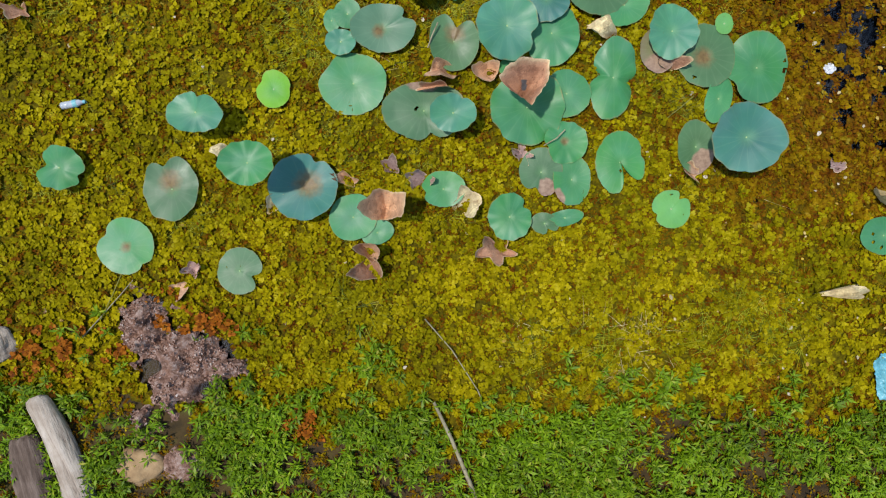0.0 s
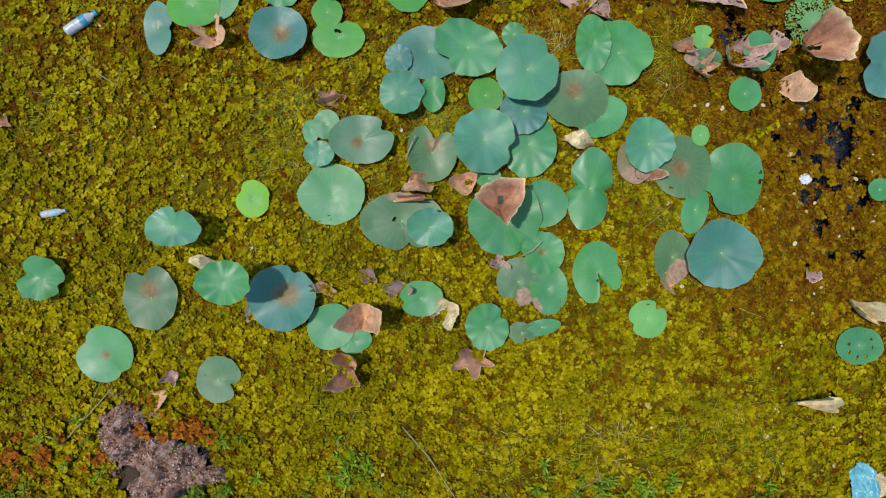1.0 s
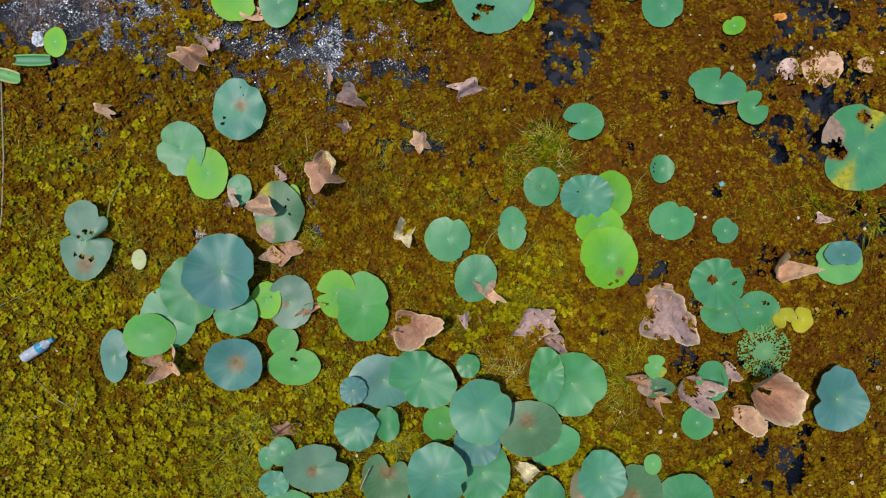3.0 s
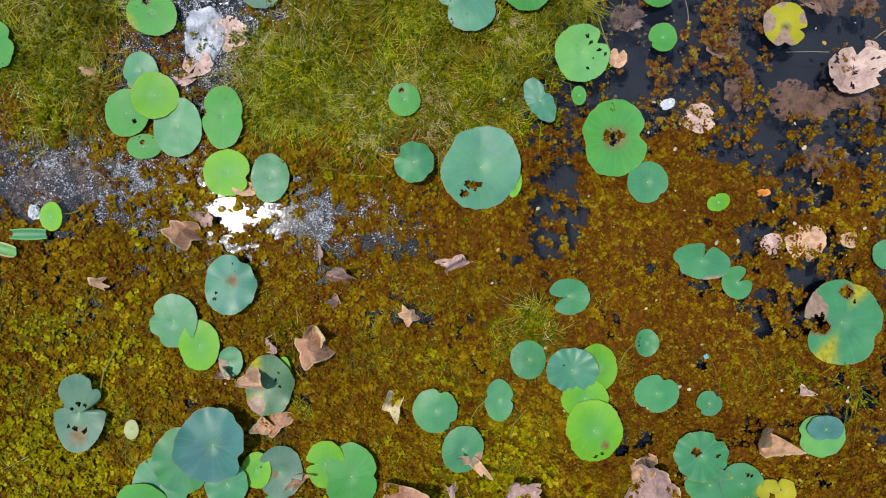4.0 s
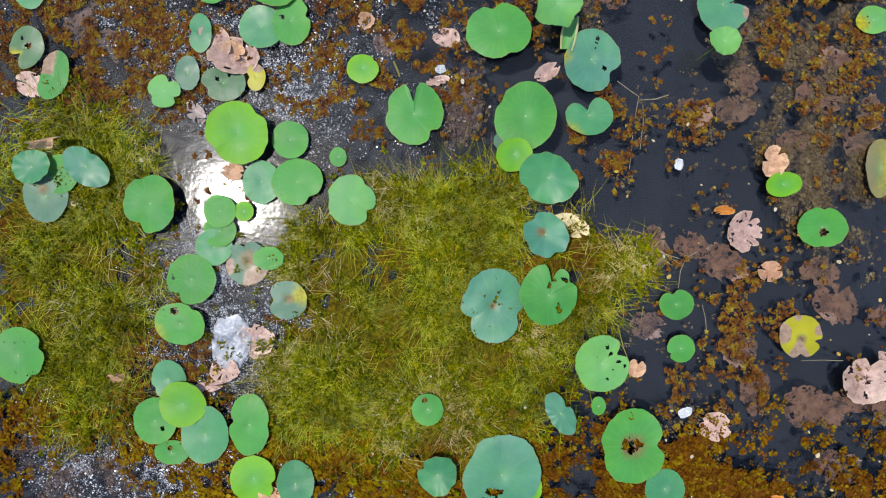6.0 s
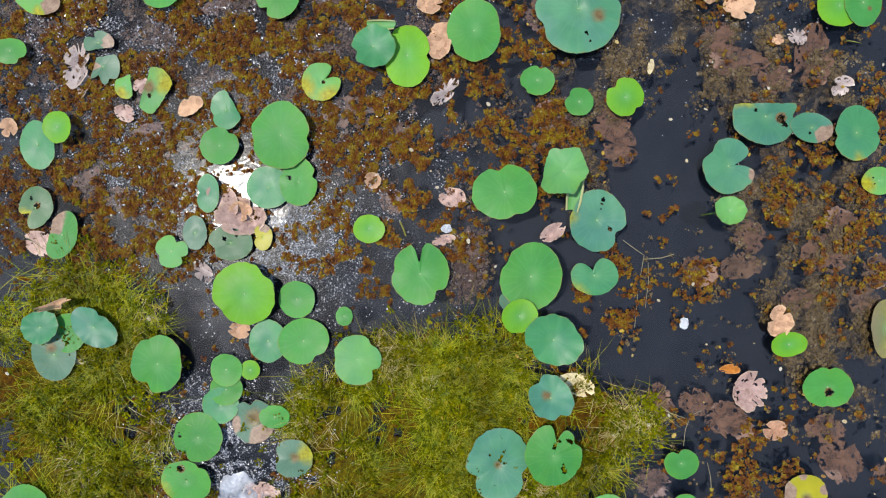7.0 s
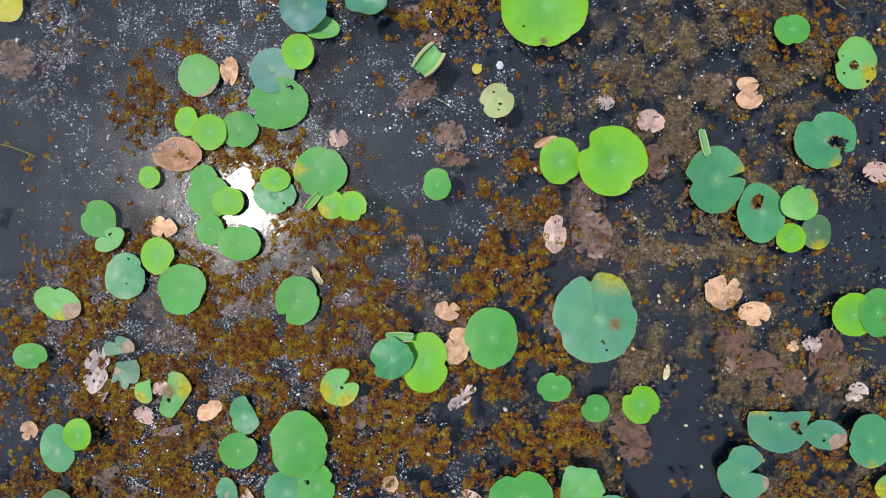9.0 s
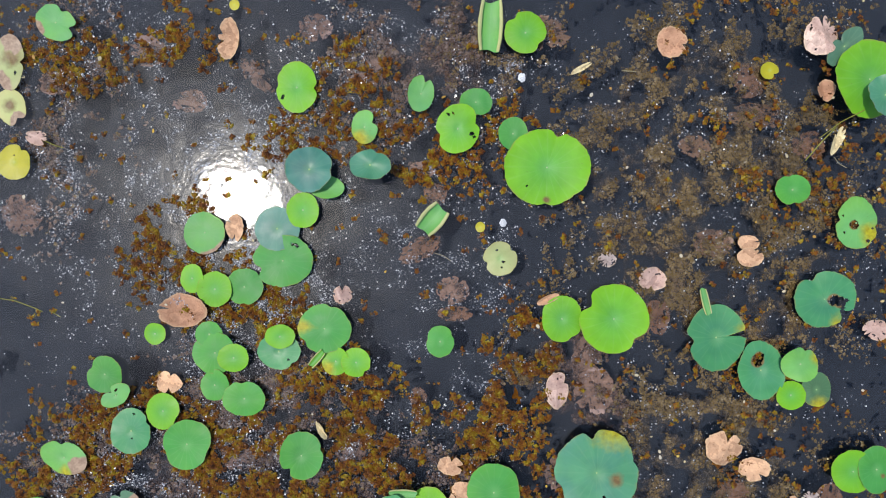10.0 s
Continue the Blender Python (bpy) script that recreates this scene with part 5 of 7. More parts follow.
twig(((-0.113, -0.993, 0.06), (-0.007, -1.221, 0.08), (0.078, -1.429, 0.09), (0.183, -1.695, 0.1)), 0.011, STRAW, "pale dry reed stalk lying over the herbs", 0.016)
twig(((-0.164, -0.452, 0.04), (0.01, -0.659, 0.04), (0.172, -0.921, 0.04), (0.219, -1.036, 0.03)), 0.005, STRAW, "thin dry forked stalk on the weed", 0.003)
twig(((-2.403, -0.538, 0.04), (-2.266, -0.398, 0.05), (-2.139, -0.254, 0.04), (-2.064, -0.164, 0.03)), 0.004, STRAW, "thin dry stalk on the weed", 0.003)
twig(((-2.273, -0.42, 0.05), (-2.183, -0.252, 0.06), (-2.119, -0.099, 0.05)), 0.003, GREENSTRAW, "thin bent leaf stalk on the weed", 0.003)
twig(((-2.436, 3.979, 0.03), (-2.429, 3.469, 0.03), (-2.447, 3.103, 0.03), (-2.495, 2.737, 0.03)), 0.005, STRAW, "long dry reed stalk floating on the weed")
twig(((-1.659, 3.323, 0.03), (-1.729, 3.184, 0.05), (-1.77, 2.986, 0.04)), 0.005, GREENSTRAW, "bent dry leaf stalk")
twig(((-2.545, 1.773, 0.03), (-2.38, 1.76, 0.03), (-2.232, 1.762, 0.03)), 0.004, STRAW, "thin dry stalk on the weed")
twig(((-2.246, 2.017, 0.03), (-2.119, 1.887, 0.03), (-1.974, 1.793, 0.03)), 0.003, STRAW, "thin dry stalk on the weed")
twig(((-2.049, 1.701, 0.03), (-1.991, 1.848, 0.03), (-1.964, 1.94, 0.03)), 0.003, STRAW, "thin dry stalk on the weed")
twig(((-2.512, 2.48, 0.03), (-2.363, 2.552, 0.03), (-2.245, 2.617, 0.03)), 0.003, STRAW, "thin dry stalk on the weed")
twig(((0.686, 2.836, 0.03), (0.748, 2.943, 0.05), (0.823, 2.999, 0.04)), 0.003, GREENSTRAW, "thin yellow-green leaf stalk")
twig(((0.958, 2.723, 0.03), (0.985, 2.831, 0.05), (1.07, 2.917, 0.03)), 0.003, GREENSTRAW, "thin yellow-green leaf stalk")
twig(((1.691, 3.22, 0.03), (1.722, 3.3, 0.05), (1.781, 3.356, 0.04)), 0.003, GREENSTRAW, "thin yellow-green leaf stalk")
twig(((1.434, 0.831, 0.03), (1.52, 0.899, 0.05), (1.613, 0.975, 0.03)), 0.003, GREENSTRAW, "thin yellow-green leaf stalk")
twig(((0.756, 0.756, 0.1), (0.697, 0.699, 0.12), (0.617, 0.657, 0.1)), 0.004, STRAW, "dry leaf stalk lying on the leaves")
twig(((-0.048, 1.446, 0.12), (-0.085, 1.368, 0.12), (-0.116, 1.292, 0.1)), 0.005, STRAW, "dry leaf stalk lying on a leaf")
twig(((-1.081, 0.3, 0.03), (-1.191, 0.302, 0.03), (-1.302, 0.322, 0.03)), 0.002, GREENSTRAW, "thin stem on the weed")
twig(((1.546, 5.538, 0.03), (1.571, 5.397, 0.08), (1.621, 5.282, 0.06)), 0.003, GREENSTRAW, "yellow-green leaf stalk with a bud")
twig(((-2.006, 4.226, 0.03), (-1.93, 4.234, 0.03), (-1.881, 4.26, 0.03)), 0.003, GREENSTRAW, "short leaf stalk on the water")
twig(((3.473, 5.444, 0.03), (3.428, 5.414, 0.03), (3.383, 5.377, 0.03)), 0.003, STRAW, "thin dry stalk on the water")
twig(((2.09, 6.036, 0), (2.014, 5.998, 0), (1.976, 5.904, 0), (1.965, 5.791, 0)), 0.002, STRAW, "pale root thread on the water")
twig(((2.129, 5.677, 0), (2.152, 5.583, 0), (2.16, 5.489, 0)), 0.002, STRAW, "pale root thread on the water")
twig(((1.534, 7.188, 0), (1.611, 7.132, 0), (1.68, 7.086, 0), (1.656, 6.94, 0))  , 0.003, STRAW, "pale forked root thread on the water", 0.002)
twig(((1.683, 7.06, 0.005), (1.794, 7.068, 0.005), (1.881, 7.096, 0.005)), 0.004, STRAW, "pale root thread on the water", 0.003)
twig(((1.708, 7.037, 0), (1.713, 6.922, 0), (1.693, 6.73, 0)), 0.002, STRAW, "pale root thread on the water")
twig(((1.641, 6.844, 0), (1.632, 6.71, 0), (1.622, 6.595, 0)), 0.002, STRAW, "pale root thread on the water")
twig(((0.027, 7.302, 0.02), (0.05, 7.249, 0.02), (0.066, 7.203, 0.02)), 0.006, GREENSTRAW, "yellow-green sliver of a leaf")
twig(((3.014, 8.539, 0.02), (3.067, 8.532, 0.02), (3.117, 8.521, 0.02)), 0.006, GREENSTRAW, "yellow-green sliver of a leaf", 0.001)
twig(((-2.881, 9.839, 0.01), (-2.766, 9.825, 0.01), (-2.635, 9.777, 0.005), (-2.58, 9.751, 0)), 0.003, GREENSTRAW, "thin bent stalk on the water")
twig(((-2.524, 9.76, 0.01), (-2.479, 9.739, 0.02), (-2.447, 9.716, 0.01)), 0.005, GREENSTRAW, "small yellow-green sliver of a leaf", 0.001)
twig(((2.581, 10.865, 0.02), (2.657, 10.99, 0.08), (2.724, 11.078, 0.12)), 0.004, GREENSTRAW, "thin yellow-green stalk over the water")
twig(((2.673, 11.019, 0.02), (2.773, 11.12, 0.1), (2.908, 11.193, 0.12)), 0.003, GREENSTRAW, "thin yellow-green stalk over the water")
twig(((2.782, 10.896, 0.01), (2.817, 10.851, 0.01), (2.874, 10.826, 0)), 0.002, STRAW, "thin dry stalk on the water")
twig(((1.327, 11.454, 0.01), (1.373, 11.451, 0.01), (1.426, 11.448, 0.01)), 0.003, STRAW, "short dry stalk on the water")
twig(((-2.557, 10.907, 0.02), (-2.482, 10.876, 0.03), (-2.435, 10.863, 0.02)), 0.003, GREENSTRAW, "yellow stem on the water")
twig(((0.079, 10.197, 0), (0.144, 10.179, 0), (0.195, 10.145, 0)), 0.002, STRAW, "pale root thread on the water")
twig(((2.813, 5.299, 0), (2.964, 5.303, 0), (3.097, 5.299, 0)), 0.002, STRAW, "thin pale stem under a leaf")


# ---- litter ----
def bottle(x, y, z, length, turn, band, label):
    """A small drinks bottle lying on its side: body, label band and cap."""
    thing = new("plastic_bottle")
    thing.location, thing.rotation_euler = (x, y, z), (0, 0, radians(turn))
    r = length * 0.15
    def lathe(name, profile, material):
        verts, faces, ring = [], [], 20
        for u, q in profile:
            for k in range(ring):
                th = 2 * math.pi * k / ring
                verts.append((u * length, q * r * math.cos(th), q * r * math.sin(th)))
        for i in range(len(profile) - 1):
            for k in range(ring):
                a, b = i * ring + k, i * ring + (k + 1) % ring
                faces.append((a, b, b + ring, a + ring))
        faces += [tuple(range(ring)), tuple(reversed(range((len(profile) - 1) * ring, len(profile) * ring)))]
        return under(mesh_object(name, verts, faces, material), thing)
    lathe("body", ((-0.5, 0.75), (-0.48, 0.95), (-0.40, 1.0), (-0.37, 0.94), (-0.34, 1.0), (-0.25, 1.0), (-0.22, 0.94), (-0.19, 1.0), (0.1, 1.0), (0.25, 0.85), (0.36, 0.45), (0.40, 0.4)), PET)
    lathe("label", ((0.0, 1.02), (0.01, 1.04), (0.16, 1.03), (0.17, 1.0)), band)
    lathe("cap", ((0.40, 0.46), (0.41, 0.5), (0.48, 0.5), (0.5, 0.45)), band)
    return tagged(thing, label, "bottle")


bottle(-2.214, 2.22, 0.05, 0.235, 32, LABEL, "crumpled clear drinks bottle with a blue label on the weed")
bottle(-2.421, 0.984, 0.04, 0.16, 10, TEAL, "small clear bottle with a pale teal label on the weed")


def crumpled(name, x, y, z, w, h, turn, rise, material, seed, label, category):
    n = 26
    verts, faces, t = [], [], radians(turn)
    for i in range(n + 1):
        for j in range(n + 1):
            u, v = i / n * 2 - 1, j / n * 2 - 1
            edge = 1 + 0.18 * wobble(u, v, 1.5, seed) + 0.08 * wobble(u, v, 5, seed)
            px, py = u * w / 2 * edge * (1 - 0.25 * v * v), v * h / 2 * edge * (1 - 0.25 * u * u)
            ridge = abs(wobble(u, v, 1.8, seed + 2)) + 0.5 * abs(wobble(u, v, 4.3, seed + 5))
            dome = 1 - 0.7 * max(abs(u), abs(v)) ** 2
            verts.append((px * math.cos(t) - py * math.sin(t), px * math.sin(t) + py * math.cos(t), rise * dome * (1.3 - 1.6 * ridge) + 0.004))
    for i in range(n):
        for j in range(n):
            a = i * (n + 1) + j
            faces.append((a, a + n + 1, a + n + 2, a + 1))
    ob = mesh_object(name, verts, faces, material)
    ob.location = (x, y, z)
    return tagged(ob, label, category)


crumpled("plastic_sheet", -1.06, 5.42, 0.012, 0.27, 0.36, -8, 0.022, SHEET, 3, "crumpled white plastic sheet floating among the leaves", "plastic sheet")
crumpled("plastic_bag", 2.857, -0.886, 0.03, 0.19, 0.31, 5, 0.09, BAG, 5, "light blue crumpled plastic bag on the weed", "plastic bag")
crumpled("paper_scrap", 2.956, -0.878, 0.03, 0.14, 0.16, 20, 0.04, DRYM["pale"], 8, "cream crumpled paper scrap beside the blue bag", "paper scrap")
crumpled("paper_scrap", 2.01, 4.949, 0.02, 0.10, 0.07, 20, 0.02, FILM, 11, "torn white paper scrap on the weed", "paper scrap")
crumpled("plastic_scrap", 1.951, 6.629, 0.01, 0.06, 0.08, 0, 0.02, FILM, 14, "small pale plastic scrap on the water", "plastic scrap")
crumpled("plastic_scrap", -2.199, 4.24, 0.01, 0.08, 0.10, 0, 0.03, FILM, 17, "small pale plastic scrap on the weed", "plastic scrap")
crumpled("plastic_scrap", 0.651, 11.393, 0.01, 0.05, 0.06, 0, 0.015, FILM, 21, "small white plastic scrap on the water", "plastic scrap")
crumpled("plastic_scrap", 0.543, 10.409, 0.01, 0.05, 0.05, 30, 0.015, FILM, 23, "small white plastic scrap on the water", "plastic scrap")
crumpled("plastic_scrap", 2.502, 1.14, 0.02, 0.08, 0.07, 0, 0.02, FILM, 25, "small white plastic scrap on the weed", "plastic scrap")
crumpled("plastic_scrap", 2.271, 3.269, 0.02, 0.04, 0.03, 0, 0.01, TEAL, 27, "tiny teal plastic scrap on the weed", "plastic scrap")
crumpled("plastic_scrap", 0.339, 7.255, 0.01, 0.07, 0.06, 0, 0.02, FILM, 29, "small white plastic scrap on the water", "plastic scrap")

# fallen petals and flecks
PETAL = stuff_material("petals", ((0.0, shade(222, 200, 150)), (0.5, shade(236, 226, 206)), (0.8, shade(228, 190, 60)), (1.0, shade(190, 140, 80))), 0.6)
x, y = sprinkle(22, lambda x, y: 0.1 + 0.24 * smooth(x, 0.3, 2.4) + 0.6 * smooth(x, 1.6, 2.6) * (1 - smooth(y, 2.6, 3.6)))
big_mesh("fallen_petals", rosettes(x, y, 0.03 + 0 * x, 1, (0.014, 0.036), ROUND * np.array((1, 0.7)), (0.0, 0.25)), 6, PETAL, label="small pale and yellow fallen petals", category="petals")

# ---- lotus leaves ----
lotus_leaf(-1.558, 0.876, 0.24, 0.351, 0.245, 0, "b", cuts=((70, .14, .25), ), cup=.12, tilt=(250, 8))
lotus_leaf(-1.118, 1.055, 0.055, 0.228, 0.242, 0, "y", cuts=((150, .12, .35), (0, .06, .3)))
lotus_leaf(-2.479, 0.562, 0.12, 0.303, 0.282, 0, "g", cuts=((165, .2, .3), (-25, .12, .2)), wave=.045, flutes=8)
lotus_leaf(-1.788, 0.419, 0.06, 0.359, 0.411, 0, "o", cuts=((105, .14, .22), ), rust=(-.05, .3, .3), cup=.08, wave=.03, flutes=7)
lotus_leaf(-1.18, 0.533, 0.45, 0.321, 0.262, 0, "g", wave=.05, flutes=11, cup=.08)
lotus_leaf(-0.926, 0.414, 0.09, 0.444, 0.408, 0, "B", rust=(.15, .08, .34), cup=.2, flutes=7, wave=.03, cuts=((64, .1, .14), ))
lotus_leaf(-0.617, 0.218, 0.06, 0.315, 0.293, 20, "bg", cuts=((20, .1, .3), ), cup=.08)
lotus_leaf(-0.462, 0.117, 0.055, 0.213, 0.154, 20, "g")
lotus_leaf(-2.098, 0.059, 0.055, 0.367, 0.367, 0, "g", rust=(0, -.05, .16), cuts=((150, .1, .25), (-50, .08, .15)))
lotus_leaf(-1.362, -0.118, 0.055, 0.294, 0.308, 0, "o", cuts=((-25, .25, .25), ))
lotus_leaf(-0.029, 0.392, 0.06, 0.286, 0.235, 0, "g", cup=.1, cuts=((190, .12, .2), ))
lotus_leaf(0.394, 0.204, 0.09, 0.284, 0.306, 0, "g", cuts=((35, .14, .22), (215, .06, .2)))
lotus_leaf(0.757, 0.193, 0.055, 0.257, 0.103, 10, "g", cuts=((200, .2, .3), ))
lotus_leaf(0.625, 0.158, 0.055, 0.139, 0.191, 80, "o", cuts=((-60, .3, .3), ))
lotus_leaf(0.607, 0.492, 0.055, 0.286, 0.316, 0, "o", dead=((-70, .3, .6), ), cuts=((250, .2, .3), ))
lotus_leaf(0.805, 0.441, 0.055, 0.242, 0.338, 0, "g", dead=((230, .7, .4), ))
lotus_leaf(0.765, 0.681, 0.07, 0.285, 0.278, 0, "g", rust=(-.05, .05, .16), cuts=((200, .1, .3), ))
lotus_leaf(1.122, 0.546, 0.055, 0.323, 0.404, 0, "g", cuts=((-68, .6, .25), (20, .06, .2)), holes=((.0, -.3, .06), ))
lotus_leaf(1.449, 0.24, 0.055, 0.25, 0.25, 0, "p", cuts=((50, .2, .2), (200, .12, .2)), holes=((.0, .75, .06), ))
lotus_leaf(0.518, 0.908, 0.08, 0.482, 0.474, 0, "g", dead=((95, .45, .4), ))
lotus_leaf(0.423, 1.17, 0.055, 0.169, 0.132, 0, "g")
lotus_leaf(0.778, 0.996, 0.06, 0.301, 0.308, 0, "g", rust=(-.5, .0, .12))
lotus_leaf(-0.148, 0.897, 0.08, 0.547, 0.372, 0, "o", dead=((90, .7, .6), ), cuts=((-75, .12, .2), ), holes=((-.2, .05, .07), (.2, -.7, .06)))
lotus_leaf(0.038, 0.854, 0.21, 0.29, 0.24, 0, "b", cup=.15, cuts=((60, .1, .15), ))
lotus_leaf(-0.602, 1.084, 0.055, 0.433, 0.404, 0, "g", cuts=((150, .06, .3), ))
lotus_leaf(-0.4, 1.429, 0.08, 0.423, 0.314, 0, "ob", rust=(-.15, -.1, .2), cuts=((25, .18, .2), ), cup=.1)
lotus_leaf(-0.671, 1.34, 0.1, 0.196, 0.167, 0, "b", cup=.06)
lotus_leaf(-0.734, 1.49, 0.055, 0.103, 0.154, 0, "g")
lotus_leaf(-0.631, 1.532, 0.055, 0.184, 0.191, 0, "g")
lotus_leaf(0.052, 1.342, 0.06, 0.389, 0.323, 90, "o", rust=(.05, .3, .3), cuts=((78, .32, .35), ), roll=.28)
lotus_leaf(1.08, 1.094, 0.07, 0.549, 0.293, 80, "g", cuts=((165, .22, .3), (-15, .14, .3)), cup=-.12)
lotus_leaf(1.444, 1.37, 0.12, 0.311, 0.347, 0, "b", cuts=((-60, .05, .3), ), cup=.08)
lotus_leaf(1.684, 1.229, 0.06, 0.374, 0.411, 0, "o", rust=(-.1, -.05, .28), holes=((-.4, -.7, .05), ))
lotus_leaf(1.379, 1.272, 0.055, 0.242, 0.294, 0, "lime_dead", dead=((-80, .2, 1.2), ))
lotus_leaf(2.008, 1.142, 0.07, 0.402, 0.461, 0, "g", holes=((.85, -.05, .07), (.85, .2, .05), (.6, .6, .04)), wave=.02, cuts=((215, .1, .25), ))
lotus_leaf(1.762, 0.948, 0.06, 0.323, 0.169, 75, "bg")
lotus_leaf(1.803, 1.431, 0.06, 0.117, 0.139, 0, "p")
lotus_leaf(1.846, 0.666, 0.26, 0.454, 0.433, 0, "B", flutes=11, wave=.02, cup=.16, cuts=((-35, .04, .2), ))
lotus_leaf(1.612, 0.64, 0.06, 0.242, 0.352, 0, "o", dead=((-60, .2, .9), ))
lotus_leaf(2.097, 1.699, 0.055, 0.213, 0.22, 0, "g")
lotus_leaf(2.831, 0.045, 0.055, 0.31, 0.243, 0, "g", holes=((-.5, .1, .08), (-.5, -.3, .08), (-.1, -.55, .08), (.3, -.5, .08), (.6, -.1, .07), (.55, .3, .07)))
lotus_leaf(2.972, 1.062, 0.055, 0.147, 0.147, 0, "g")
lotus_leaf(-0.156, 1.94, 0.1, 0.181, 0.181, 0, "B")
lotus_leaf(0.042, 1.997, 0.06, 0.462, 0.352, 0, "B", cuts=((80, .06, .3), ))
lotus_leaf(0.292, 2.008, 0.1, 0.45, 0.348, -25, "bg", cuts=((60, .05, .2), (210, .16, .25)), cup=.06)
lotus_leaf(0.592, 2.092, 0.08, 0.153, 0.16, 0, "g")
lotus_leaf(0.406, 1.709, 0.055, 0.227, 0.235, 0, "gg")
lotus_leaf(0.648, 1.593, 0.1, 0.305, 0.29, 0, "B")
lotus_leaf(0.664, 1.835, 0.2, 0.397, 0.411, 0, "b", cuts=((40, .1, .2), ), cup=.08)
lotus_leaf(-0.135, 1.709, 0.14, 0.287, 0.28, 0, "b", cup=.1, cuts=((-20, .08, .2), ))
lotus_leaf(0.066, 1.716, 0.08, 0.16, 0.226, 0, "g", roll=.5)
lotus_leaf(1.099, 2.026, 0.1, 0.225, 0.37, 0, "g")
lotus_leaf(1.271, 1.968, 0.08, 0.43, 0.423, 0, "g", cuts=((-40, .05, .3), ), cup=.05)
lotus_leaf(0.991, 1.678, 0.08, 0.423, 0.379, 0, "o", rust=(-.1, .25, .25))
lotus_leaf(1.159, 1.562, 0.06, 0.337, 0.257, 20, "bg", cuts=((140, .2, .3), ))
lotus_leaf(0.685, 1.385, 0.07, 0.351, 0.431, 0, "bg")
lotus_leaf(0.387, 1.404, 0.17, 0.385, 0.421, 0, "b", cuts=((-20, .1, .2), ))
lotus_leaf(-0.877, 3.759, 0.1, 0.341, 0.385, 0, "b", rust=(.1, .15, .2), holes=((-.55, -.5, .06), (-.5, -.3, .05), (.1, .75, .05), (.2, .5, .04)), cuts=((60, .06, .2), ))
lotus_leaf(-1.265, 3.517, 0.055, 0.316, 0.352, 0, "g", cuts=((160, .12, .2), (225, .08, .2)))
lotus_leaf(-1.093, 3.356, 0.055, 0.264, 0.33, 0, "y")
lotus_leaf(-0.635, 3.096, 0.08, 0.328, 0.394, 0, "o", dead=((160, .4, .5), (-120, .5, .4)), yellow=((235, .4, .4), (120, .6, .3)), holes=((.3, .2, .06), (.42, -.05, .05), (.4, .45, .05)), wave=.06)
lotus_leaf(-0.541, 3.184, 0.055, 0.103, 0.191, 0, "y")
lotus_leaf(-0.89, 3.245, 0.055, 0.161, 0.205, 0, "g", dead=((200, .3, .7), ))
lotus_leaf(-1.87, 2.92, 0.1, 0.341, 0.508, 0, "ob", cuts=((20, .45, .2), (155, .25, .3), (60, .1, .1)), holes=((.0, .3, .09), (-.2, .15, .06), (.2, .25, .06), (-.1, -.5, .1), (-.3, -.4, .06), (.2, -.55, .08)), rust=(.0, -.7, .25))
lotus_leaf(-1.547, 2.799, 0.055, 0.095, 0.132, 0, "cream")
lotus_leaf(-0.983, 2.72, 0.14, 0.453, 0.496, -10, "B", cuts=((-20, .1, .2), ), cup=.1)
lotus_leaf(-1.207, 2.594, 0.075, 0.372, 0.445, 0, "g")
lotus_leaf(-1.356, 2.425, 0.055, 0.367, 0.411, 0, "bg")
lotus_leaf(-1.486, 2.309, 0.07, 0.344, 0.278, 0, "gg")
lotus_leaf(-1.713, 2.172, 0.06, 0.183, 0.337, 0, "B", cuts=((0, .12, .3), ))
lotus_leaf(-0.912, 2.442, 0.07, 0.285, 0.292, 0, "bg")
lotus_leaf(-0.72, 2.528, 0.06, 0.191, 0.242, 0, "y", holes=((.3, .2, .05), ))
lotus_leaf(-0.568, 2.512, 0.055, 0.301, 0.352, 0, "ob", rust=(-.2, -.1, .14))
lotus_leaf(-0.615, 2.26, 0.055, 0.198, 0.198, 0, "gg")
lotus_leaf(-0.544, 2.094, 0.055, 0.338, 0.249, 0, "gg", holes=((-.1, .3, .1), (.05, .28, .08)), cuts=((80, .12, .2), ))
lotus_leaf(-0.921, 2.118, 0.08, 0.379, 0.336, 0, "B", rust=(.05, 0, .3), cup=.2, wave=.03)
lotus_leaf(-0.263, 2.568, 0.06, 0.264, 0.308, 0, "y", cuts=((180, .3, .1), ))
lotus_leaf(-0.091, 2.485, 0.07, 0.344, 0.461, 0, "gg", cuts=((185, .08, .2), (5, .08, .15)), rust=(.05, .05, .06))
lotus_leaf(0.465, 2.919, 0.055, 0.294, 0.301, 0, "g", cuts=((75, .1, .2), (-40, .06, .2)))
lotus_leaf(0.887, 2.988, 0.055, 0.191, 0.286, 0, "g", cuts=((0, .12, .2), (160, .1, .2)))
lotus_leaf(0.646, 2.662, 0.055, 0.272, 0.316, -20, "bg", dead=((-35, .65, .5), ))
lotus_leaf(1.345, 3.676, 0.055, 0.279, 0.235, 0, "g", cuts=((195, .45, .3), ), roll=.25)
lotus_leaf(1.079, 3.257, 0.055, 0.235, 0.257, 0, "g")
lotus_leaf(1.368, 3.189, 0.07, 0.344, 0.292, 0, "b", holes=((-.35, .2, .03), ))
lotus_leaf(1.537, 3.202, 0.055, 0.257, 0.316, 0, "y")
lotus_leaf(1.454, 2.997, 0.06, 0.315, 0.264, 0, "y")
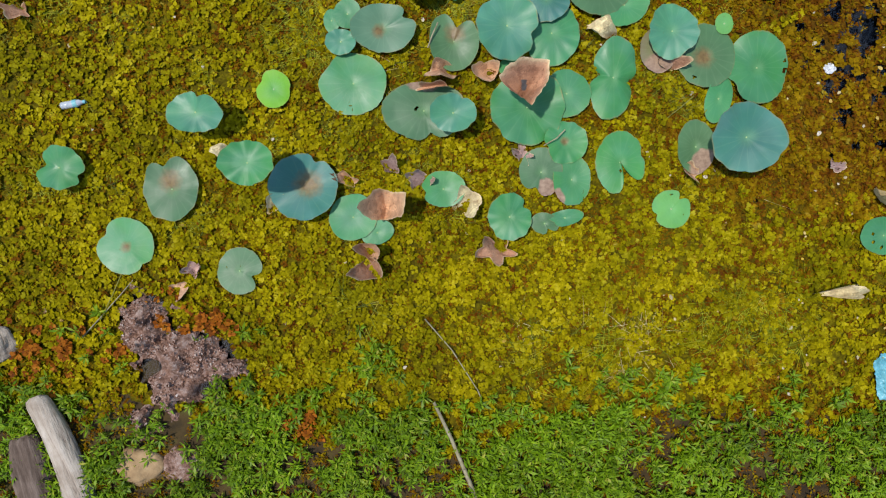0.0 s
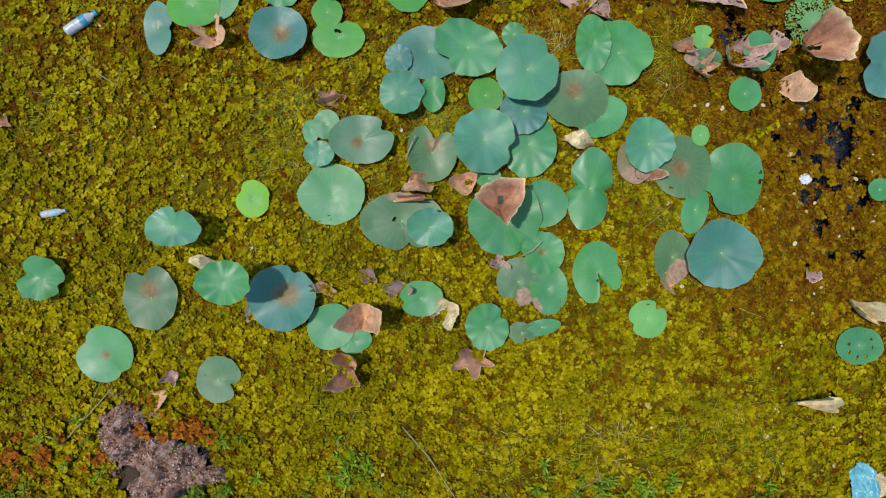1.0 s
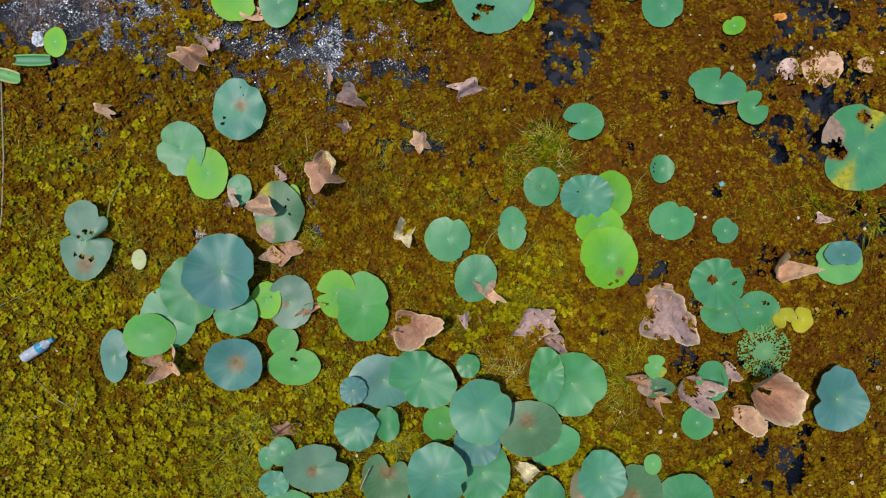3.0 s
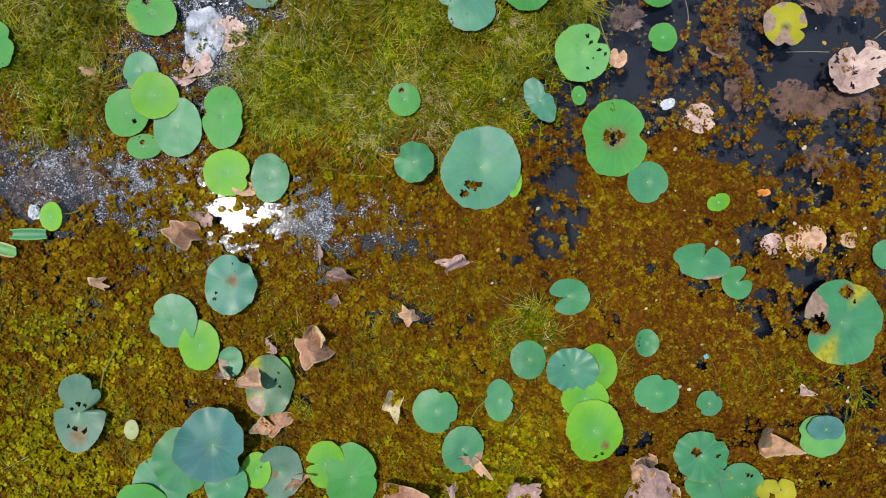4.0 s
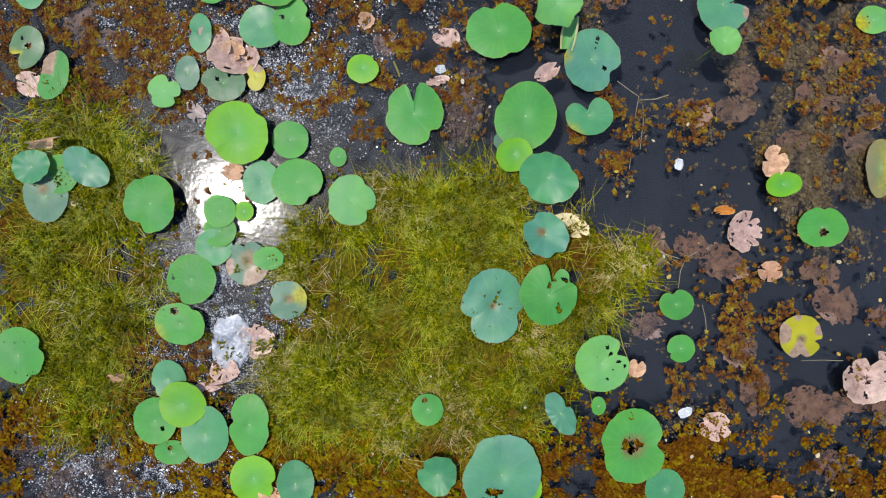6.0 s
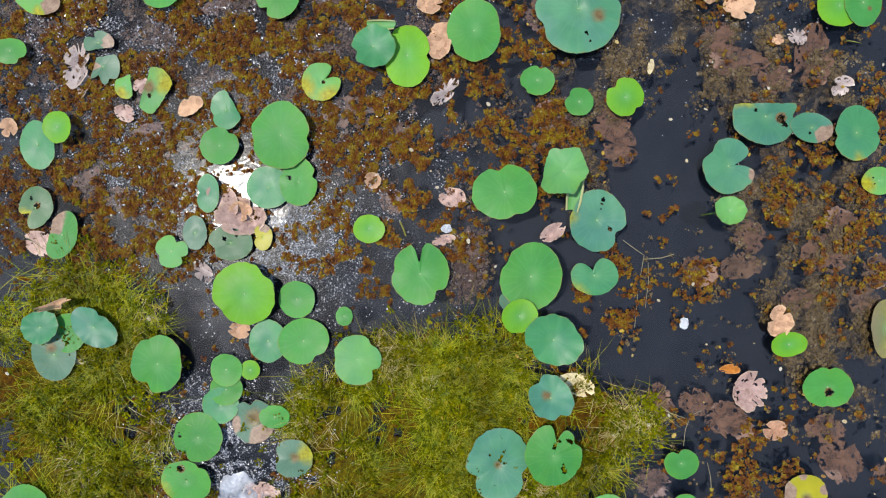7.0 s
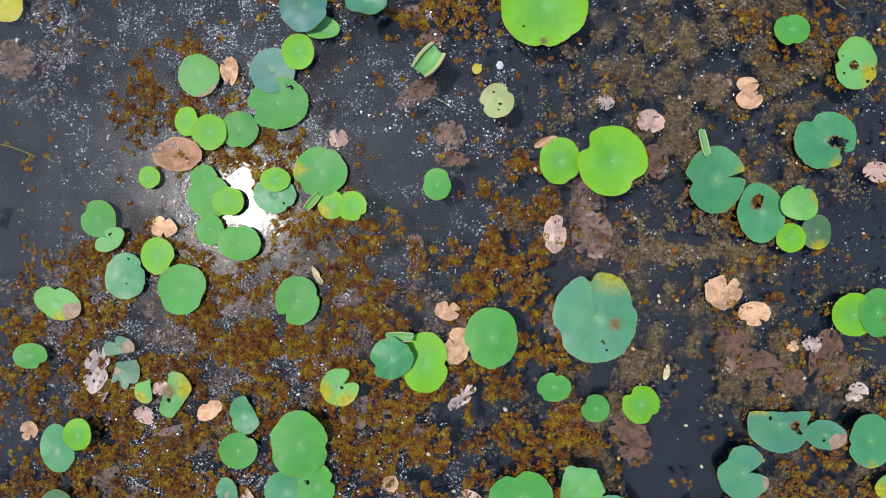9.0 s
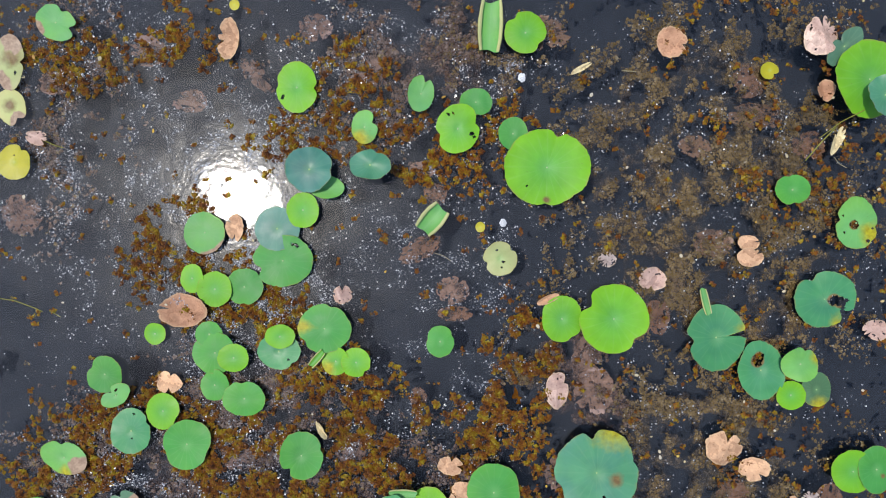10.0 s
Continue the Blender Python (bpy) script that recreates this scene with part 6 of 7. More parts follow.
lotus_leaf(1.506, 2.792, 0.09, 0.371, 0.407, 0, "y", holes=((.1, -.9, .07), (.3, -.8, .05)), rust=(.4, -.5, .14), cuts=((200, .06, .2), ))
lotus_leaf(1.86, 3.366, 0.055, 0.154, 0.183, 0, "g", holes=((-.6, .1, .08), (-.6, -.2, .08), (-.5, .4, .07)), roll=.3)
lotus_leaf(1.932, 3.03, 0.055, 0.294, 0.249, 0, "bg", cuts=((65, .14, .25), (235, .1, .2)))
lotus_leaf(2.28, 2.961, 0.055, 0.169, 0.169, 0, "g", cuts=((50, .1, .25), (215, .1, .2)))
lotus_leaf(2.464, 3.764, 0.055, 0.202, 0.225, 0, "g", cuts=((30, .5, .3), ))
lotus_leaf(2.227, 3.904, 0.055, 0.382, 0.232, -8, "bg", cuts=((65, .4, .15), (190, .1, .2)), dead=((-60, .85, .5), ))
lotus_leaf(3.161, 3.497, 0.055, 0.53, 0.577, 0, "bg", cuts=((-25, .1, .25), (190, .12, .25), (70, .04, .2)), holes=((-.62, -.02, .24), (-.45, -.12, .16), (.12, .74, .15), (.3, .5, .05)), dead=((152, .45, .4), ), yellow=((245, .35, .3), (62, .5, .25)))
lotus_leaf(3.027, 2.745, 0.06, 0.322, 0.279, 0, "p", cuts=((180, .1, .2), ))
lotus_leaf(3.03, 2.799, 0.1, 0.24, 0.181, 0, "B", cuts=((-90, .22, .7), ))
lotus_leaf(2.225, 2.616, 0.07, 0.351, 0.329, 0, "bg", holes=((-.2, .15, .16), (.6, -.0, .08), (.7, .05, .06)), cuts=((50, .1, .2), ))
lotus_leaf(2.286, 2.415, 0.055, 0.323, 0.249, 0, "g", yellow=((0, .75, .4), ))
lotus_leaf(2.496, 2.424, 0.055, 0.286, 0.279, 0, "g", holes=((.3, .45, .1), (.45, .4, .08)), yellow=((-20, .8, .4), ))
lotus_leaf(2.783, 2.374, 0.055, 0.147, 0.169, 0, "yellow", cuts=((160, .4, .4), ), wave=.06)
lotus_leaf(2.673, 2.386, 0.055, 0.161, 0.132, 20, "yellow", cuts=((-60, .4, .4), ), wave=.05)
lotus_leaf(2.536, 2.167, 0.055, 0.345, 0.345, 0, "skeleton")
lotus_leaf(2.193, 1.975, 0.055, 0.213, 0.264, 0, "g", cuts=((215, .3, .3), ))
lotus_leaf(1.825, 2.07, 0.055, 0.154, 0.161, 0, "p", cuts=((10, .3, .3), (150, .2, .2)), yellow=((-40, .6, .6), ))
lotus_leaf(1.825, 1.934, 0.055, 0.242, 0.132, 0, "o", dead=((180, .3, .9), ))
lotus_leaf(2.988, 1.862, 0.11, 0.348, 0.42, 0, "B", cuts=((180, .12, .25), (30, .06, .2)), cup=.1)
lotus_leaf(-2.47, 5.327, 0.06, 0.358, 0.373, 0, "gg", cuts=((20, .1, .2), (-60, .08, .2)))
lotus_leaf(-1.32, 5.836, 0.048, 0.323, 0.33, 0, "gg", holes=((-.75, .05, .05), (-.75, .2, .04)), cuts=((230, .1, .2), ))
lotus_leaf(-1.394, 5.541, 0.052, 0.337, 0.277, -15, "gg", holes=((-.25, .55, .14), ), yellow=((200, .85, .5), ), cuts=((50, .08, .2), ))
lotus_leaf(-1.48, 5.165, 0.04, 0.233, 0.256, 0, "bg", cuts=((215, .1, .2), ))
lotus_leaf(-1.564, 4.887, 0.056, 0.292, 0.315, 0, "gg", holes=((.35, -.35, .09), ), cuts=((40, .06, .2), ))
lotus_leaf(-1.376, 5.002, 0.064, 0.321, 0.299, -20, "y")
lotus_leaf(-1.229, 4.797, 0.052, 0.322, 0.382, 0, "bg")
lotus_leaf(-1.46, 4.67, 0.04, 0.233, 0.165, 0, "gg", holes=((-.1, .3, .14), ))
lotus_leaf(-0.932, 4.861, 0.056, 0.27, 0.412, 0, "gg", cuts=((165, .12, .25), (0, .06, .2)))
lotus_leaf(-0.905, 4.498, 0.052, 0.307, 0.315, 0, "y", cuts=((-15, .1, .2), ))
lotus_leaf(-0.625, 4.46, 0.048, 0.248, 0.323, 0, "bg")
lotus_leaf(-2.066, 4.21, 0.055, 0.15, 0.187, 0, "y")
rolled_leaf(-2.213, 4.093, 0.04, 0.23, 0.08, 0, "bg", "p")
rolled_leaf(-2.371, 3.992, 0.04, 0.15, 0.09, -15, "p", "cream")
lotus_leaf(-0.951, 5.951, 0.04, 0.288, 0.296, 0, "ob", cuts=((100, .15, .2), ), dead=((300, .3, .8), (190, .6, .5)), rust=(.1, .1, .4))
lotus_leaf(-0.805, 5.981, 0.048, 0.204, 0.159, 0, "gg")
lotus_leaf(-1.172, 6.053, 0.04, 0.25, 0.242, 0, "bg")
lotus_leaf(-1.133, 6.161, 0.044, 0.22, 0.212, 0, "gg")
lotus_leaf(-1.13, 6.296, 0.052, 0.212, 0.219, 0, "gg")
lotus_leaf(-0.97, 6.295, 0.044, 0.129, 0.136, 0, "y")
lotus_leaf(-0.68, 5.703, 0.056, 0.272, 0.262, 0, "ob", yellow=((20, .15, .7), ), cuts=((180, .2, .4), ), rust=(.1, .05, .22))
lotus_leaf(0.265, 4.972, 0.064, 0.209, 0.217, 0, "gg", holes=((-.2, .6, .16), ))
lotus_leaf(0.331, 4.553, 0.13, 0.265, 0.258, 40, "bg", cuts=((150, .12, .25), (-40, .06, .2)))
lotus_leaf(0.766, 4.527, 0.06, 0.561, 0.509, 60, "b", holes=((-.3, -.4, .1), (-.15, -.45, .1), (-.42, -.65, .09), (-.02, -.42, .06)), cuts=((150, .05, .3), ))
lotus_leaf(0.992, 4.422, 0.048, 0.09, 0.18, -10, "y")
lotus_leaf(1.152, 4.957, 0.1, 0.319, 0.163, -60, "b", cuts=((60, .2, .35), ))
lotus_leaf(1.413, 4.998, 0.06, 0.097, 0.127, 0, "gg")
lotus_leaf(1.655, 4.722, 0.052, 0.442, 0.502, 0, "gg", cuts=((5, .16, .25), (190, .05, .2)), holes=((-.1, .0, .19), (.12, .05, .13), (-.2, .1, .12)), rust=(0, -.0, .3))
lotus_leaf(1.872, 4.429, 0.044, 0.27, 0.27, 0, "bg", cuts=((-45, .08, .2), ))
lotus_leaf(1.436, 5.282, 0.056, 0.367, 0.375, 0, "p", cuts=((32, .2, .2), ), holes=((.2, .6, .07), (.3, .35, .07), (.6, .1, .08), (.8, -.05, .07), (.2, -.55, .06), (.4, -.2, .05)))
lotus_leaf(1.936, 5.684, 0.044, 0.233, 0.203, 0, "gg", cuts=((110, .18, .25), ), roll=.1)
lotus_leaf(1.971, 5.385, 0.044, 0.188, 0.188, 0, "gg", cuts=((205, .12, .15), ))
lotus_leaf(0.699, 5.67, 0.056, 0.434, 0.487, 0, "b", cuts=((210, .14, .25), (-20, .12, .3), (150, .05, .2)), holes=((.1, .25, .05), (.2, .4, .05), (-.25, .3, .04), (.2, .05, .04), (.05, .1, .05)), rust=(0, 0, .1))
lotus_leaf(1.063, 5.747, 0.1, 0.371, 0.415, 0, "gg", cuts=((80, .3, .16), (35, .08, .15)), holes=((.05, .35, .1), (.15, .5, .08), (.5, .55, .07), (.6, .5, .06), (.35, -.4, .07), (.4, -.55, .08), (.35, -.3, .05)))
lotus_leaf(1.031, 6.149, 0.16, 0.324, 0.273, -45, "b", cuts=((130, .12, .3), (-60, .1, .2)), rust=(-.2, .1, .2))
lotus_leaf(2.783, 5.468, 0.04, 0.293, 0.293, 0, "yellow", dead=((265, .15, .6), (170, .45, .6), (20, .7, .3), (100, .75, .2)), cuts=((-15, .2, .1), (270, .12, .2)), rust=(.05, -.1, .2))
lotus_leaf(2.338, 4.294, 0.055, 0.157, 0.112, 20, "y", cuts=((120, .15, .2), ))
lotus_leaf(2.915, 6.207, 0.044, 0.341, 0.272, 0, "gg", holes=((.05, -.2, .16), ), cuts=((85, .08, .2), (-90, .06, .2)))
lotus_leaf(3.455, 3.948, 0.055, 0.195, 0.195, 0, "g")
lotus_leaf(-0.761, 7.859, 0.1, 0.396, 0.433, 0, "gg", cuts=((-5, .08, .2), (190, .06, .3)))
lotus_leaf(-1.18, 7.795, 0.052, 0.257, 0.249, 0, "gg", cuts=((55, .08, .2), ))
lotus_leaf(-1.14, 8.035, 0.04, 0.212, 0.258, 0, "bg", torn=((28, .55), ), cuts=((200, .1, .2), ))
lotus_leaf(-0.854, 7.52, 0.044, 0.295, 0.28, 0, "bg")
lotus_leaf(-0.653, 7.559, 0.048, 0.25, 0.318, 0, "gg", holes=((-.45, .2, .12), ), cuts=((20, .12, .2), ))
lotus_leaf(-1.261, 7.479, 0.044, 0.159, 0.257, 0, "bg", cuts=((180, .2, .5), ))
lotus_leaf(-0.891, 7.188, 0.04, 0.129, 0.182, 0, "yellow", cuts=((180, .2, .4), ), dead=((80, .4, .6), ))
lotus_leaf(-1.107, 7.148, 0.04, 0.303, 0.235, 0, "o", cuts=((90, .2, .4), (200, .15, .3)), holes=((-.3, .2, .1), (.3, .4, .1)))
lotus_leaf(-1.345, 7.214, 0.04, 0.159, 0.235, 0, "ob")
lotus_leaf(-1.499, 7.088, 0.052, 0.219, 0.219, 0, "p", cuts=((60, .2, .25), (-30, .18, .2), (200, .12, .3)))
lotus_leaf(-0.996, 6.813, 0.1, 0.426, 0.403, -40, "y", cuts=((45, .08, .25), (215, .08, .25)))
lotus_leaf(-0.66, 6.773, 0.048, 0.242, 0.25, 0, "gg")
lotus_leaf(-0.853, 6.49, 0.044, 0.25, 0.288, 0, "bg")
lotus_leaf(-0.613, 6.493, 0.052, 0.34, 0.31, 20, "gg", cuts=((-50, .1, .25), ))
lotus_leaf(-0.251, 6.373, 0.064, 0.324, 0.339, 0, "p", cuts=((45, .1, .25), (-35, .14, .2), (180, .05, .3)))
lotus_leaf(-0.343, 6.661, 0.04, 0.114, 0.129, 0, "gg")
lotus_leaf(-1.571, 6.34, 0.1, 0.336, 0.381, 0, "gg", cuts=((-120, .12, .2), (110, .06, .2)), wave=.02)
lotus_leaf(-2.348, 6.577, 0.1, 0.254, 0.217, 20, "bg", cup=.06)
lotus_leaf(-2.284, 6.389, 0.052, 0.302, 0.348, 0, "ob", rust=(-.1, .3, .2))
lotus_leaf(-2.192, 6.533, 0.048, 0.234, 0.265, 0, "gg")
lotus_leaf(-1.993, 6.58, 0.1, 0.351, 0.217, -35, "b", cuts=((60, .08, .3), ))
lotus_leaf(-2.415, 7.372, 0.04, 0.227, 0.288, -20, "o", holes=((.1, .1, .15), (-.2, .5, .1)), yellow=((210, .5, .5), ), cuts=((225, .35, .35), ))
lotus_leaf(-2.235, 7.192, 0.044, 0.204, 0.326, -20, "gg", dead=((125, .1, .9), ), torn=((170, .62), ))
lotus_leaf(-2.577, 8.414, 0.048, 0.234, 0.174, 0, "gg", cuts=((-40, .15, .3), ))
lotus_leaf(-2.399, 7.794, 0.04, 0.227, 0.326, 10, "bg")
lotus_leaf(-2.231, 7.902, 0.1, 0.187, 0.209, 0, "y")
lotus_leaf(-2.403, 8.769, 0.04, 0.326, 0.212, -20, "p", dead=((-30, .3, .6), ), yellow=((-80, .5, .5), ), cuts=((100, .12, .2), ))
lotus_leaf(-1.962, 8.317, 0.04, 0.22, 0.25, 0, "ob", torn=((165, .5), (100, .55)), cuts=((-110, .28, .3), (-60, .15, .2)), dead=((175, .2, .5), ))
lotus_leaf(-1.992, 8.474, 0.04, 0.205, 0.159, 0, "ob", torn=((-80, .45), ), cuts=((130, .3, .3), ), dead=((0, .3, .8), ))
lotus_leaf(-1.811, 8.191, 0.04, 0.144, 0.174, 0, "p", yellow=((240, .2, .9), ), torn=((5, .5), (110, .75)))
lotus_leaf(-1.623, 8.162, 0.04, 0.258, 0.311, 0, "p", yellow=((25, .2, .9), ), torn=((165, .45), (-35, .6)), cuts=((200, .25, .3), ), rust=(-.25, .15, .3), holes=((-.2, -.25, .09), ))
lotus_leaf(-0.507, 8.228, 0.04, 0.258, 0.25, 0, "p", yellow=((200, .4, .8), (-60, .4, .8)), cuts=((35, .4, .25), ), holes=((.1, .0, .1), ))
lotus_leaf(-0.152, 8.444, 0.12, 0.283, 0.275, 30, "bg", cuts=((200, .12, .25), (60, .05, .2)), cup=.05)
rolled_leaf(-0.1, 8.585, 0.1, 0.18, 0.07, 0, "p", "cream")
lotus_leaf(0.07, 8.404, 0.06, 0.317, 0.407, 0, "y", cuts=((0, .1, .2), (160, .08, .25)), cup=-.08)
lotus_leaf(0.513, 8.577, 0.044, 0.363, 0.409, 0, "gg", cuts=((215, .06, .2), (20, .03, .3)))
lotus_leaf(1.207, 8.727, 0.056, 0.572, 0.602, 0, "b", cuts=((100, .12, .12), (205, .08, .2), (20, .04, .2)), yellow=((70, .72, .5), ), rust=(.45, -.15, .14), holes=((.2, -.55, .04), (.25, -.75, .04)))
lotus_leaf(0.937, 8.25, 0.048, 0.227, 0.197, 0, "gg", cuts=((75, .12, .2), (215, .08, .2)))
lotus_leaf(1.219, 8.11, 0.044, 0.189, 0.189, 0, "gg", cuts=((150, .12, .3), ))
lotus_leaf(1.527, 8.142, 0.048, 0.257, 0.25, 0, "y", cuts=((135, .14, .25), (-45, .1, .25)))
lotus_leaf(1.087, 7.628, 0.21, 0.37, 0.37, 0, "p", cup=.1, torn=((90, .78), (25, .77), (-32, .75), (-90, .79), (165, .66), (141, .9)))
rolled_leaf(1.195, 7.49, 0.03, 0.22, 0.11, 80, "p", "cream")
lotus_leaf(0.725, 7.502, 0.06, 0.437, 0.362, 10, "gg", cuts=((105, .12, .25), (-65, .06, .25)))
lotus_leaf(1.347, 7.319, 0.052, 0.37, 0.416, 0, "b", cuts=((-35, .14, .25), (150, .05, .3)), yellow=((175, .8, .3), ), holes=((.2, .7, .06), (.17, .55, .05), (.13, .4, .04), (.45, -.3, .08)))
lotus_leaf(0.908, 6.938, 0.06, 0.407, 0.46, -20, "gg", cuts=((150, .06, .25), ))
lotus_leaf(0.791, 6.772, 0.04, 0.189, 0.152, 0, "ob")
lotus_leaf(0.83, 6.677, 0.1, 0.247, 0.217, 20, "y")
lotus_leaf(1.055, 6.523, 0.11, 0.395, 0.328, -20, "bg", cuts=((205, .1, .2), (20, .06, .2)))
lotus_leaf(1.334, 6.948, 0.048, 0.318, 0.265, 0, "bg", cuts=((105, .42, .46), ), yellow=((225, .85, .5), ))
lotus_leaf(0.164, 6.95, 0.052, 0.393, 0.408, 0, "gg", cuts=((93, .4, .13), (-45, .12, .2), (170, .06, .3)))
lotus_leaf(-0.179, 7.25, 0.044, 0.212, 0.189, 0, "y", cuts=((35, .06, .2), ))
lotus_leaf(2.467, 8.022, 0.052, 0.438, 0.378, 0, "b", torn=((91, .42), ), cuts=((2, .1, .2), ), holes=((.5, -.05, .15), (.62, -.25, .1), (-.35, .2, .06)), yellow=((150, .8, .25), ))
lotus_leaf(2.221, 7.688, 0.056, 0.347, 0.37, 20, "b", cuts=((12, .45, .26), (140, .12, .3)), dead=((-20, .8, .25), ))
lotus_leaf(2.778, 7.95, 0.044, 0.288, 0.197, -10, "b", dead=((-30, .3, .7), ), holes=((-.1, -.3, .08), ))
lotus_leaf(3.076, 7.918, 0.052, 0.302, 0.37, 0, "bg", cuts=((0, .08, .15), (190, .08, .2)), yellow=((-85, .8, .2), ))
lotus_leaf(2.131, 7.379, 0.28, 0.2, 0.176, -20, "p", cup=.05, wave=.04, flutes=9)
lotus_leaf(2.948, 8.764, 0.048, 0.287, 0.294, 0, "y")
lotus_leaf(3.101, 8.783, 0.056, 0.248, 0.324, 0, "gg", rust=(.3, -.3, .1))
lotus_leaf(3.238, 7.6, 0.04, 0.235, 0.189, 0, "p", yellow=((200, .3, .8), ), holes=((-.4, .2, .06), (-.3, -.2, .05)))
lotus_leaf(2.647, 6.495, 0.048, 0.242, 0.166, 8, "y")
lotus_leaf(3.296, 6.607, 0.048, 0.197, 0.393, 0, "lime_dead", yellow=((0, .2, 1.5), ))
lotus_leaf(-1.947, 8.959, 0.048, 0.272, 0.309, 0, "bg", cuts=((30, .08, .2), ), holes=((.1, .8, .07), (.05, -.35, .04)))
lotus_leaf(-0.795, 8.81, 0.048, 0.294, 0.324, 0, "gg", cuts=((-130, .16, .15), (20, .05, .2)))
lotus_leaf(-1.569, 8.876, 0.052, 0.319, 0.35, -30, "gg", cuts=((-20, .05, .3), (200, .06, .3)))
lotus_leaf(-1.733, 9.098, 0.048, 0.221, 0.251, 0, "y", cuts=((-30, .06, .3), ))
lotus_leaf(-2.128, 9.34, 0.048, 0.236, 0.251, 30, "gg", cuts=((150, .12, .25), (-50, .05, .2)))
lotus_leaf(-2.047, 9.202, 0.056, 0.213, 0.137, 35, "p", cuts=((150, .3, .3), ), holes=((.0, .4, .12), ))
lotus_leaf(-1.792, 9.621, 0.048, 0.145, 0.145, 0, "y")
lotus_leaf(-1.43, 9.622, 0.04, 0.183, 0.175, 0, "gg")
lotus_leaf(-1.389, 9.497, 0.044, 0.297, 0.274, 0, "gg")
lotus_leaf(-1.257, 9.468, 0.06, 0.212, 0.19, 0, "y")
lotus_leaf(-1.388, 9.278, 0.04, 0.191, 0.206, 0, "gg")
lotus_leaf(-1.184, 9.192, 0.052, 0.289, 0.236, 0, "gg", cuts=((100, .06, .2), ))
lotus_leaf(-0.959, 9.515, 0.04, 0.29, 0.244, 0, "bg", cuts=((-40, .06, .15), ), holes=((.5, -.4, .06), ))
lotus_leaf(-0.949, 9.617, 0.056, 0.205, 0.159, 0, "y")
lotus_leaf(-0.649, 9.676, 0.056, 0.349, 0.334, 0, "gg", cuts=((75, .06, .2), (215, .06, .2)), yellow=((175, .5, .3), ))
lotus_leaf(-0.572, 9.454, 0.044, 0.183, 0.19, 0, "y", yellow=((220, .3, .7), ))
lotus_leaf(-0.434, 9.449, 0.048, 0.198, 0.198, 0, "y", cuts=((-45, .1, .2), ))
rolled_leaf(-0.695, 9.474, 0.06, 0.13, 0.055, 50, "y", "cream")
lotus_leaf(-1.544, 9.999, 0.052, 0.152, 0.198, 0, "y")
lotus_leaf(-1.391, 9.929, 0.052, 0.236, 0.236, 0, "y")
lotus_leaf(-1.196, 9.947, 0.044, 0.251, 0.244, 0, "gg", cuts=((-90, .05, .2), ))
lotus_leaf(-1.467, 10.308, 0.044, 0.274, 0.282, 0, "p", dead=((-60, .85, .8), ), cuts=((60, .04, .3), ))
lotus_leaf(-0.979, 10.343, 0.052, 0.296, 0.296, 0, "B")
lotus_leaf(-0.939, 10.127, 0.048, 0.403, 0.342, 10, "gg", cuts=((200, .14, .2), ), holes=((.5, .55, .09), (.35, .6, .06)))
lotus_leaf(-0.804, 10.471, 0.06, 0.22, 0.235, 0, "y")
lotus_leaf(-0.754, 10.737, 0.12, 0.314, 0.299, 0, "B", cuts=((0, .05, .2), ), wave=.02, flutes=8)
lotus_leaf(-0.647, 10.625, 0.06, 0.235, 0.152, 0, "p", roll=.3)
lotus_leaf(-0.344, 10.766, 0.19, 0.272, 0.191, 0, "b", cup=.15, cuts=((60, .1, .25), ), wave=.05)
lotus_leaf(-0.859, 11.291, 0.052, 0.274, 0.342, 0, "y", cuts=((0, .1, .2), (170, .06, .2)), holes=((-.6, -.4, .09), ))
lotus_leaf(-0.403, 11.037, 0.04, 0.175, 0.229, 0, "p", yellow=((250, .3, .8), ), cuts=((30, .2, .3), ))
lotus_leaf(-0.026, 11.264, 0.052, 0.175, 0.243, -5, "p", cup=.12, cuts=((70, .2, .15), ))
lotus_leaf(0.342, 11.215, 0.048, 0.221, 0.183, 0, "gg", cuts=((-80, .05, .2), ))
lotus_leaf(0.224, 11.035, 0.052, 0.296, 0.334, -20, "y", cuts=((200, .12, .25), (20, .1, .25)), holes=((-.4, .6, .07), (-.2, .65, .06), (.6, -.2, .1), (.7, -.35, .08)))
lotus_leaf(0.597, 11.009, 0.044, 0.198, 0.221, 0, "gg")
lotus_leaf(0.828, 10.785, 0.06, 0.572, 0.512, 0, "y", cuts=((72, .09, .16), (-92, .03, .1)), holes=((-.5, -.45, .04), ), rust=(0, -.8, .08))
lotus_leaf(0.666, 11.684, 0.052, 0.274, 0.281, 40, "y", cuts=((130, .1, .2), (-40, .1, .25)))
rolled_leaf(0.43, 11.72, 0.03, 0.33, 0.17, 88, "p")
rolled_leaf(0.065, 10.424, 0.03, 0.2, 0.16, 50, "p", "cream")
lotus_leaf(0.526, 10.167, 0.04, 0.229, 0.229, -30, "cream", cuts=((40, .1, .2), (200, .12, .2)), holes=((.2, -.2, .1), (-.2, .5, .07), (.1, -.5, .06)))
lotus_leaf(0.131, 9.601, 0.052, 0.19, 0.213, 0, "gg", cuts=((30, .06, .2), (170, .06, .2)))
lotus_leaf(0.951, 9.768, 0.052, 0.274, 0.312, 0, "y", cuts=((-60, .05, .2), ))
lotus_leaf(1.298, 9.775, 0.064, 0.462, 0.47, 45, "y", cuts=((-40, .1, .25), (150, .14, .25)))
lotus_leaf(1.993, 9.66, 0.056, 0.402, 0.448, 0, "bg", cuts=((10, .4, .07), (188, .14, .2)), yellow=((22, .8, .2), ))
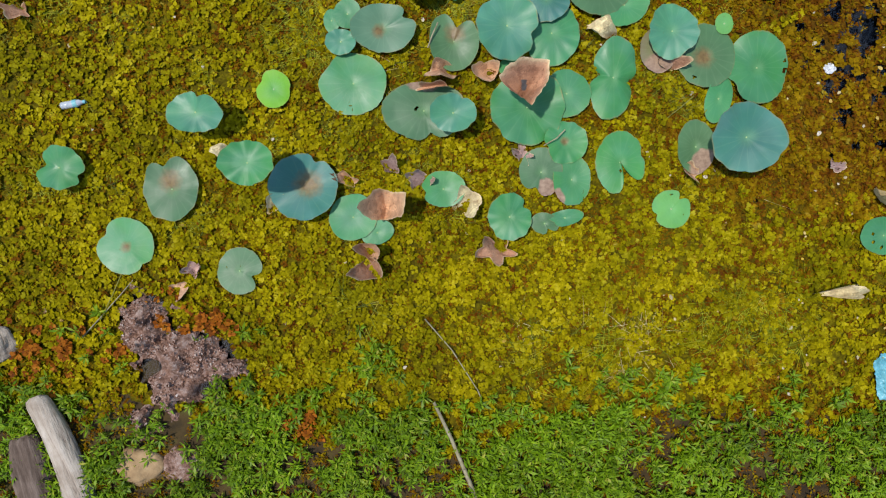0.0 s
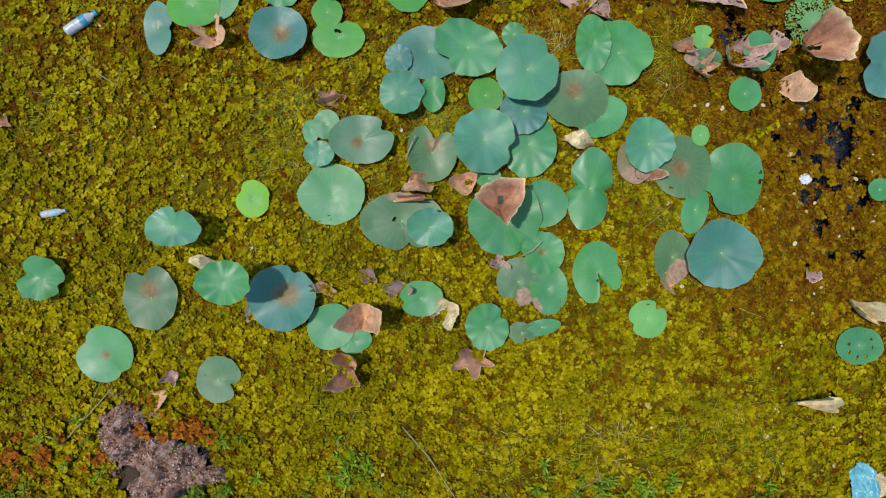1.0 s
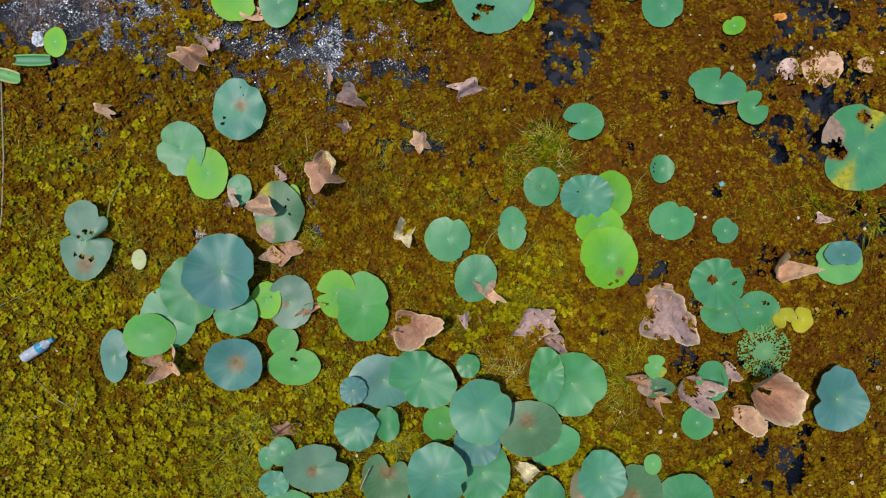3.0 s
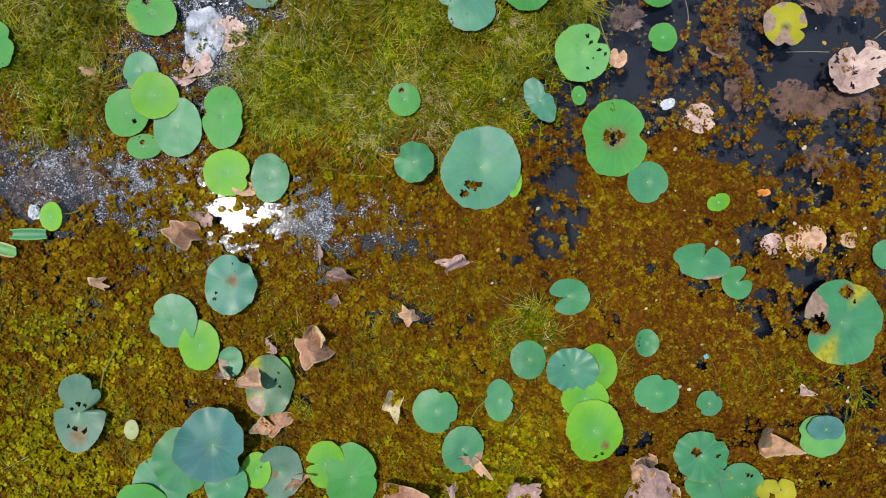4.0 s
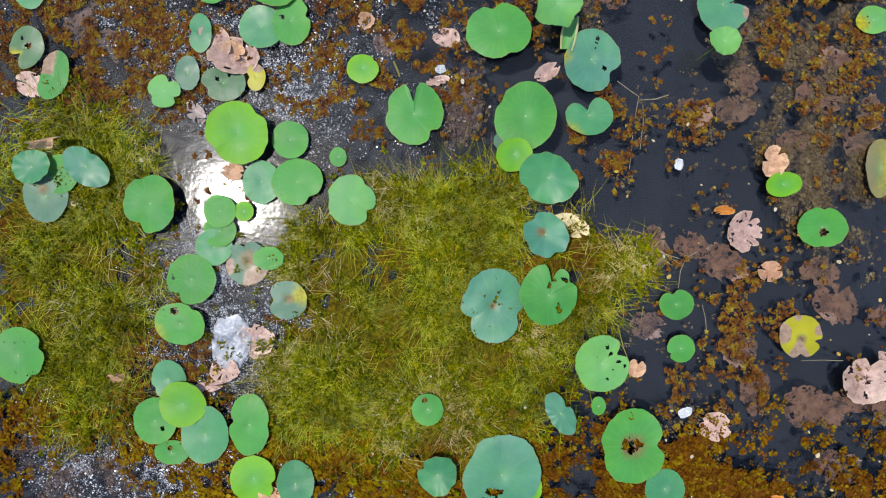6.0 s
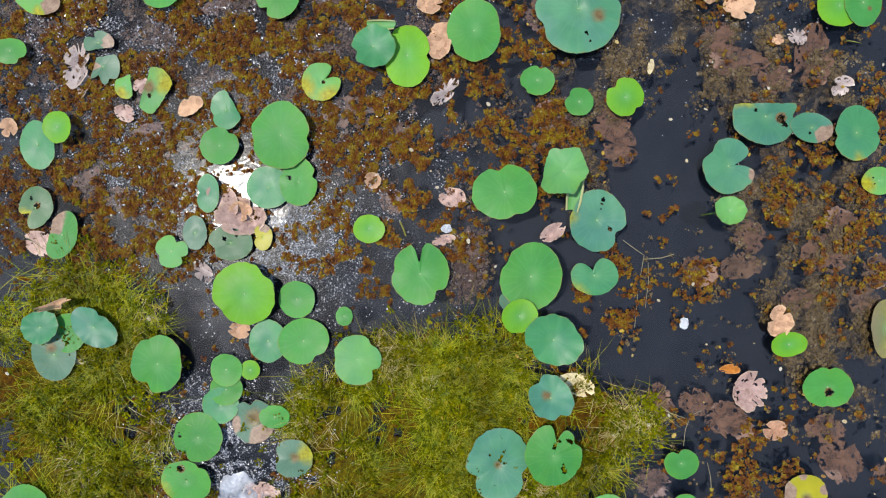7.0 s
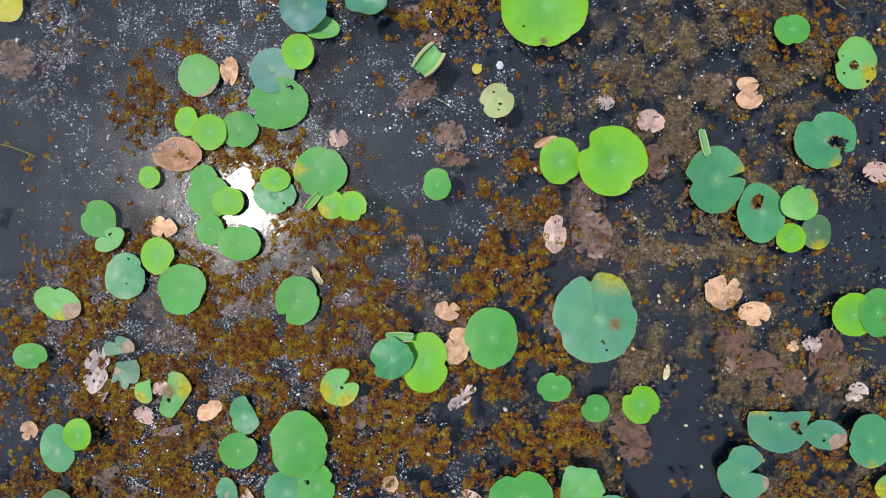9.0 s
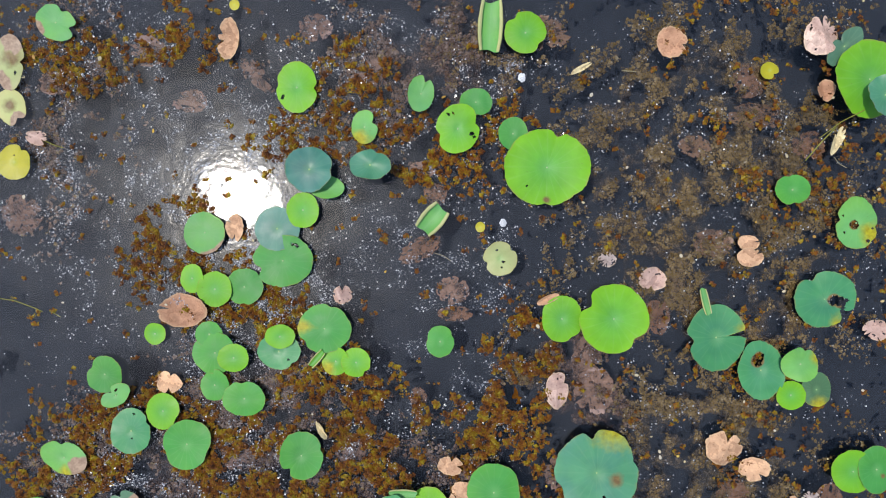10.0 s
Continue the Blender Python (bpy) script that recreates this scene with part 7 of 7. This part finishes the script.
lotus_leaf(2.302, 9.443, 0.052, 0.312, 0.395, 10, "bg", holes=((-.15, .36, .22), (-.08, .52, .16)), wave=.02)
lotus_leaf(2.518, 9.506, 0.14, 0.246, 0.231, 0, "p", cuts=((75, .12, .25), ), yellow=((20, .7, .4), ))
lotus_leaf(2.508, 9.278, 0.052, 0.198, 0.198, 0, "y")
lotus_leaf(2.687, 9.316, 0.04, 0.198, 0.236, 0, "o", yellow=((-80, .5, .6), ))
lotus_leaf(2.718, 9.932, 0.056, 0.425, 0.372, 20, "bg", cuts=((122, .12, .2), (-35, .2, .16)), holes=((.3, -.02, .17), (.5, -.1, .16), (.66, -.05, .13), (.6, -.3, .1)), yellow=((-60, .8, .3), ))
lotus_leaf(2.925, 10.449, 0.044, 0.282, 0.35, 0, "p", holes=((-.1, -.08, .17), (-.6, .3, .04), (.7, -.2, .05), (-.5, -.4, .05), (.5, -.75, .08)), yellow=((-35, .3, .6), ), cuts=((170, .12, .2), (-10, .06, .15)))
lotus_leaf(2.486, 10.666, 0.048, 0.236, 0.205, 0, "gg", cuts=((105, .06, .2), (-80, .08, .25)))
lotus_leaf(2.956, 11.404, 0.1, 0.458, 0.518, 0, "y")
lotus_leaf(2.977, 11.272, 0.22, 0.226, 0.263, 0, "b", cup=.06)
lotus_leaf(2.815, 11.636, 0.04, 0.152, 0.32, -40, "ob", cuts=((120, .25, .3), (-40, .2, .3)))
lotus_leaf(-2.483, 11.698, 0.04, 0.282, 0.229, -30, "p", cuts=((60, .15, .3), (-20, .2, .2)), dead=((200, .7, .5), ))
lotus_leaf(-2.791, 11.429, 0.04, 0.198, 0.373, 0, "cream", cuts=((0, .15, .2), ), dead=((80, .4, .6), (250, .5, .5)), rust=(.1, .2, .4), holes=((.3, -.5, .08), ))
lotus_leaf(-2.774, 11.127, 0.04, 0.198, 0.251, 20, "cream", cuts=((-60, .2, .3), ), dead=((300, .4, .7), ), rust=(-.1, .1, .35))
lotus_leaf(-2.75, 10.76, 0.044, 0.221, 0.236, 0, "yellow", cuts=((60, .12, .2), ), holes=((.0, .4, .05), ))
lotus_leaf(2.314, 11.464, 0.04, 0.122, 0.114, 0, "yellow", cuts=((-40, .2, .3), ))
lotus_leaf(0.388, 10.378, 0.04, 0.065, 0.069, 0, "yellow")
lotus_leaf(-1.286, 11.837, 0.04, 0.069, 0.069, 0, "yellow")

# ---- withered leaves ----
withered_leaf(-0.4, 0.275, 0.1, 0.25, 0.25, 0, "tan", 1, outline=((26, 1.4), (105, 1.0), (185, 1.3), (227, 0.95), (329, 1.15)))
withered_leaf(-0.508, -0.007, 0.06, 0.11, 0.169, 60, "tan", 2)
withered_leaf(-0.532, -0.124, 0.06, 0.21, 0.19, 0, "brown", 3, outline=((20, 1.2), (75, 1.05), (120, 0.75), (190, 1.2), (250, 0.8), (330, 1.25)))
withered_leaf(-1.443, 0.656, 0.08, 0.095, 0.168, 80, "pale", 4)
withered_leaf(-1.664, -0.095, 0.06, 0.11, 0.11, 0, "mauve", 5)
withered_leaf(-1.758, -0.24, 0.06, 0.117, 0.125, 50, "tan", 6)
withered_leaf(-0.17, 0.456, 0.06, 0.132, 0.191, 80, "mauve", 7)
withered_leaf(0.131, 0.298, 0.06, 0.191, 0.183, 30, "pale", 8)
withered_leaf(0.299, -0.006, 0.06, 0.271, 0.169, -15, "brown", 9)
withered_leaf(0.483, 1.025, 0.14, 0.309, 0.309, 0, "brown", 10, funnel=True,outline=((40,1.2),(114,.84),(175,1.23),(276,1.15),(352,.87)), apex=(0.0, -0.45), hole=0.15)
withered_leaf(-0.073, 1.039, 0.1, 0.218, 0.044, 0, "brown", 12)
withered_leaf(-0.013, 1.139, 0.06, 0.227, 0.132, 10, "tan", 13)
withered_leaf(0.265, 1.135, 0.06, 0.176, 0.154, 30, "tan", 14)
withered_leaf(0.487, 0.61, 0.06, 0.139, 0.132, 0, "mauve", 15)
withered_leaf(-0.366, 0.543, 0.06, 0.103, 0.125, 70, "mauve", 16)
withered_leaf(-0.668, 0.464, 0.06, 0.088, 0.183, 70, "tan", 17)
withered_leaf(-1.117, 0.325, 0.06, 0.095, 0.161, -50, "pale", 18)
withered_leaf(1.446, 1.189, 0.06, 0.205, 0.11, -20, "brown", 19)
withered_leaf(1.567, 0.483, 0.06, 0.103, 0.125, 0, "tan", 20)
withered_leaf(2.526, -0.31, 0.06, 0.249, 0.088, 10, "pale", 22)
withered_leaf(2.532, 0.516, 0.06, 0.147, 0.11, 10, "mauve", 23)
withered_leaf(-2.758, 1.587, 0.06, 0.169, 0.125, -35, "brown", 24)
withered_leaf(2.863, 0.263, 0.06, 0.125, 0.243, 60, "pale", 25)
withered_leaf(0.992, 1.405, 0.06, 0.191, 0.11, -15, "pale", 26)
withered_leaf(-0.585, 1.691, 0.06, 0.183, 0.11, 10, "brown", 27)
withered_leaf(-0.714, 3.143, 0.12, 0.144, 0.181, 70, "tan", 28)
withered_leaf(-0.588, 2.855, 0.06, 0.22, 0.213, 20, "brown", 29)
withered_leaf(-0.672, 2.82, 0.06, 0.147, 0.117, 0, "tan", 30)
withered_leaf(-0.636, 3.336, 0.06, 0.147, 0.117, -20, "mauve", 31)
withered_leaf(-0.93, 3.175, 0.06, 0.147, 0.11, -40, "mauve", 32)
withered_leaf(-0.352, 3.344, 0.06, 0.257, 0.242, -20, "brown", 33)
withered_leaf(-0.3, 3.408, 0.08, 0.102, 0.124, 0, "pale", 34)
withered_leaf(-1.358, 2.125, 0.08, 0.212, 0.219, -30, "tan", 35)
withered_leaf(-0.421, 2.478, 0.06, 0.066, 0.22, -70, "tan", 36)
withered_leaf(0.24, 2.365, 0.06, 0.33, 0.227, -10, "brown", 37)
withered_leaf(0.13, 2.3, 0.07, 0.146, 0.073, -20, "tan", 38)
withered_leaf(0.57, 2.395, 0.06, 0.103, 0.095, 0, "mauve", 39)
withered_leaf(0.285, 3.553, 0.06, 0.125, 0.132, 45, "tan", 40)
withered_leaf(1.046, 2.365, 0.06, 0.293, 0.279, 40, "mauve", 41)
withered_leaf(1.17, 2.239, 0.06, 0.147, 0.095, -35, "mauve", 42)
withered_leaf(0.18, 2.965, 0.07, 0.19, 0.19, 15, "pale", 43, outline=((20, 1.1), (52, .62), (85, 1.25), (140, .6), (195, 1.0), (235, .62), (275, 1.35), (325, .62)))
withered_leaf(0.716, 2.575, 0.09, 0.08, 0.218, 60, "tan", 44)
withered_leaf(0.613, 3.894, 0.06, 0.254, 0.135, 0, "mauve", 45)
withered_leaf(-0.156, 3.823, 0.06, 0.135, 0.21, 70, "mauve", 46)
withered_leaf(-0.193, 3.65, 0.06, 0.082, 0.082, 0, "pink", 47)
withered_leaf(-0.298, 3.962, 0.06, 0.067, 0.135, 0, "mauve", 48)
withered_leaf(1.917, 2.382, 0.06, 0.388, 0.366, -30, "mauve", 49)
withered_leaf(1.796, 2.53, 0.06, 0.183, 0.095, 60, "tan", 50)
withered_leaf(2.055, 1.925, 0.06, 0.257, 0.227, 0, "mauve", 51, hole=.42)
withered_leaf(2.302, 2.011, 0.06, 0.117, 0.147, 0, "mauve", 52)
withered_leaf(1.713, 1.998, 0.06, 0.073, 0.183, 80, "tan", 53)
withered_leaf(1.823, 1.868, 0.06, 0.147, 0.147, 0, "tan", 54)
withered_leaf(2.466, 1.94, 0.14, 0.37, 0.37, 0, "brown", 55, funnel=True, outline=((5, 1.03), (67, .73), (103, 1.04), (174, .98), (221, 0.95), (268, 0.85), (315, 0.95)), apex=(-0.25, 0.1), hole=0.16)
withered_leaf(2.43, 1.74, 0.08, 0.2, 0.22, 0, "tan", 155, outline=((30, .7), (100, .9), (165, 1.25), (225, .85), (285, 1.25), (345, 0.9)))
withered_leaf(2.648, 2.732, 0.08, 0.233, 0.233, 0, "tan", 57, outline=((39,.5),(94,.95),(156,1.5),(197,1.05),(254,1.1),(353,1.3)))
withered_leaf(2.909, 3.035, 0.06, 0.132, 0.103, 0, "pink", 58)
withered_leaf(1.862, 2.584, 0.06, 0.147, 0.11, 30, "tan", 59)
withered_leaf(-1.184, 4.112, 0.06, 0.27, 0.17, -20, "brown", 61)
withered_leaf(-1.06, 4.19, 0.06, 0.1, 0.2, 60, "mauve", 62)
withered_leaf(-1.747, 3.767, 0.06, 0.105, 0.135, 60, "tan", 63)
withered_leaf(-0.797, 4.392, 0.04, 0.105, 0.165, 80, "tan", 64)
withered_leaf(-0.905, 5.409, 0.02, 0.196, 0.219, 0, "pink", 65)
withered_leaf(-1.113, 5.229, 0.02, 0.212, 0.174, 0, "pink", 66)
withered_leaf(-1.215, 5.116, 0.02, 0.227, 0.083, 10, "mauve", 67)
withered_leaf(-1.831, 5.152, 0.03, 0.166, 0.098, 0, "brown", 68)
withered_leaf(1.672, 5.248, 0.04, 0.128, 0.135, 45, "tan", 69)
withered_leaf(3.25, 5.17, 0.03, 0.40, 0.34, 15, "pink", 301, hole=0.17)
withered_leaf(3.38, 5.3, 0.035, 0.16, 0.1, -50, "pink", 302)
withered_leaf(2.224, 4.855, 0.015, 0.227, 0.219, 0, "pink", 71)
withered_leaf(2.937, 4.032, 0.03, 0.277, 0.247, 0, "tan", 72)
withered_leaf(3.226, 4.043, 0.03, 0.135, 0.112, 0, "tan", 73)
withered_leaf(2.712, 4.017, 0.03, 0.15, 0.15, 0, "pink", 74)
withered_leaf(2.389, 6.178, 0.02, 0.206, 0.274, 0, "mauve", 75)
withered_leaf(2.264, 6.32, 0.03, 0.152, 0.068, 0, "amber", 76)
withered_leaf(2.65, 4.36, 0.03, 0.098, 0.053, 0, "amber", 77)
withered_leaf(-1.03, 7.33, 0.04, 0.36, 0.27, -8, "pink", 78)
withered_leaf(-1.16, 7.42, 0.03, 0.2, 0.26, 30, "pink", 194)
withered_leaf(-1.043, 7.36, 0.04, 0.167, 0.152, 0, "tan", 79)
withered_leaf(-2.398, 7.137, 0.02, 0.167, 0.244, 70, "pink", 80)
withered_leaf(-2.224, 6.73, 0.12, 0.223, 0.052, 20, "tan", 81)
withered_leaf(-2.121, 6.342, 0.04, 0.068, 0.265, 80, "pale", 82)
withered_leaf(-2.595, 7.909, 0.04, 0.114, 0.136, 0, "tan", 83)
withered_leaf(-2.137, 8.324, 0.01, 0.343, 0.168, 80, "white", 84)
withered_leaf(-1.821, 8.014, 0.02, 0.114, 0.152, 60, "pink", 85)
withered_leaf(-1.385, 8.059, 0.04, 0.121, 0.189, -60, "tan", 86)
withered_leaf(0.272, 8.486, 0.04, 0.174, 0.189, 0, "tan", 87)
withered_leaf(0.214, 8.756, 0.04, 0.189, 0.136, 0, "tan", 88)
withered_leaf(-1.044, 6.559, 0.03, 0.167, 0.129, 0, "tan", 89)
withered_leaf(1.05, 7.235, 0.04, 0.189, 0.106, 30, "pink", 90)
withered_leaf(0.376, 7.465, 0.01, 0.191, 0.137, 0, "pink", 91)
withered_leaf(2.578, 6.646, 0.04, 0.182, 0.235, 0, "tan", 92)
withered_leaf(2.076, 8.903, 0.03, 0.273, 0.235, 0, "tan", 93)
withered_leaf(2.286, 8.762, 0.03, 0.22, 0.174, 0, "tan", 94)
withered_leaf(2.687, 8.563, 0.02, 0.122, 0.137, 60, "white", 95)
withered_leaf(2.558, 8.543, 0.02, 0.091, 0.076, 0, "tan", 96)
withered_leaf(2.989, 8.237, 0.02, 0.137, 0.175, -50, "white", 97)
withered_leaf(0.32, 8.167, 0.01, 0.107, 0.244, -45, "white", 98)
withered_leaf(-0.158, 7.574, 0.02, 0.114, 0.114, 0, "tan", 99)
withered_leaf(0.321, 7.178, 0.01, 0.176, 0.076, 15, "pink", 100)
withered_leaf(1.227, 6.212, 0.02, 0.152, 0.266, 70, "pale", 101)
withered_leaf(-1.267, 10.35, 0.04, 0.13, 0.198, 0, "tan", 102)
withered_leaf(-1.701, 9.288, 0.04, 0.198, 0.145, -10, "tan", 103)
withered_leaf(-1.614, 9.776, 0.012, 0.368, 0.238, 0, "brown", 104)
withered_leaf(0.855, 9.898, 0.04, 0.175, 0.053, 25, "tan", 105)
withered_leaf(2.207, 10.303, 0.03, 0.153, 0.107, 0, "tan", 106)
withered_leaf(2.221, 10.204, 0.03, 0.176, 0.13, 0, "tan", 107)
withered_leaf(1.554, 10.043, 0.02, 0.214, 0.168, 0, "pink", 108)
withered_leaf(3.085, 9.728, 0.03, 0.199, 0.145, -15, "pink", 109)
withered_leaf(2.669, 11.705, 0.015, 0.245, 0.284, 0, "pink", 110)
withered_leaf(2.783, 10.999, 0.04, 0.069, 0.221, -25, "pale", 111)
withered_leaf(1.658, 11.654, 0.012, 0.222, 0.207, -40, "brown", 112)
withered_leaf(2.707, 11.338, 0.012, 0.13, 0.161, 0, "brown", 113)
withered_leaf(-1.324, 11.609, 0.03, 0.153, 0.298, 0, "tan", 114)
withered_leaf(-0.537, 9.903, 0.02, 0.13, 0.13, 0, "pink", 115)
withered_leaf(1.257, 10.172, 0.015, 0.13, 0.107, 0, "white", 117)
withered_leaf(0.306, 8.587, 0.03, 0.168, 0.107, 0, "tan", 118)
rolled_leaf(1.908, 9.903, 0.06, 0.18, 0.055, 105, "p", "cream")
withered_leaf(1.052, 11.46, 0.04, 0.168, 0.038, 30, "pale", 120)
withered_leaf(-0.667, 8.98, 0.03, 0.046, 0.153, 30, "pale", 121)
withered_leaf(-2.615, 10.925, 0.02, 0.153, 0.1, 0, "pink", 122)
withered_leaf(0.931, 9.278, 0.005, 0.154, 0.269, 0, "pink", 123)
withered_leaf(1.704, 8.355, 0.03, 0.046, 0.114, -10, "pale", 124)
withered_leaf(2.578, 5.906, -0.03, 0.191, 0.153, 0, "brown", 125)
withered_leaf(-1.295, 6.956, 0.02, 0.19, 0.114, -55, "white", 190)
withered_leaf(-1.715, 8.2, 0.035, 0.129, 0.106, 20, "pink", 191)
withered_leaf(-2.099, 8.184, 0.01, 0.191, 0.084, 75, "white", 192)
withered_leaf(-0.901, 5.439, 0.02, 0.219, 0.28, 70, "pink", 193)

# ---- sunk leaves ----
withered_leaf(2.389, 5.373, -0.035, 0.245, 0.229, 0, "brown", 200, sunk=True)
withered_leaf(2.85, 4.981, -0.035, 0.29, 0.29, 0, "brown", 202, sunk=True)
withered_leaf(2.253, 5.97, -0.035, 0.329, 0.229, -20, "brown", 203, sunk=True)
withered_leaf(3.022, 4.923, -0.035, 0.229, 0.191, 0, "brown", 204, sunk=True)
withered_leaf(3.136, 5, -0.035, 0.42, 0.153, 0, "brown", 205, sunk=True)
withered_leaf(3.024, 4.58, -0.035, 0.191, 0.229, 0, "brown", 206, sunk=True)
withered_leaf(3.177, 4.503, -0.035, 0.191, 0.191, 0, "mauve", 207, sunk=True)
withered_leaf(3.056, 5.685, -0.035, 0.268, 0.306, 50, "brown", 208, sunk=True)
withered_leaf(3.423, 4.962, -0.035, 0.191, 0.229, 0, "brown", 209, sunk=True)
withered_leaf(2.062, 6.084, -0.035, 0.229, 0.191, 0, "brown", 210, sunk=True)
withered_leaf(1.759, 5.533, -0.035, 0.229, 0.191, 0, "mauve", 211, sunk=True)
withered_leaf(3.362, 5.609, -0.035, 0.153, 0.153, 0, "brown", 212, sunk=True)
withered_leaf(2.94, 5.913, -0.035, 0.268, 0.191, 0, "brown", 213, sunk=True)
withered_leaf(1.834, 6.027, -0.035, 0.153, 0.191, 0, "mauve", 214, sunk=True)
withered_leaf(2.925, 7.103, -0.035, 0.347, 0.27, 0, "brown", 215, sunk=True)
withered_leaf(1.785, 6.105, -0.035, 0.154, 0.231, 0, "brown", 217, sunk=True)
withered_leaf(3.2, 6.8, -0.035, 0.231, 0.231, 0, "umber", 218, sunk=True)
withered_leaf(2.738, 6.798, -0.035, 0.231, 0.154, 0, "brown", 219, sunk=True)
withered_leaf(2.532, 5.066, -0.035, 0.193, 0.347, 0, "brown", 220, sunk=True)
withered_leaf(3.123, 4.562, -0.035, 0.231, 0.193, 0, "mauve", 221, sunk=True)
withered_leaf(2.287, 8.403, -0.035, 0.424, 0.231, 0, "brown", 222, sunk=True)
withered_leaf(2.17, 8.555, -0.035, 0.231, 0.231, 0, "brown", 223, sunk=True)
withered_leaf(2.824, 8.446, -0.035, 0.27, 0.424, 0, "brown", 224, sunk=True)
withered_leaf(2.558, 8.291, -0.035, 0.231, 0.193, 0, "brown", 225, sunk=True)
withered_leaf(1.52, 7.83, -0.035, 0.231, 0.27, 0, "brown", 226, sunk=True)
withered_leaf(1.448, 7.975, -0.035, 0.27, 0.231, 0, "brown", 227, sunk=True)
withered_leaf(2.039, 6.98, -0.035, 0.231, 0.193, 0, "brown", 228, sunk=True)
withered_leaf(2.421, 7.215, -0.035, 0.231, 0.231, 0, "brown", 229, sunk=True)
withered_leaf(3.037, 7.297, -0.035, 0.347, 0.193, -30, "brown", 230, sunk=True)
withered_leaf(2.347, 7.021, -0.035, 0.27, 0.193, 0, "umber", 232, sunk=True)
withered_leaf(3.274, 6.99, -0.035, 0.193, 0.231, 0, "umber", 233, sunk=True)
withered_leaf(1.025, 8.01, -0.035, 0.231, 0.231, 0, "pink", 234, sunk=True)
withered_leaf(0.979, 8.697, -0.035, 0.231, 0.231, 0, "pink", 235, sunk=True)
withered_leaf(0.366, 8.654, -0.035, 0.231, 0.308, 0, "mauve", 236, sunk=True)
withered_leaf(-0.047, 7.464, -0.035, 0.154, 0.27, 30, "mauve", 237, sunk=True)
withered_leaf(0.495, 7.045, -0.035, 0.154, 0.462, 0, "mauve", 238, sunk=True)
withered_leaf(-0.319, 8.037, -0.035, 0.347, 0.231, 0, "mauve", 239, sunk=True)
withered_leaf(-0.552, 8.493, -0.035, 0.231, 0.231, 0, "mauve", 240, sunk=True)
withered_leaf(-1.585, 7.835, -0.035, 0.347, 0.231, 0, "mauve", 241, sunk=True)
withered_leaf(-1.891, 7.41, -0.035, 0.231, 0.231, 0, "mauve", 242, sunk=True)
withered_leaf(-2.083, 7.524, -0.035, 0.231, 0.27, 0, "mauve", 243, sunk=True)
withered_leaf(-0.011, 7.886, -0.035, 0.231, 0.193, 0, "mauve", 244, sunk=True)
withered_leaf(0.207, 9.939, -0.035, 0.232, 0.201, 0, "pink", 245, sunk=True)
withered_leaf(0.229, 9.784, -0.035, 0.24, 0.108, 0, "brown", 246, sunk=True)
withered_leaf(-0.011, 10.226, -0.035, 0.155, 0.31, -60, "brown", 247, sunk=True)
withered_leaf(-1.882, 11.522, -0.035, 0.256, 0.201, 0, "mauve", 248, sunk=True)
withered_leaf(-0.398, 11.415, -0.035, 0.232, 0.232, 0, "mauve", 249, sunk=True)
withered_leaf(1.148, 9.469, -0.035, 0.194, 0.349, 0, "pink", 250, sunk=True)
withered_leaf(1.607, 9.788, -0.035, 0.232, 0.232, 0, "brown", 251, sunk=True)
withered_leaf(1.191, 9.274, -0.035, 0.271, 0.31, 0, "pink", 252, sunk=True)
withered_leaf(-2.739, 10.41, -0.035, 0.271, 0.271, 0, "mauve", 253, sunk=True)
withered_leaf(-1.168, 11.401, -0.035, 0.271, 0.116, -50, "mauve", 254, sunk=True)
withered_leaf(-1.59, 11.201, -0.035, 0.232, 0.155, 0, "mauve", 255, sunk=True)
withered_leaf(0.792, 11.705, -0.035, 0.349, 0.232, 0, "umber", 256, sunk=True)
withered_leaf(2.227, 11.423, -0.035, 0.232, 0.232, 0, "brown", 257, sunk=True)
withered_leaf(1.852, 10.954, -0.035, 0.232, 0.155, 0, "umber", 258, sunk=True)
withered_leaf(2.272, 11.174, -0.035, 0.349, 0.194, 0, "umber", 259, sunk=True)
withered_leaf(2.626, 10.968, -0.035, 0.232, 0.194, 0, "brown", 260, sunk=True)
withered_leaf(1.984, 10.299, -0.035, 0.271, 0.194, 0, "umber", 261, sunk=True)
withered_leaf(0.079, 10.595, -0.035, 0.155, 0.155, 0, "brown", 262, sunk=True)
withered_leaf(-0.001, 10.767, -0.035, 0.194, 0.116, 0, "pink", 263, sunk=True)
withered_leaf(-0.813, 10.791, -0.035, 0.116, 0.116, 0, "mauve", 264, sunk=True)
withered_leaf(-0.013, 9.195, -0.035, 0.116, 0.155, 0, "brown", 265, sunk=True)
withered_leaf(0.493, 9.165, -0.035, 0.093, 0.093, 0, "brown", 266, sunk=True)
withered_leaf(-1.251, 8.804, -0.035, 0.232, 0.232, 0, "mauve", 267, sunk=True)
withered_leaf(-0.474, 8.817, -0.035, 0.194, 0.271, 0, "mauve", 268, sunk=True)
withered_leaf(-2.515, 11.3, -0.035, 0.232, 0.155, 0, "pink", 270, sunk=True)
withered_leaf(-0.749, 11.715, -0.035, 0.232, 0.194, 0, "mauve", 271, sunk=True)
